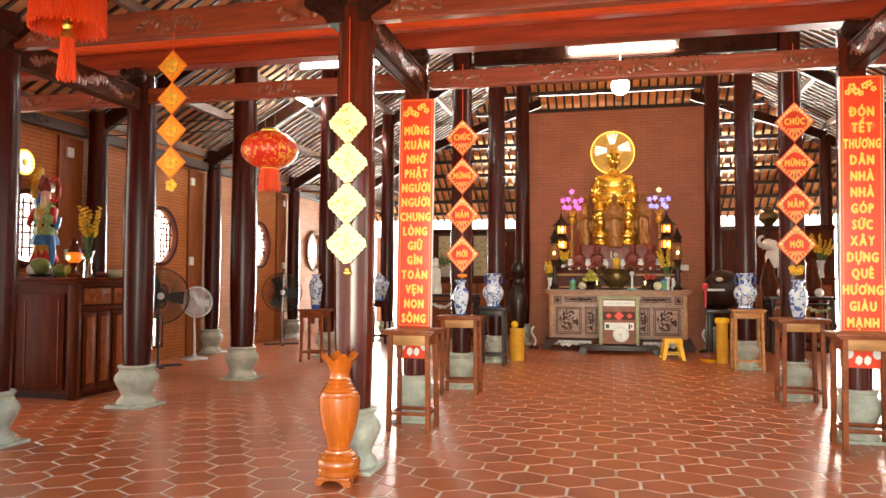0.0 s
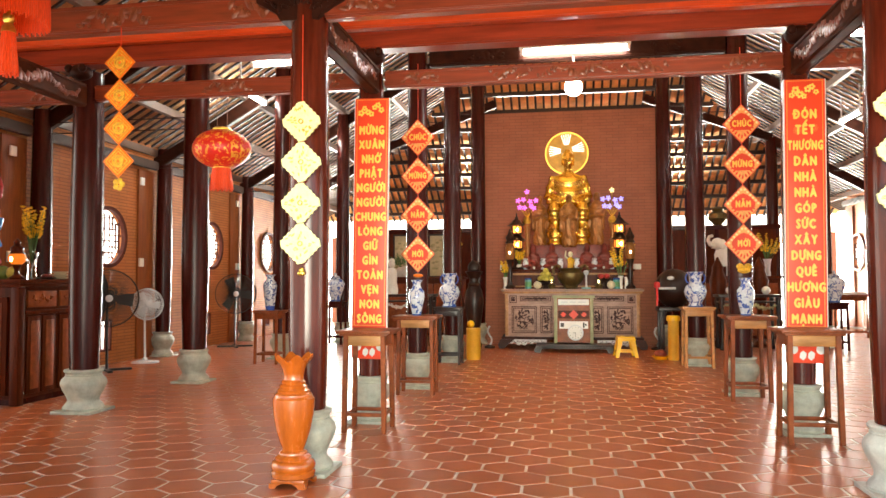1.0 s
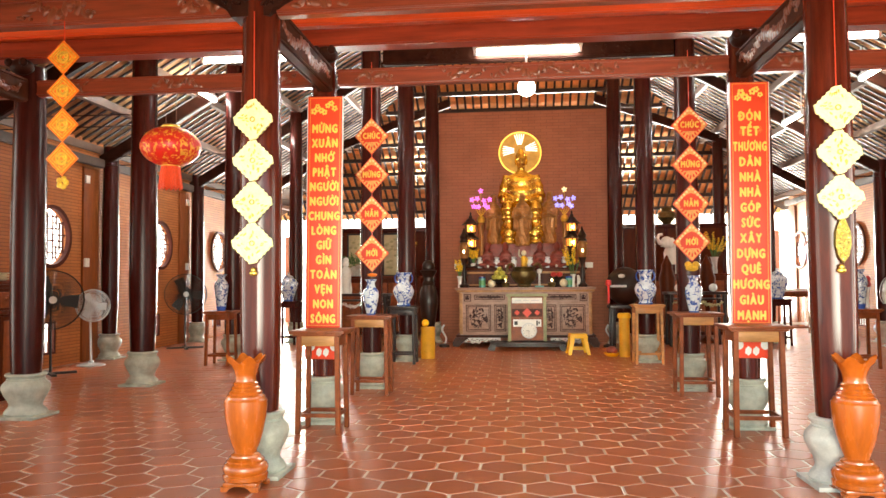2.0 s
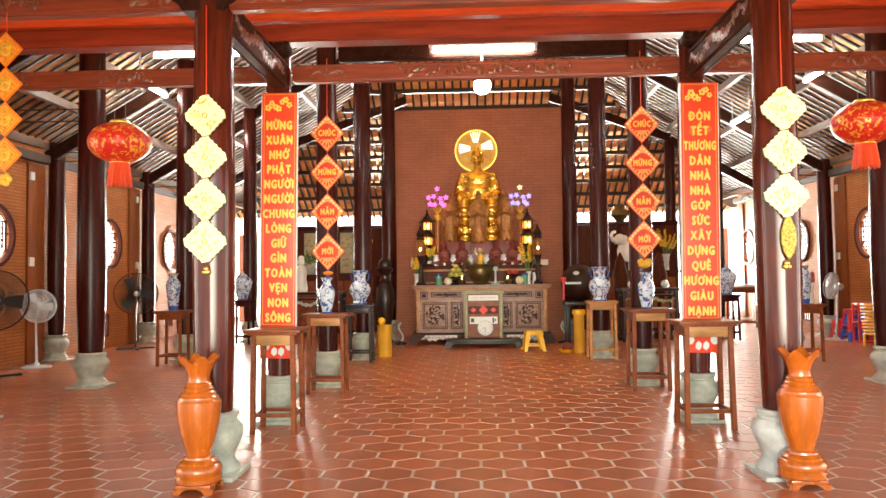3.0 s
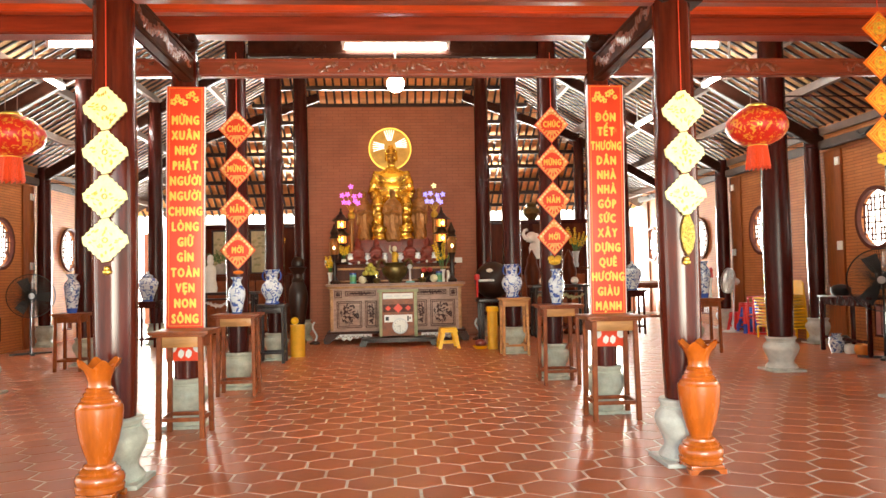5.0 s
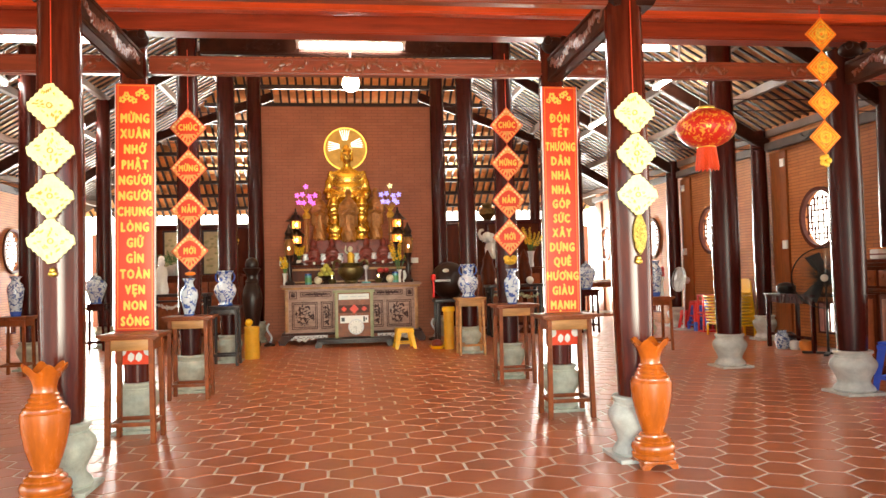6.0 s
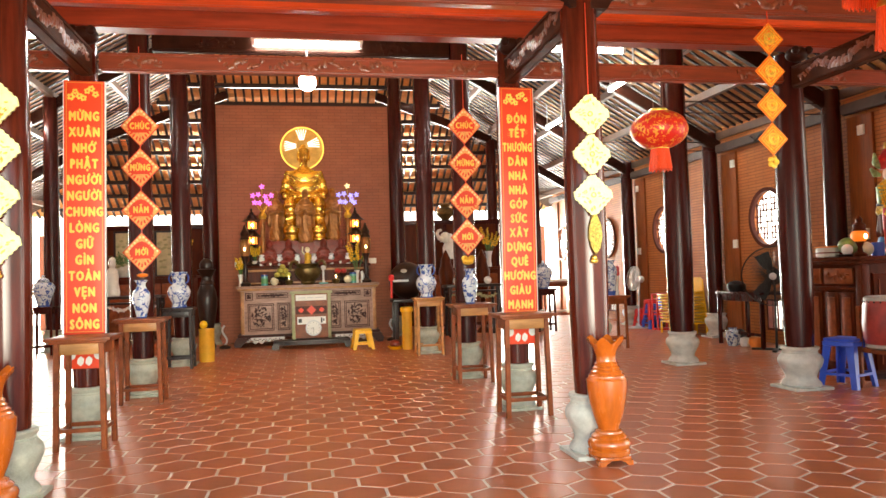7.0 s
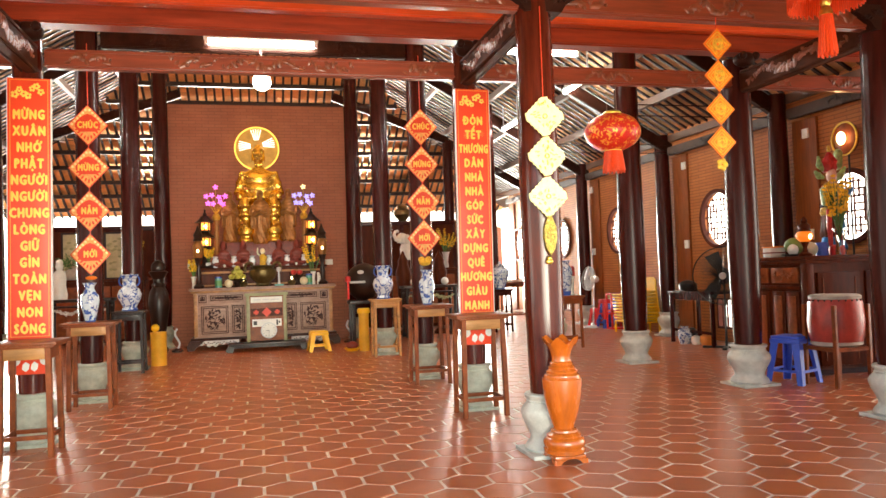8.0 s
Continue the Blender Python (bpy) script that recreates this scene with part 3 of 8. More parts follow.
def moon_window(sx, y, z, n):
    m = pose(sx * (XW + 0.01), y, z, 0, 0, -90 * sx)
    w = thing(f"window_{n}", "round window with a dark red frame and key-pattern lattice", "window", m, kind="structure")
    part("window_frame", ring(bmesh.new(), MOON_R - 0.018, MOON_R + 0.04, -0.05, 0.02), LATTICE_RED, w)
    bm = bmesh.new()
    R = MOON_R - 0.03
    half = []
    # a longevity sign: mirrored key-pattern strokes
    for x, z0, z1 in ((0.06, -0.36, 0.36), (0.14, -0.34, -0.12), (0.14, 0.1, 0.33), (0.22, -0.2, 0.2), (0.3, -0.24, 0.24)):
        half.append((x - 0.012, x + 0.012, z0, z1))
    for z, x0, x1 in ((0.3, 0.0, 0.2), (0.21, 0.06, 0.3), (0.12, 0.0, 0.22), (0.03, 0.06, 0.36), (-0.06, 0.0, 0.3), (-0.15, 0.06, 0.3), (-0.24, 0.0, 0.24), (-0.31, 0.06, 0.16)):
        half.append((x0, x1, z - 0.012, z + 0.012))
    for s in (-1, 1):
        for k, (x0, x1, z0, z1) in enumerate(half):
            a, b = sorted((s * x0, s * x1))
            box(bm, a, b, -0.006 - 0.0012 * (k % 5), 0.006 + 0.0012 * (k % 5), z0, z1)
    part("lattice", bm, LATTICE_RED, w)
    return w


n = 0
for sx in (-1, 1):
    for y, z in MOON:
        n += 1
        moon_window(sx, y, z, n)
    for y, z0, z1, w in LOW:
        n += 1
        t = thing(f"window_{n}", "low floor window with dark frame and bars", "window", pose(sx * (XW + 0.05), y, (z0 + z1) / 2, 0, 0, -90 * sx), kind="structure")
        h = (z1 - z0) / 2
        part("window_frame", boxes((-w / 2, w / 2, -0.04, 0.04, -h, -h + 0.03), (-w / 2, w / 2, -0.04, 0.04, h - 0.03, h), (-w / 2, -w / 2 + 0.03, -0.039, 0.039, -h + 0.03, h - 0.03), (w / 2 - 0.03, w / 2, -0.039, 0.039, -h + 0.03, h - 0.03)), LATTICE_RED, t)
        for k in range(4):
            x = -w / 2 + w * (k + 1) / 5
            part("bar", boxes((x - 0.012, x + 0.012, -0.012, 0.012, -h + 0.03, h - 0.03)), LATTICE_RED, t)
        # small wall boxes next to the posts
SWITCH = mat("white plastic fitting", (0.78, 0.77, 0.73), 0.4, amount=0.08)
for sx in (-1, 1):
    for y in (8.37, 11.26, 14.84):
        for z, s in ((2.9, 0.055), (1.57, 0.06)):
            o = part("wall_switch", boxes((-s, s, -0.03, 0.0, -s * 1.15, s * 1.15), bevel=0.008), SWITCH, at=pose(sx * 6.956, y - 0.12, z, 0, 0, -90 * sx))
            tagged(o, "white plastic wall fitting on the post board", "switch", "wall fittings")
for x in (-1.33, 1.28):
    o = part("wall_switch", boxes((-0.075, 0.075, -0.03, 0.0, -0.055, 0.055), bevel=0.008), SWITCH, at=pose(x, 14.947, 1.53))
    tagged(o, "white power socket on the altar wall", "socket", "wall fittings")

# strip lamps and the round bulb
HOUSING = mat("white lamp housing", (0.8, 0.8, 0.8), 0.4, amount=0.08)


def strip_lamp(m, length=1.2):
    t = thing("strip_lamp", "lit white fluorescent strip lamp on a batten", "lamp", m, "strip lamps")
    part("housing", boxes((-length / 2 - 0.03, length / 2 + 0.03, -0.03, 0.03, 0.03, 0.08), bevel=0.006), HOUSING, t)
    b = bmesh.new()
    rod(b, (-length / 2, 0, 0), (length / 2, 0, 0), 0.03, seg=14)
    part("tube", b, LAMP_TUBE, t, "glowing white tube")
    for s in (-1, 1):
        part("cap", boxes((s * length / 2 - 0.02, s * length / 2 + 0.02, -0.034, 0.034, -0.034, 0.031), bevel=0.005), HOUSING, t)
    return t


strip_lamp(pose(0.02, ROW[2] - 0.12, 3.9))
for sx in (-1, 1):
    lamp = strip_lamp(pose(sx * 3.36, ROW[2] - 0.1, 3.93), 1.05)
    for q in (-0.44, 0.44):
        part("bracket", boxes((q - 0.01, q + 0.01, -0.01, 0.01, 0.08, 1.15)), HOUSING, lamp)
for sx in (-1, 1):
    for y in (11.05, 14.3):
        lamp = strip_lamp(pose(sx * 5.0, y, 4.2, 0, 0, 90), 0.95)
        for q in (-0.44, 0.44):
            part("bracket", boxes((q - 0.01, q + 0.01, -0.01, 0.01, 0.08, 0.5)), HOUSING, lamp)
t = thing("bulb_lamp", "lit round white bulb hanging from the high beam", "lamp", pose(0.005, 8.45, 3.445))
part("bulb", ball(bmesh.new(), (0, 0, 0), 0.098, 18, 12), LAMP_BULB, t, "glowing white bulb")
part("holder", turned([(0.03, 0.08), (0.035, 0.14), (0.012, 0.16), (0.012, 0.36)], 12), HOUSING, t)

# ---- more materials ----
def pattern_mat(name, c1, c2, scale=14.0, edge=0.5, rough=0.35, metal2=0.0, stretch=(1, 1, 1), coat=0.0, kind="noise", soft=0.03, bump=0.0):
    """Two colours in a drawn pattern, such as painted porcelain or printed cloth."""
    m = bpy.data.materials.new(name)
    m.use_nodes = True
    n, l = m.node_tree.nodes, m.node_tree.links
    b = n["Principled BSDF"]
    co = n.new("ShaderNodeTexCoord")
    mp = n.new("ShaderNodeMapping")
    mp.inputs["Scale"].default_value = stretch
    l.new(co.outputs["Object"], mp.inputs[0])
    if kind == "noise":
        tx = n.new("ShaderNodeTexNoise")
        tx.inputs["Detail"].default_value = 2.5
        tx.inputs["Distortion"].default_value = 1.2
        out = tx.outputs["Fac"]
    else:
        tx = n.new("ShaderNodeTexVoronoi")
        out = tx.outputs["Distance"]
    tx.inputs["Scale"].default_value = scale
    l.new(mp.outputs[0], tx.inputs["Vector"])
    r = n.new("ShaderNodeMapRange")
    r.inputs["From Min"].default_value, r.inputs["From Max"].default_value = edge - soft, edge + soft
    l.new(out, r.inputs["Value"])
    tone = n.new("ShaderNodeTexNoise")
    tone.inputs["Scale"].default_value = scale * 2.3
    l.new(mp.outputs[0], tone.inputs["Vector"])
    mix = n.new("ShaderNodeMix")
    mix.data_type = "RGBA"
    mix.inputs["A"].default_value, mix.inputs["B"].default_value = (*c1, 1), (*c2, 1)
    l.new(r.outputs[0], mix.inputs["Factor"])
    hs = n.new("ShaderNodeHueSaturation")
    va = n.new("ShaderNodeMapRange")
    va.inputs["To Min"].default_value, va.inputs["To Max"].default_value = 0.8, 1.2
    l.new(tone.outputs["Fac"], va.inputs["Value"])
    l.new(va.outputs[0], hs.inputs["Value"])
    l.new(mix.outputs["Result"], hs.inputs["Color"])
    l.new(hs.outputs[0], b.inputs["Base Color"])
    b.inputs["Roughness"].default_value = rough
    b.inputs["Coat Weight"].default_value = coat
    if metal2:
        mm = n.new("ShaderNodeMath")
        mm.operation = "MULTIPLY"
        mm.inputs[1].default_value = metal2
        l.new(r.outputs[0], mm.inputs[0])
        l.new(mm.outputs[0], b.inputs["Metallic"])
    if bump:
        bp = n.new("ShaderNodeBump")
        bp.inputs["Strength"].default_value = bump
        bp.inputs["Distance"].default_value = 0.01
        l.new(out, bp.inputs["Height"])
        l.new(bp.outputs[0], b.inputs["Normal"])
    return m


def glass_mat(name, color, rough=0.05):
    m = bpy.data.materials.new(name)
    m.use_nodes = True
    b = m.node_tree.nodes["Principled BSDF"]
    b.inputs["Base Color"].default_value = (*color, 1)
    b.inputs["Transmission Weight"].default_value = 1.0
    b.inputs["Roughness"].default_value = rough
    b.inputs["IOR"].default_value = 1.45
    return m


PORCELAIN = pattern_mat("white porcelain painted blue", (0.6, 0.66, 0.72), (0.05, 0.1, 0.34), 19, 0.545, 0.15, coat=0.4)
PORCELAIN_PALE = pattern_mat("pale porcelain with thin blue painting", (0.72, 0.76, 0.8), (0.2, 0.28, 0.45), 34, 0.6, 0.15, coat=0.4)
PORCELAIN_DARK = pattern_mat("porcelain with dense blue painting", (0.52, 0.56, 0.6), (0.05, 0.08, 0.22), 26, 0.52, 0.12, coat=0.6)
PORCELAIN_BLUE = mat("cobalt blue glaze", (0.04, 0.09, 0.35), 0.15, amount=0.3, coat=0.6)
ORANGE_WOOD = mat("bright orange varnished wood", (0.5, 0.11, 0.01), 0.2, noise_scale=2.5, amount=0.28, stretch=(7, 7, 0.9), bump=0.03, coat=0.8)
LANTERN_RED = pattern_mat("red lantern cloth with gold print", (0.66, 0.02, 0.012), (0.85, 0.4, 0.06), 19, 0.56, 0.4, 0.3)
RED_SATIN = mat("orange-red satin fringe", (0.8, 0.07, 0.012), 0.45, noise_scale=30, amount=0.3, stretch=(8, 8, 0.6))
GOLD = mat("shiny gold plastic", (0.9, 0.6, 0.12), 0.25, 0.9, noise_scale=14, amount=0.3, bump=0.2)
GOLD_PALE = mat("pale gold glitter board", (1.0, 0.86, 0.38), 0.4, 0.2, noise_scale=25, amount=0.25, bump=0.5, bump_scale=160)
ORANGE_CARD = mat("orange glitter card", (0.85, 0.19, 0.008), 0.45, 0.1, noise_scale=20, amount=0.2, bump=0.2)
SPECKLED_GOLD = mat("speckled pressed gold", (0.5, 0.36, 0.08), 0.36, 0.6, noise_scale=70, amount=0.7, bump=0.8, bump_scale=110)
YELLOW_CARD = mat("golden yellow card", (0.85, 0.46, 0.04), 0.4, 0.3, noise_scale=45, amount=0.45, bump=0.5, bump_scale=120)
VERMILION = mat("vermilion card", (0.75, 0.045, 0.008), 0.45, noise_scale=8, amount=0.15)
PEACH = mat("peach gold print", (0.88, 0.3, 0.05), 0.45, noise_scale=10, amount=0.15)
STATUE_GOLD = mat("polished gold leaf", (0.85, 0.55, 0.1), 0.16, 0.98, noise_scale=5, amount=0.2, bump=0.2, bump_scale=30)
BRONZE = mat("brown gilded wood", (0.34, 0.14, 0.035), 0.36, 0.35, noise_scale=14, amount=0.4, bump=0.4, bump_scale=30)
CENSER = mat("old bronze", (0.18, 0.13, 0.05), 0.38, 0.8, noise_scale=14, amount=0.4, bump=0.3)
ALTAR_WOOD = mat("grey-brown carved altar wood", (0.37, 0.21, 0.15), 0.42, noise_scale=6, amount=0.35, stretch=(1, 4, 4), bump=0.15, coat=0.1, spec=0.35)
ALTAR_DARK = mat("dark carved altar relief", (0.05, 0.014, 0.009), 0.45, noise_scale=12, amount=0.4, bump=0.25, spec=0.2)
ALTAR_EDGE = mat("amber altar trim", (0.42, 0.19, 0.06), 0.35, noise_scale=8, amount=0.35, bump=0.2)
PEARL = mat("white inlay", (0.62, 0.6, 0.57), 0.35, noise_scale=20, amount=0.25, bump=0.2)
BLACK_LACQUER = mat("black-brown lacquer", (0.02, 0.007, 0.004), 0.3, noise_scale=6, amount=0.4, coat=0.05, spec=0.35)
MAROON = mat("maroon glazed figure", (0.2, 0.03, 0.02), 0.35, noise_scale=12, amount=0.35, bump=0.2)
OLIVE_WOOD = mat("olive painted frame", (0.32, 0.31, 0.15), 0.45, noise_scale=8, amount=0.25)
WHITE = mat("matt white paint", (0.78, 0.77, 0.72), 0.5, noise_scale=8, amount=0.1)
WHITE_GLAZE = mat("white glazed ceramic", (0.76, 0.75, 0.7), 0.2, noise_scale=8, amount=0.1, coat=0.5)
IVORY = mat("ivory sphere", (0.75, 0.68, 0.48), 0.3, noise_scale=9, amount=0.15)
INK = mat("dark ink", (0.03, 0.03, 0.03), 0.5)
YELLOW_PLASTIC = mat("yellow plastic", (0.9, 0.5, 0.015), 0.35, noise_scale=6, amount=0.12)
MUSTARD = mat("mustard yellow plastic", (0.72, 0.36, 0.03), 0.4, noise_scale=6, amount=0.15)
BLUE_PLASTIC = mat("blue plastic", (0.05, 0.11, 0.6), 0.35, noise_scale=6, amount=0.12)
RED_PLASTIC = mat("red plastic", (0.7, 0.03, 0.03), 0.35, noise_scale=6, amount=0.12)
GREY_PLASTIC = mat("light grey plastic", (0.6, 0.62, 0.63), 0.4, noise_scale=6, amount=0.1)
BLACK_METAL = mat("black fan metal", (0.025, 0.022, 0.02), 0.4, 0.3, noise_scale=6, amount=0.3)
CABINET_WOOD = mat("red-brown cabinet wood", (0.085, 0.0155, 0.004), 0.34, noise_scale=3, amount=0.45, stretch=(5, 5, 0.8), bump=0.05, coat=0.0, spec=0.1)
LEAF = mat("green leaf", (0.07, 0.16, 0.035), 0.45, noise_scale=14, amount=0.35, per_object=0.3)
PETAL = mat("yellow petal", (0.9, 0.55, 0.03), 0.5, noise_scale=20, amount=0.25, per_object=0.2)
FRUIT_YELLOW = mat("yellow-green fruit skin", (0.5, 0.45, 0.08), 0.4, noise_scale=18, amount=0.3)
FRUIT_GREEN = mat("green melon skin", (0.17, 0.25, 0.06), 0.4, noise_scale=12, amount=0.4)
FRUIT_RED = mat("red fruit skin", (0.55, 0.04, 0.03), 0.35, noise_scale=15, amount=0.3)
TEAL = mat("turquoise ceramic", (0.1, 0.35, 0.32), 0.3, noise_scale=15, amount=0.3)
DRUM_RED = mat("faded red drum lacquer", (0.36, 0.035, 0.025), 0.4, noise_scale=7, amount=0.4, bump=0.15)
HIDE = mat("grey drum hide", (0.42, 0.38, 0.33), 0.7, noise_scale=6, amount=0.25)
AMBER_GLOW = glow("amber lit glass", (1.0, 0.3, 0.05), 1.2)
AMBER_DIM = glow("dim amber lamp glass", (0.75, 0.16, 0.015), 0.3)
BULB_WARM = glow("warm lit bulb", (1.0, 0.62, 0.3), 3.5)
FLAME = glow("lamp flame", (1.0, 0.72, 0.35), 7.0)
PINK_LED = glow("pink lit petal", (0.85, 0.14, 0.7), 0.55)
BLUE_LED = glow("blue lit petal", (0.3, 0.27, 0.95), 0.6)
WARM_LED = glow("warm lit petal", (0.9, 0.75, 0.35), 0.6)
HALO_LED = glow("white halo lamps", (0.92, 0.94, 1.0), 0.75)
HALO_RIM = glow("yellow halo rim lamps", (0.95, 0.62, 0.1), 0.5)
CLEAR_GLASS = glass_mat("clear glass", (0.9, 0.95, 0.92))
PRINT_GREEN = mat("green print", (0.12, 0.35, 0.14), 0.5, amount=0.2)
PAPER = mat("aged picture paper", (0.5, 0.44, 0.26), 0.7, noise_scale=6, amount=0.3)


# ---- porch: turned vases, hanging boards and lanterns ----
def floor_vase(x, y):
    t = thing("wooden_floor_vase", "tall bright orange turned wooden vase with a scalloped lip", "vase", pose(x, y, 0), "porch floor vases")
    part("body", turned([(0.122, 0.05), (0.134, 0.06), (0.136, 0.085), (0.128, 0.095), (0.134, 0.105), (0.137, 0.13), (0.128, 0.15), (0.112, 0.16), (0.114, 0.172), (0.098, 0.188), (0.09, 0.192), (0.088, 0.204), (0.068, 0.215),
                         (0.07, 0.228), (0.086, 0.27), (0.108, 0.345), (0.124, 0.43), (0.13, 0.5), (0.13, 0.53), (0.118, 0.545), (0.117, 0.556), (0.1, 0.57), (0.104, 0.58), (0.086, 0.596), (0.09, 0.606), (0.074, 0.62),
                         (0.078, 0.632), (0.064, 0.645), (0.062, 0.66), (0.064, 0.68)], 36), ORANGE_WOOD, t)
    bm = bmesh.new()
    seg = 48
    rows = []
    for r, z, amp in ((0.064, 0.68, 0), (0.072, 0.71, 0.0), (0.088, 0.745, 0.006), (0.116, 0.782, 0.022), (0.109, 0.784, 0.022), (0.08, 0.745, 0.006), (0.058, 0.7, 0), (0.045, 0.66, 0)):
        rows.append([bm.verts.new(((r + amp * 0.4 * math.cos(6 * a)) * math.cos(a), (r + amp * 0.4 * math.cos(6 * a)) * math.sin(a), z + amp * math.cos(6 * a))) for a in [2 * math.pi * k / seg for k in range(seg)]])
    for a, b in zip(rows, rows[1:]):
        for k in range(seg):
            bm.faces.new((a[k], a[(k + 1) % seg], b[(k + 1) % seg], b[k]))
    part("lip", bm, ORANGE_WOOD, t)
    bm = bmesh.new()
    box(bm, -0.105, 0.105, -0.105, 0.105, 0.028, 0.052, bevel=0.008)
    for a in (-1, 1):
        for b in (-1, 1):
            outline(bm, [(a * 0.106, 0.03), (a * 0.108, 0.0), (a * 0.075, 0.0), (a * 0.06, 0.018), (a * 0.035, 0.03)][::a], b * 0.104 - 0.012, b * 0.104 + 0.012)
            outline(bm, [(a * 0.106, 0.03), (a * 0.108, 0.0), (a * 0.075, 0.0), (a * 0.06, 0.018), (a * 0.035, 0.03)][::a], b * 0.104 - 0.0115, b * 0.104 + 0.0115, pose(0, 0, 0, 0, 0, 90))
    part("foot", bm, ORANGE_WOOD, t)
    return t


floor_vase(-1.775, 4.42)
floor_vase(1.811, 4.52)


def rounded_diamond(h, w, n=6, wave=0.0):
    """A diamond outline with rounded, slightly scalloped sides."""
    c = [(0, -h), (w, 0), (0, h), (-w, 0)]
    pts = []
    for k in range(4):
        a, b = c[k], c[(k + 1) % 4]
        for j in range(n):
            u = 0.12 + 0.76 * j / (n - 1)
            o = wave * (1 if j % 2 else -1)
            nx, nz = (b[1] - a[1]), -(b[0] - a[0])
            L = math.hypot(nx, nz)
            pts.append((a[0] + (b[0] - a[0]) * u + nx / L * o, a[1] + (b[1] - a[1]) * u + nz / L * o))
    return pts


def gold_string(x, y, zs, leaf_end, z_top):
    t = thing("hanging_ornament", "string of pale gold embossed diamond boards on a red cord", "ornament", pose(x, y, 0), "gold diamond strings")
    b = bmesh.new()
    rod(b, (0, 0, zs[-1] - 0.12), (0, 0, z_top), 0.003, seg=6)
    part("cord", b, VERMILION, t)
    for i, z in enumerate(zs):
        bm = outline(bmesh.new(), rounded_diamond(0.147, 0.147, 10, 0.0035), -0.022, -0.006)
        d = part("diamond_board", bm, GOLD_PALE, t, at=pose(0, -0.004 * i, z, 0, 0, (-4, 3, -2, 5)[i]))
        bm = ring(bmesh.new(), 0.011, 0.018, -0.03, -0.02, 16)
        part("boss", bm, PEACH, d)
        bm = bmesh.new()
        rnd = random.Random(i)
        for k in range(26):
            a, r = rnd.uniform(0, 6.28), rnd.uniform(0.035, 0.1)
            px, pz = r * math.cos(a), r * math.sin(a)
            if abs(px) + abs(pz) < 0.125:
                bmesh.ops.create_icosphere(bm, subdivisions=1, radius=1, matrix=Matrix.Translation((px, -0.022, pz)) @ pose(0, 0, 0, 0, math.degrees(a), 0) @ Matrix.Diagonal((0.013, 0.006, 0.006, 1)))
        tagged(part("embossing", bm, GOLD, d), kind="stuff")
    if leaf_end:
        bm = outline(bmesh.new(), [(0, -0.145), (0.03, -0.1), (0.045, -0.03), (0.042, 0.04), (0.02, 0.1), (0, 0.145), (-0.02, 0.1), (-0.042, 0.04), (-0.045, -0.03), (-0.03, -0.1)], -0.012, 0.012)
        pendant = part("leaf_pendant", bm, SPECKLED_GOLD, t, "gold leaf-shaped pendant", at=pose(0.012, 0, zs[-1] - 0.245))
        bm = bmesh.new()
        for k in range(22):
            u = (k + 0.5) / 22
            r = 0.034 * math.sin(math.pi * u)
            bmesh.ops.create_icosphere(bm, subdivisions=1, radius=1, matrix=Matrix.Translation((r * math.sin(k * 2.4), -0.012, -0.125 + 0.25 * u)) @ pose(0, 0, 0, 0, k * 50, 0) @ Matrix.Diagonal((0.011, 0.006, 0.006, 1)))
        tagged(part("embossing", bm, GOLD, pendant), kind="stuff")
        z = zs[-1] - 0.41
    else:
        z = zs[-1] - 0.17
    bm = bmesh.new()
    ball(bm, (0, 0, 0), 0.018, 10, 8)
    ball(bm, (0, 0, -0.02), 0.026, 10, 8, (1, 0.6, 0.7))
    part("bell", bm, GOLD, t, "small gold bell", at=pose(0, 0, z))
    return t


gold_string(-1.79, 4.585, (2.29, 2.024, 1.757, 1.494), False, 3.0)
gold_string(1.785, 4.585, (2.255, 1.99, 1.722), True, 3.0)


def orange_string(x, y, zs, z_top):
    t = thing("hanging_ornament", "string of orange glitter diamonds on a red cord", "ornament", pose(x, y, 0), "orange diamond strings")
    b = bmesh.new()
    rod(b, (0, 0, zs[-1] - 0.13), (0, 0, z_top), 0.0035, seg=6)
    part("cord", b, VERMILION, t)
    for i, z in enumerate(zs):
        d = part("diamond_card", outline(bmesh.new(), [(0, -0.116), (0.116, 0), (0, 0.116), (-0.116, 0)], -0.01, -0.002), ORANGE_CARD, t, at=pose(0, 0, z))
        bm = bmesh.new()
        for r in (0.092, 0.07):
            for a in (45, 135, 225, 315):
                bar(bm, Matrix.Rotation(radians(a), 4, "Y") @ Vector((-r * 0.707, -0.013, r * 0.707)), Matrix.Rotation(radians(a), 4, "Y") @ Vector((r * 0.707, -0.013, r * 0.707)), 0.006, 0.006)
        part("border", bm, YELLOW_CARD, d)
        bm = ring(bmesh.new(), 0.03, 0.044, -0.017, -0.008, 18)
        for k in range(7):
            a = k * 0.9
            ball(bm, (0.02 * math.cos(a), -0.012, 0.02 * math.sin(a)), 0.011, 6, 5, (1, 0.5, 1))
        tagged(part("medallion", bm, YELLOW_CARD, d), kind="stuff")
    bm = bmesh.new()
    for k in range(5):
        a = k * 2 * math.pi / 5
        ball(bm, (0.026 * math.cos(a), 0, 0.026 * math.sin(a)), 0.022, 8, 6, (1, 0.5, 1))
    part("flower_pendant", bm, YELLOW_CARD, t, "small yellow flower pendant", at=pose(0, 0, zs[-1] - 0.16))
    return t


orange_string(-3.142, 4.66, [2.77, 2.541, 2.311, 2.082], 3.02)
orange_string(3.174, 4.66, [2.82, 2.59, 2.348, 2.11], 3.02)


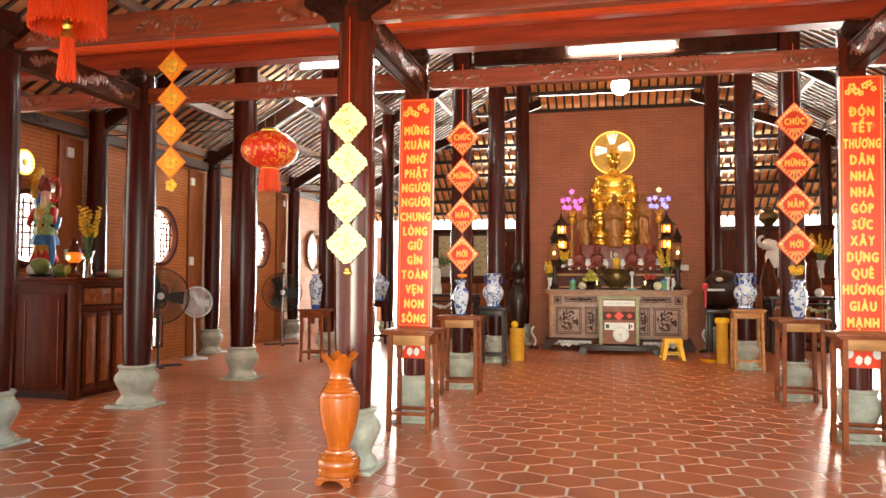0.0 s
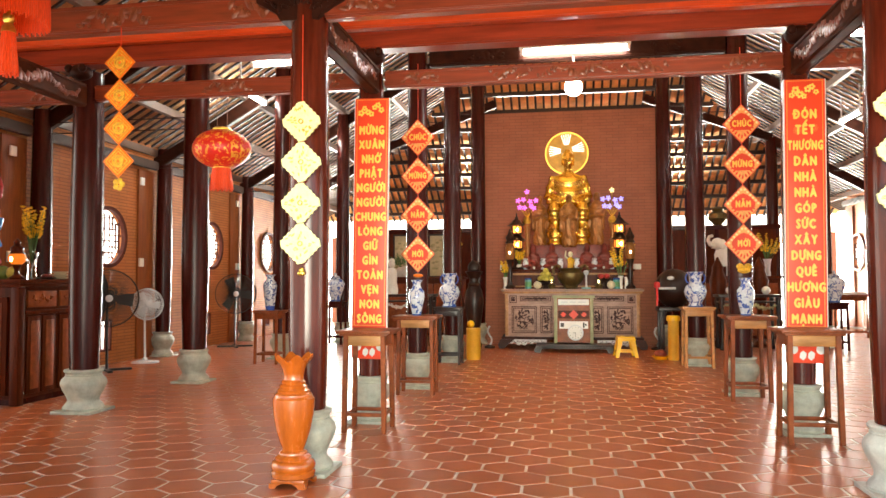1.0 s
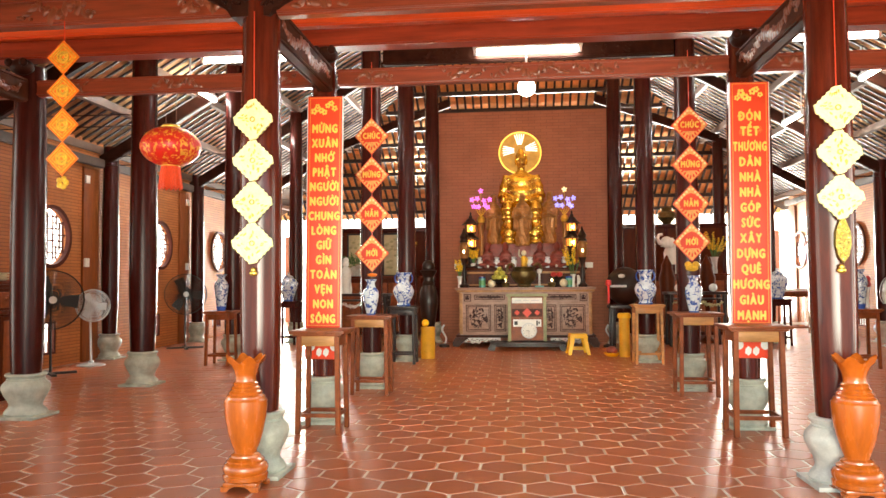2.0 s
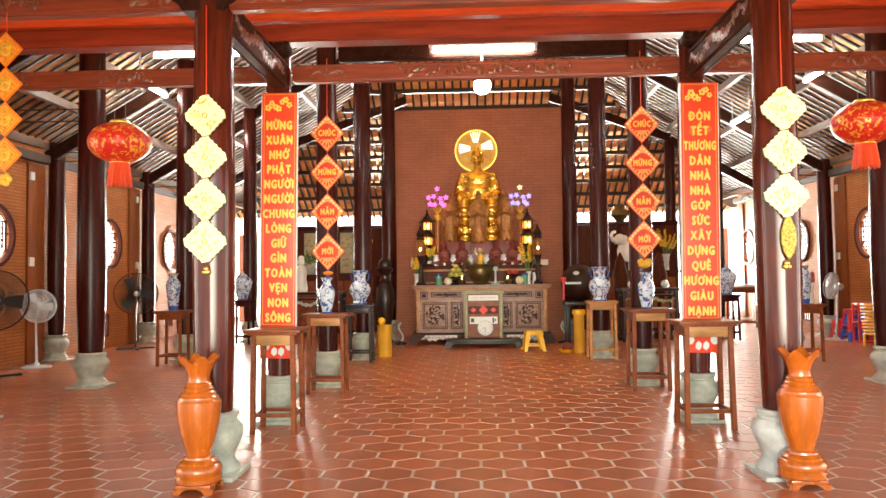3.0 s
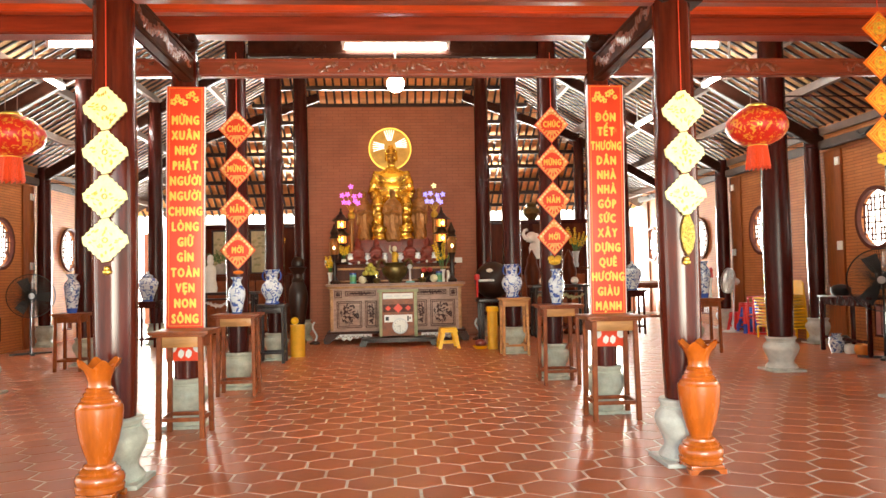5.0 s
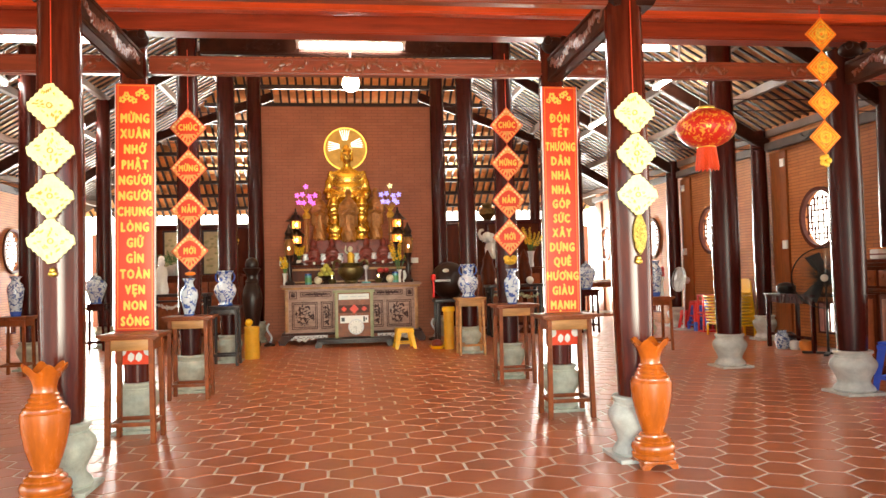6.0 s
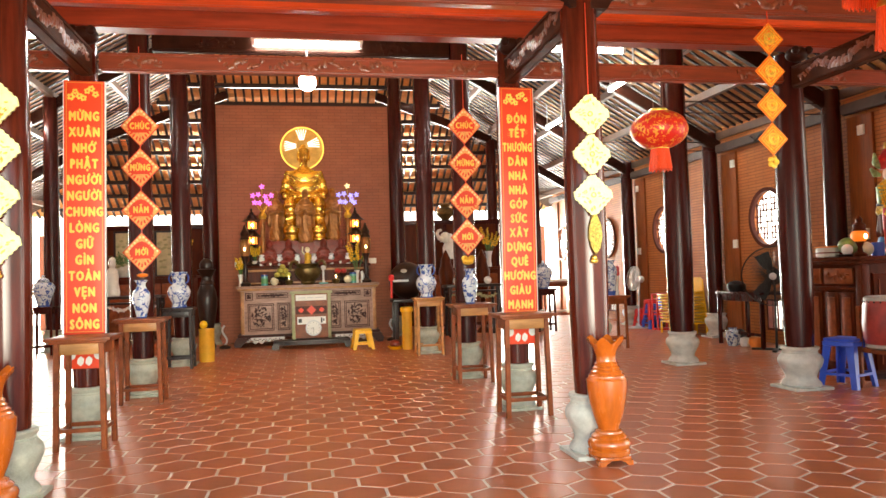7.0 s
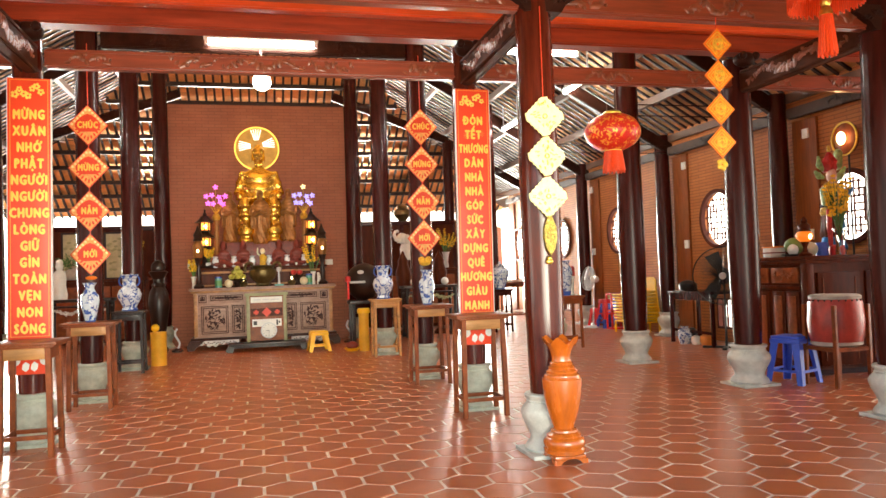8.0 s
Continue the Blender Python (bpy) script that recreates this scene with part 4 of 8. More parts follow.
def red_lantern(x, y, z):
    t = thing("red_lantern", "round red festival lantern with gold print and fringe", "lantern", pose(x, y, z), "red festival lanterns")
    bm = bmesh.new()
    seg = 32
    rows = []
    for k in range(17):
        a = math.pi * (0.08 + 0.84 * k / 16)
        r0 = 0.27 * math.sin(a)
        rows.append([bm.verts.new((r0 * (1 - 0.02 * (j % 2)) * math.cos(2 * math.pi * j / seg), r0 * (1 - 0.02 * (j % 2)) * math.sin(2 * math.pi * j / seg), -0.186 * math.cos(a))) for j in range(seg)])
    for a, b in zip(rows, rows[1:]):
        for j in range(seg):
            bm.faces.new((a[j], a[(j + 1) % seg], b[(j + 1) % seg], b[j]))
    part("globe", bm, LANTERN_RED, t)
    part("top_cap", turned([(0.085, 0.165), (0.09, 0.185), (0.075, 0.2), (0.03, 0.21)], 20), GOLD, t, "gold top cap")
    part("bottom_cap", turned([(0.075, -0.195), (0.085, -0.18), (0.085, -0.165)], 20), GOLD, t, "gold bottom cap")
    bm = bmesh.new()
    for j in range(60):
        a = 2 * math.pi * j / 60
        r = 0.096 + 0.004 * (j % 3)
        rod(bm, (0.08 * math.cos(a), 0.08 * math.sin(a), -0.185), (r * math.cos(a), r * math.sin(a), -0.37 - 0.008 * (j % 4)), 0.0065, seg=5)
    part("fringe", bm, RED_SATIN, t, "orange-red silk fringe")
    bm = bmesh.new()
    for s in (-1, 1):
        rod(bm, (s * 0.05, 0, 0.2), (s * 0.05, 0, 3.0 - z), 0.004, seg=6)
    part("cord", bm, PURLIN, t)
    return t


red_lantern(-3.285, ROW[1] - 0.02, 2.497)
red_lantern(3.266, ROW[1] - 0.02, 2.537)


def fringe_lantern(x, y, z):
    """Hangs from the porch eave; its fringe and tassel reach down."""
    t = thing("fringed_lantern", "red porch lantern with long orange-red fringe and tassel", "lantern", pose(x, y, z), "fringed porch lanterns")
    part("body", turned([(0.13, 0.26), (0.24, 0.33), (0.26, 0.45), (0.2, 0.55), (0.1, 0.6)], 28), LANTERN_RED, t)
    bm = bmesh.new()
    for j in range(110):
        a = 2 * math.pi * j / 110
        rod(bm, (0.205 * math.cos(a), 0.205 * math.sin(a), 0.27), (0.212 * math.cos(a), 0.212 * math.sin(a), 0.0 + 0.012 * (j % 3)), 0.0065, seg=4)
    part("fringe", bm, RED_SATIN, t, "orange-red silk fringe")
    part("fringe_band", turned([(0.208, 0.25), (0.214, 0.265), (0.21, 0.285)], 28), GOLD, t)
    bm = bmesh.new()
    for j in range(40):
        a = 2 * math.pi * j / 40
        r = 0.052 if j % 2 else 0.04
        rod(bm, (0.03 * math.cos(a), 0.03 * math.sin(a), -0.04), (r * math.cos(a), r * math.sin(a), -0.3 + 0.012 * (j % 3)), 0.007, seg=4)
    part("tassel", bm, RED_SATIN, t, "orange-red tassel")
    part("tassel_knot", turned([(0.012, 0.3), (0.012, 0.08), (0.03, 0.06), (0.034, 0.03), (0.022, 0.01), (0.038, -0.02), (0.04, -0.045)], 14), GOLD, t, "gold tassel knot")
    bm = bmesh.new()
    rod(bm, (0, 0, 0.6), (0, 0, roof_front(y) - z), 0.004, seg=6)
    part("cord", bm, VERMILION, t)
    return t


fringe_lantern(-3.3, 3.8, 2.75)
fringe_lantern(3.35, 3.8, 2.79)


# ---- the aisle of consoles, banners and porcelain ----
def console(x, y, w, d, h, top_over=0.05, wood=None, front=None, shelf=0.15, label="", group="console stands along the aisle"):
    t = thing("console_table", label or "tall brown wooden console stand with slim legs", "table", pose(x, y, 0), group)
    wood = wood or CONSOLE_WOOD
    part("tabletop", boxes((-w / 2 - top_over, w / 2 + top_over, -d / 2 - top_over, d / 2 + top_over, h - 0.026, h), (-w / 2 - top_over * 0.5, w / 2 + top_over * 0.5, -d / 2 - top_over * 0.5, d / 2 + top_over * 0.5, h - 0.045, h - 0.0265), bevel=0.006), wood, t)
    ap = 0.085
    for s in (-1, 1):
        part("apron", boxes((-w / 2 + 0.03, w / 2 - 0.03, s * (d / 2 - 0.02) - 0.01, s * (d / 2 - 0.02) + 0.01, h - 0.045 - ap, h - 0.046), bevel=0.003), front or wood, t)
        part("apron", boxes((s * (w / 2 - 0.02) - 0.01, s * (w / 2 - 0.02) + 0.01, -d / 2 + 0.03, d / 2 - 0.03, h - 0.045 - ap, h - 0.046), bevel=0.003), wood, t)
        part("stretcher", boxes((-w / 2 + 0.035, w / 2 - 0.035, s * (d / 2 - 0.02) - 0.011, s * (d / 2 - 0.02) + 0.011, shelf - 0.016, shelf + 0.016), bevel=0.003), wood, t)
        part("stretcher", boxes((s * (w / 2 - 0.02) - 0.011, s * (w / 2 - 0.02) + 0.011, -d / 2 + 0.035, d / 2 - 0.035, shelf - 0.016, shelf + 0.016), bevel=0.003), wood, t)
        for q in (-1, 1):
            bm = bmesh.new()
            vs = [bm.verts.new((s * (w / 2 - 0.02 + 0.012 * (1 - z / h)) + ex * 0.02, q * (d / 2 - 0.02 + 0.012 * (1 - z / h)) + ey * 0.02, z)) for z in (0, h - 0.046) for ey in (-1, 1) for ex in (-1, 1)]
            for f in ((0, 2, 3, 1), (4, 5, 7, 6), (0, 1, 5, 4), (2, 6, 7, 3), (0, 4, 6, 2), (1, 3, 7, 5)):
                bm.faces.new([vs[i] for i in f])
            bmesh.ops.bevel(bm, geom=bm.edges[:], offset=0.004, segments=1, affect="EDGES")
            part("leg", bm, wood, t)
    return t


CON = [(-1.755, 6.13, 0.355, 0.32, 0.845, None), (1.765, 6.23, 0.385, 0.32, 0.875, CONSOLE_PALE),
       (-1.745, 8.17, 0.4, 0.3, 0.87, None), (1.775, 8.26, 0.39, 0.36, 0.885, CONSOLE_PALE)]
for x, y, w, d, h, f in CON:
    console(x, y, w, d, h, 0.055, front=f or CONSOLE_PALE)
console(-1.85, 11.15, 0.37, 0.34, 0.86, 0.035, wood=BLACK_LACQUER, label="tall dark lacquered console stand")
console(1.78, 11.28, 0.39, 0.34, 0.87, 0.035, wood=CONSOLE_PALE, label="tall golden-brown wooden console stand")


def banner(x, y, z0, z1, w, words):
    h = z1 - z0
    t = thing("festival_banner", "upright red new-year banner with yellow lettering", "banner", pose(x, y, z0, 0, 0.7, 0), "new-year banners")
    panel = part("panel", boxes((-w / 2, w / 2, 0.0, 0.03, -0.28, h), bevel=0.003), BANNER, t)
    bm = bmesh.new()
    for s_ in (-1, 1):
        ball(bm, (s_ * w * 0.33, -0.002, -0.17), 0.04, 10, 8, (0.9, 0.08, 1))
        bmesh.ops.create_icosphere(bm, subdivisions=1, radius=1, matrix=Matrix.Translation((s_ * w * 0.1, -0.002, -0.22)) @ Matrix.Diagonal((0.03, 0.003, 0.04, 1)))
    part("printed_flowers", bm, WHITE, t, "printed white flowers at the foot")
    bm = bmesh.new()
    e = 0.016
    for x0, x1, a, b in ((-w / 2 + 0.012, w / 2 - 0.012, 0.01, 0.01 + 0.006), (-w / 2 + 0.012, w / 2 - 0.012, h - 0.016, h - 0.01), (-w / 2 + e, -w / 2 + e + 0.006, 0.016, h - 0.016), (w / 2 - e - 0.006, w / 2 - e, 0.016, h - 0.016)):
        box(bm, x0, x1, -0.003, 0.0, a, b)
    part("border", bm, PEACH, t, "pale printed border line")
    part("edge", boxes((-w / 2 - 0.005, -w / 2, -0.002, 0.032, -0.28, h), (w / 2, w / 2 + 0.005, -0.002, 0.032, -0.28, h)), WHITE, t, "pale edge strip")
    top, bot = h - 0.25, -0.02
    n = len(words)
    for i, s in enumerate(words):
        z = top - (top - bot) * (i + 0.55) / n
        part("lettering", letters(s, 0.074, 0.002, 0.0075), GOLD_PRINT, t, "yellow bold lettering", smooth=False, at=pose(0, -0.004, z) @ Matrix.Diagonal((0.52 if len(s) > 5 else 0.66, 1, 1, 1)))
    # apricot blossom branch at the top
    bm = bmesh.new()
    rnd = random.Random(int(abs(x) * 100))
    for k in range(7):
        cx, cz = -w * 0.32 + k * w * 0.1, h - 0.13 + 0.035 * math.sin(k * 1.7) + 0.008 * k
        s = rnd.uniform(0.02, 0.034)
        for j in range(5):
            a = j * 2 * math.pi / 5 + k
            m = Matrix.Translation((cx + s * 0.7 * math.cos(a), -0.003, cz + s * 0.7 * math.sin(a))) @ Matrix.Diagonal((s * 0.5, 0.003, s * 0.5, 1))
            bmesh.ops.create_icosphere(bm, subdivisions=1, radius=1, matrix=m)
    part("blossom", bm, GOLD_PRINT, t, "printed yellow apricot blossom")
    bm = bmesh.new()
    for cx, cz in ((-w * 0.18, h - 0.42), (w * 0.22, h - 0.4), (0.03, h * 0.42)):
        for j in range(14):
            a = j * 2 * math.pi / 14
            bar(bm, (cx + 0.008 * math.cos(a), -0.0022, cz + 0.008 * math.sin(a)), (cx + 0.035 * math.cos(a), -0.0022, cz + 0.035 * math.sin(a)), 0.0025, 0.0015, up=(0, 1, 0))
    tagged(part("firework", bm, PEACH, t, "printed pale firework"), kind="stuff")
    return t


banner(-1.815, 6.355, 0.85, 2.88, 0.308, ["MỪNG", "XUÂN", "NHỚ", "PHẬT", "NGƯỜI", "NGƯỜI", "CHUNG", "LÒNG", "GIỮ", "GÌN", "TOÀN", "VẸN", "NON", "SÔNG"])
banner(1.8, 6.36, 0.87, 2.885, 0.31, ["ĐÓN", "TẾT", "THƯƠNG", "DÂN", "NHÀ", "NHÀ", "GÓP", "SỨC", "XÂY", "DỰNG", "QUÊ", "HƯƠNG", "GIÀU", "MẠNH"])


BEAD = mat("pale yellow printed dots", (0.95, 0.74, 0.36), 0.5, amount=0.1)
PEACH_PRINT = mat("peach printed paper", (0.92, 0.42, 0.12), 0.5, noise_scale=30, amount=0.3)


def greeting_string(x, y, zs, z_top, end):
    t = thing("greeting_ornament", "string of vermilion and peach new-year diamonds with lettering", "ornament", pose(x, y, 0), "greeting diamond strings")
    b = bmesh.new()
    rod(b, (0, 0, zs[-1] - 0.2), (0, 0, z_top), 0.004, seg=6)
    part("cord", b, VERMILION, t)
    for z, s in zip(zs, ("CHÚC", "MỪNG", "NĂM", "MỚI")):
        d = part("diamond_card", outline(bmesh.new(), [(0, -0.218), (0.2, 0), (0, 0.218), (-0.2, 0)], -0.016, -0.002), VERMILION, t, at=pose(0, 0, z))
        part("peach_panel", outline(bmesh.new(), [(0, -0.205), (0.188, 0), (0, 0.205), (-0.188, 0)], -0.019, -0.0165), PEACH_PRINT, d, "peach printed card face")
        bm = outline(bmesh.new(), [(-0.085, -0.07), (0.085, -0.07), (0.125, -0.02), (0.125, 0.02), (0.085, 0.07), (0.04, 0.105), (0, 0.12), (-0.04, 0.105), (-0.085, 0.07), (-0.125, 0.02), (-0.125, -0.02)], -0.022, -0.0195)
        part("field", bm, VERMILION, d)
        part("lettering", letters(s, 0.07, 0.002, 0.007), GOLD_PRINT, d, "yellow lettering", smooth=False, at=pose(0, -0.025, -0.03) @ Matrix.Diagonal((0.64, 1, 1, 1)))
        bm = bmesh.new()
        for k in range(6):
            u = (k + 0.3) / 6
            for a in (-1, 1):
                ball(bm, (a * 0.165 * (1 - u), -0.018, 0.182 * u), 0.015, 8, 6, (1, 0.4, 1))
        tagged(part("dotted_edge", bm, BEAD, d, "row of pale yellow dots"), kind="stuff")
        bm = bmesh.new()
        for k in range(9):
            a = -2.7 + k * 0.285
            bmesh.ops.create_icosphere(bm, subdivisions=1, radius=1, matrix=Matrix.Translation((0.115 * math.cos(a), -0.02, 0.125 * math.sin(a) * (1.15 - 0.35 * abs(math.cos(a))))) @ pose(0, 0, 0, 0, 90 - math.degrees(a), 0) @ Matrix.Diagonal((0.011, 0.004, 0.024, 1)))
        tagged(part("cut_leaves", bm, VERMILION, d), kind="stuff")
    if end:
        bm = bmesh.new()
        ball(bm, (0, 0, 0), 0.07, 12, 8, (1, 0.5, 0.5))
        ball(bm, (-0.04, 0, 0.04), 0.04, 10, 8, (1, 0.6, 0.9))
        ball(bm, (0.04, 0, 0.04), 0.04, 10, 8, (1, 0.6, 0.9))
        part("ingot_pendant", bm, YELLOW_CARD, t, "golden ingot-shaped pendant", at=pose(0, 0, zs[-1] - 0.29))
    else:
        bm = bmesh.new()
        ball(bm, (0, 0, 0), 0.045, 12, 8, (1.3, 0.5, 0.5))
        part("ingot_pendant", bm, ORANGE_CARD, t, at=pose(0, 0, zs[-1] - 0.25))
    return t


greeting_string(-1.803, 8.495, (2.939, 2.485, 2.025, 1.567), 3.82, False)
greeting_string(1.812, 8.495, (2.967, 2.522, 2.082, 1.653), 3.82, True)


VASE_SLIM = [(0.048, 0), (0.052, 0.02), (0.055, 0.04), (0.078, 0.14), (0.09, 0.21), (0.084, 0.265), (0.055, 0.305), (0.043, 0.335), (0.045, 0.36), (0.068, 0.395)]
VASE_WIDE = [(0.1, 0), (0.105, 0.02), (0.09, 0.05), (0.1, 0.08), (0.145, 0.16), (0.16, 0.23), (0.135, 0.3), (0.09, 0.34), (0.082, 0.38), (0.09, 0.45), (0.115, 0.49), (0.12, 0.51)]
VASE_TALL = [(0.07, 0), (0.085, 0.1), (0.11, 0.3), (0.125, 0.43), (0.11, 0.5), (0.07, 0.545), (0.06, 0.57), (0.065, 0.6), (0.1, 0.64)]
JAR = [(0.1, 0), (0.1, 0.03), (0.14, 0.16), (0.19, 0.3), (0.195, 0.36), (0.15, 0.43), (0.1, 0.45)]


def porcelain(m, prof, label, handles=False, lid=False, material=None, group="blue and white vases", k=1.0):
    t = thing("porcelain_vase", label, "vase", m, group)
    p = [(r * k, z * k) for r, z in prof]
    inner = [(r * 0.85, z) for r, z in reversed(p[-3:])]
    part("body", turned(p + inner, 28), material or PORCELAIN, t)
    top = p[-1]
    if handles:
        part("neck_band", turned([(p[-3][0] * 1.02, p[-3][1]), (p[-3][0] * 1.08, (p[-3][1] + p[-2][1]) / 2), (p[-2][0] * 1.02, p[-2][1])], 28, close=False), PORCELAIN_BLUE, t, "cobalt blue neck band")
    part("foot_band", turned([(p[0][0] * 1.03, 0.001), (p[1][0] * 1.04, p[1][1] * 0.8)], 28, close=False), PORCELAIN_BLUE, t, "cobalt blue foot band")
    if handles:
        for s in (-1, 1):
            bm = bmesh.new()
            for a in range(6):
                u0, u1 = a / 6 * math.pi, (a + 1) / 6 * math.pi
                rod(bm, (s * (0.09 + 0.045 * math.sin(u0)) * k, 0, (0.42 + 0.07 * math.cos(u0)) * k), (s * (0.09 + 0.045 * math.sin(u1)) * k, 0, (0.42 + 0.07 * math.cos(u1)) * k), 0.011 * k, seg=6)
            part("handle", bm, PORCELAIN_BLUE, t)
    if lid:
        part("lid", turned([(top[0] * 1.05, top[1]), (top[0] * 1.08, top[1] + 0.02), (top[0] * 0.9, top[1] + 0.05), (0.03, top[1] + 0.075), (0.025, top[1] + 0.09), (0.032, top[1] + 0.11), (0.008, top[1] + 0.125)], 24), PORCELAIN_DARK, t, "domed porcelain lid")
    return t


porcelain(pose(-1.76, 8.2, 0.87), VASE_SLIM, "slim white and blue porcelain vase on a console")
porcelain(pose(1.76, 8.22, 0.885), VASE_SLIM, "slim white and blue porcelain vase on a console")
porcelain(pose(-1.85, 11.15, 0.86), VASE_WIDE, "round-bellied blue and white vase with handles", handles=True)
porcelain(pose(1.76, 11.28, 0.87), VASE_WIDE, "round-bellied blue and white vase with handles", handles=True)

# ---- the altar ----
def vase_of_flowers(x, y, z, h, label, n=7, spread=0.16, pot=None, seed=1, tall=0.5, pot_r=0.05, flower=None, group=""):
    t = thing("flower_vase", label, "flowers", pose(x, y, z), group)
    rnd = random.Random(seed)
    part("vase", turned([(pot_r * 0.7, 0), (pot_r * 0.75, h * 0.15), (pot_r * 0.6, h * 0.35), (pot_r * 0.8, h * 0.8), (pot_r * 1.1, h), (pot_r * 0.95, h), (pot_r * 0.7, h * 0.75)], 18), pot or WHITE_GLAZE, t)
    for k in range(n):
        a = 2 * math.pi * k / n + rnd.uniform(-0.3, 0.3)
        tip = Vector((spread * math.cos(a) * rnd.uniform(0.5, 1.1), spread * 0.6 * math.sin(a), h + tall * rnd.uniform(0.75, 1.1)))
        bm = bmesh.new()
        rod(bm, (0, 0, h * 0.6), tip * 0.98, 0.006, 0.003, 5)
        for j in range(3):
            leaf(bm, Vector((0, 0, h * 0.8)).lerp(tip, 0.1 + 0.12 * j), Vector((0, 0, h * 0.8)).lerp(tip, 0.6 + 0.12 * j) + Vector((rnd.uniform(-0.06, 0.06), rnd.uniform(-0.03, 0.03), 0.02)), 0.025)
        part("stem", bm, LEAF, t)
        bm = bmesh.new()
        for j in range(8):
            u = 0.48 + 0.52 * j / 7
            c = Vector((0, 0, h * 0.6)).lerp(tip, u)
            s = 0.046 * (1.3 - u * 0.75)
            for q in range(5):
                b = rnd.uniform(0, 6.28)
                leaf(bm, c, c + Vector((math.cos(b) * s * 1.2, math.sin(b) * s * 1.2, s * rnd.uniform(0.2, 1.1))), s * 1.25, 0.3)
        part("bloom", bm, flower or PETAL, t, "yellow gladiolus bloom")
    return t


altar = thing("altar_table", "grey-brown carved wooden altar table with inlaid panels", "altar", pose(0, 13.9, 0))
part("tabletop", boxes((-1.3, 1.3, -0.04, 0.85, 1.06, 1.105), bevel=0.01), ALTAR_WOOD, altar)
part("cornice", boxes((-1.27, 1.27, -0.02, 0.83, 1.02, 1.0595), bevel=0.006), ALTAR_EDGE, altar)
part("body", boxes((-1.23, 1.23, 0.03, 0.8, 0.22, 1.02)), ALTAR_WOOD, altar)
part("plinth", boxes((-1.29, 1.29, -0.02, 0.84, 0.17, 0.2195), bevel=0.008), ALTAR_DARK, altar)


def altar_panel(name, x0, x1, z0, z1, motif, seed):
    p = part(name, boxes((x0, x1, 0.012, 0.029, z0, z1), bevel=0.004), ALTAR_WOOD, altar)
    bm = bmesh.new()
    e = 0.018
    for k in (0, 1):
        d = e + k * 0.028
        for r in ((x0 + d, x1 - d, z0 + d, z0 + d + 0.013), (x0 + d, x1 - d, z1 - d - 0.013, z1 - d), (x0 + d, x0 + d + 0.013, z0 + d + 0.013, z1 - d - 0.013), (x1 - d - 0.013, x1 - d, z0 + d + 0.013, z1 - d - 0.013)):
            box(bm, r[0], r[1], 0.006, 0.012, r[2], r[3])
    part("moulding", bm, ALTAR_DARK, p)
    bm = bmesh.new()
    rnd = random.Random(seed)
    cx, cz, w, h = (x0 + x1) / 2, (z0 + z1) / 2, (x1 - x0) / 2 - 0.07, (z1 - z0) / 2 - 0.06
    for k in range(motif):
        a = rnd.uniform(0, 6.28)
        r = math.sqrt(rnd.random())
        px, pz = cx + w * 0.95 * r * math.cos(a), cz + h * 0.9 * r * math.sin(a)
        s = rnd.uniform(0.5, 1.0)
        bmesh.ops.create_icosphere(bm, subdivisions=1, radius=1, matrix=Matrix.Translation((px, 0.012, pz)) @ pose(0, 0, 0, 0, rnd.uniform(0, 180), 0) @ Matrix.Diagonal((0.045 * s, 0.011, 0.015 * s, 1)))
    part("carved_relief", bm, ALTAR_DARK, p, "dark carved flowers and leaves")
    return p


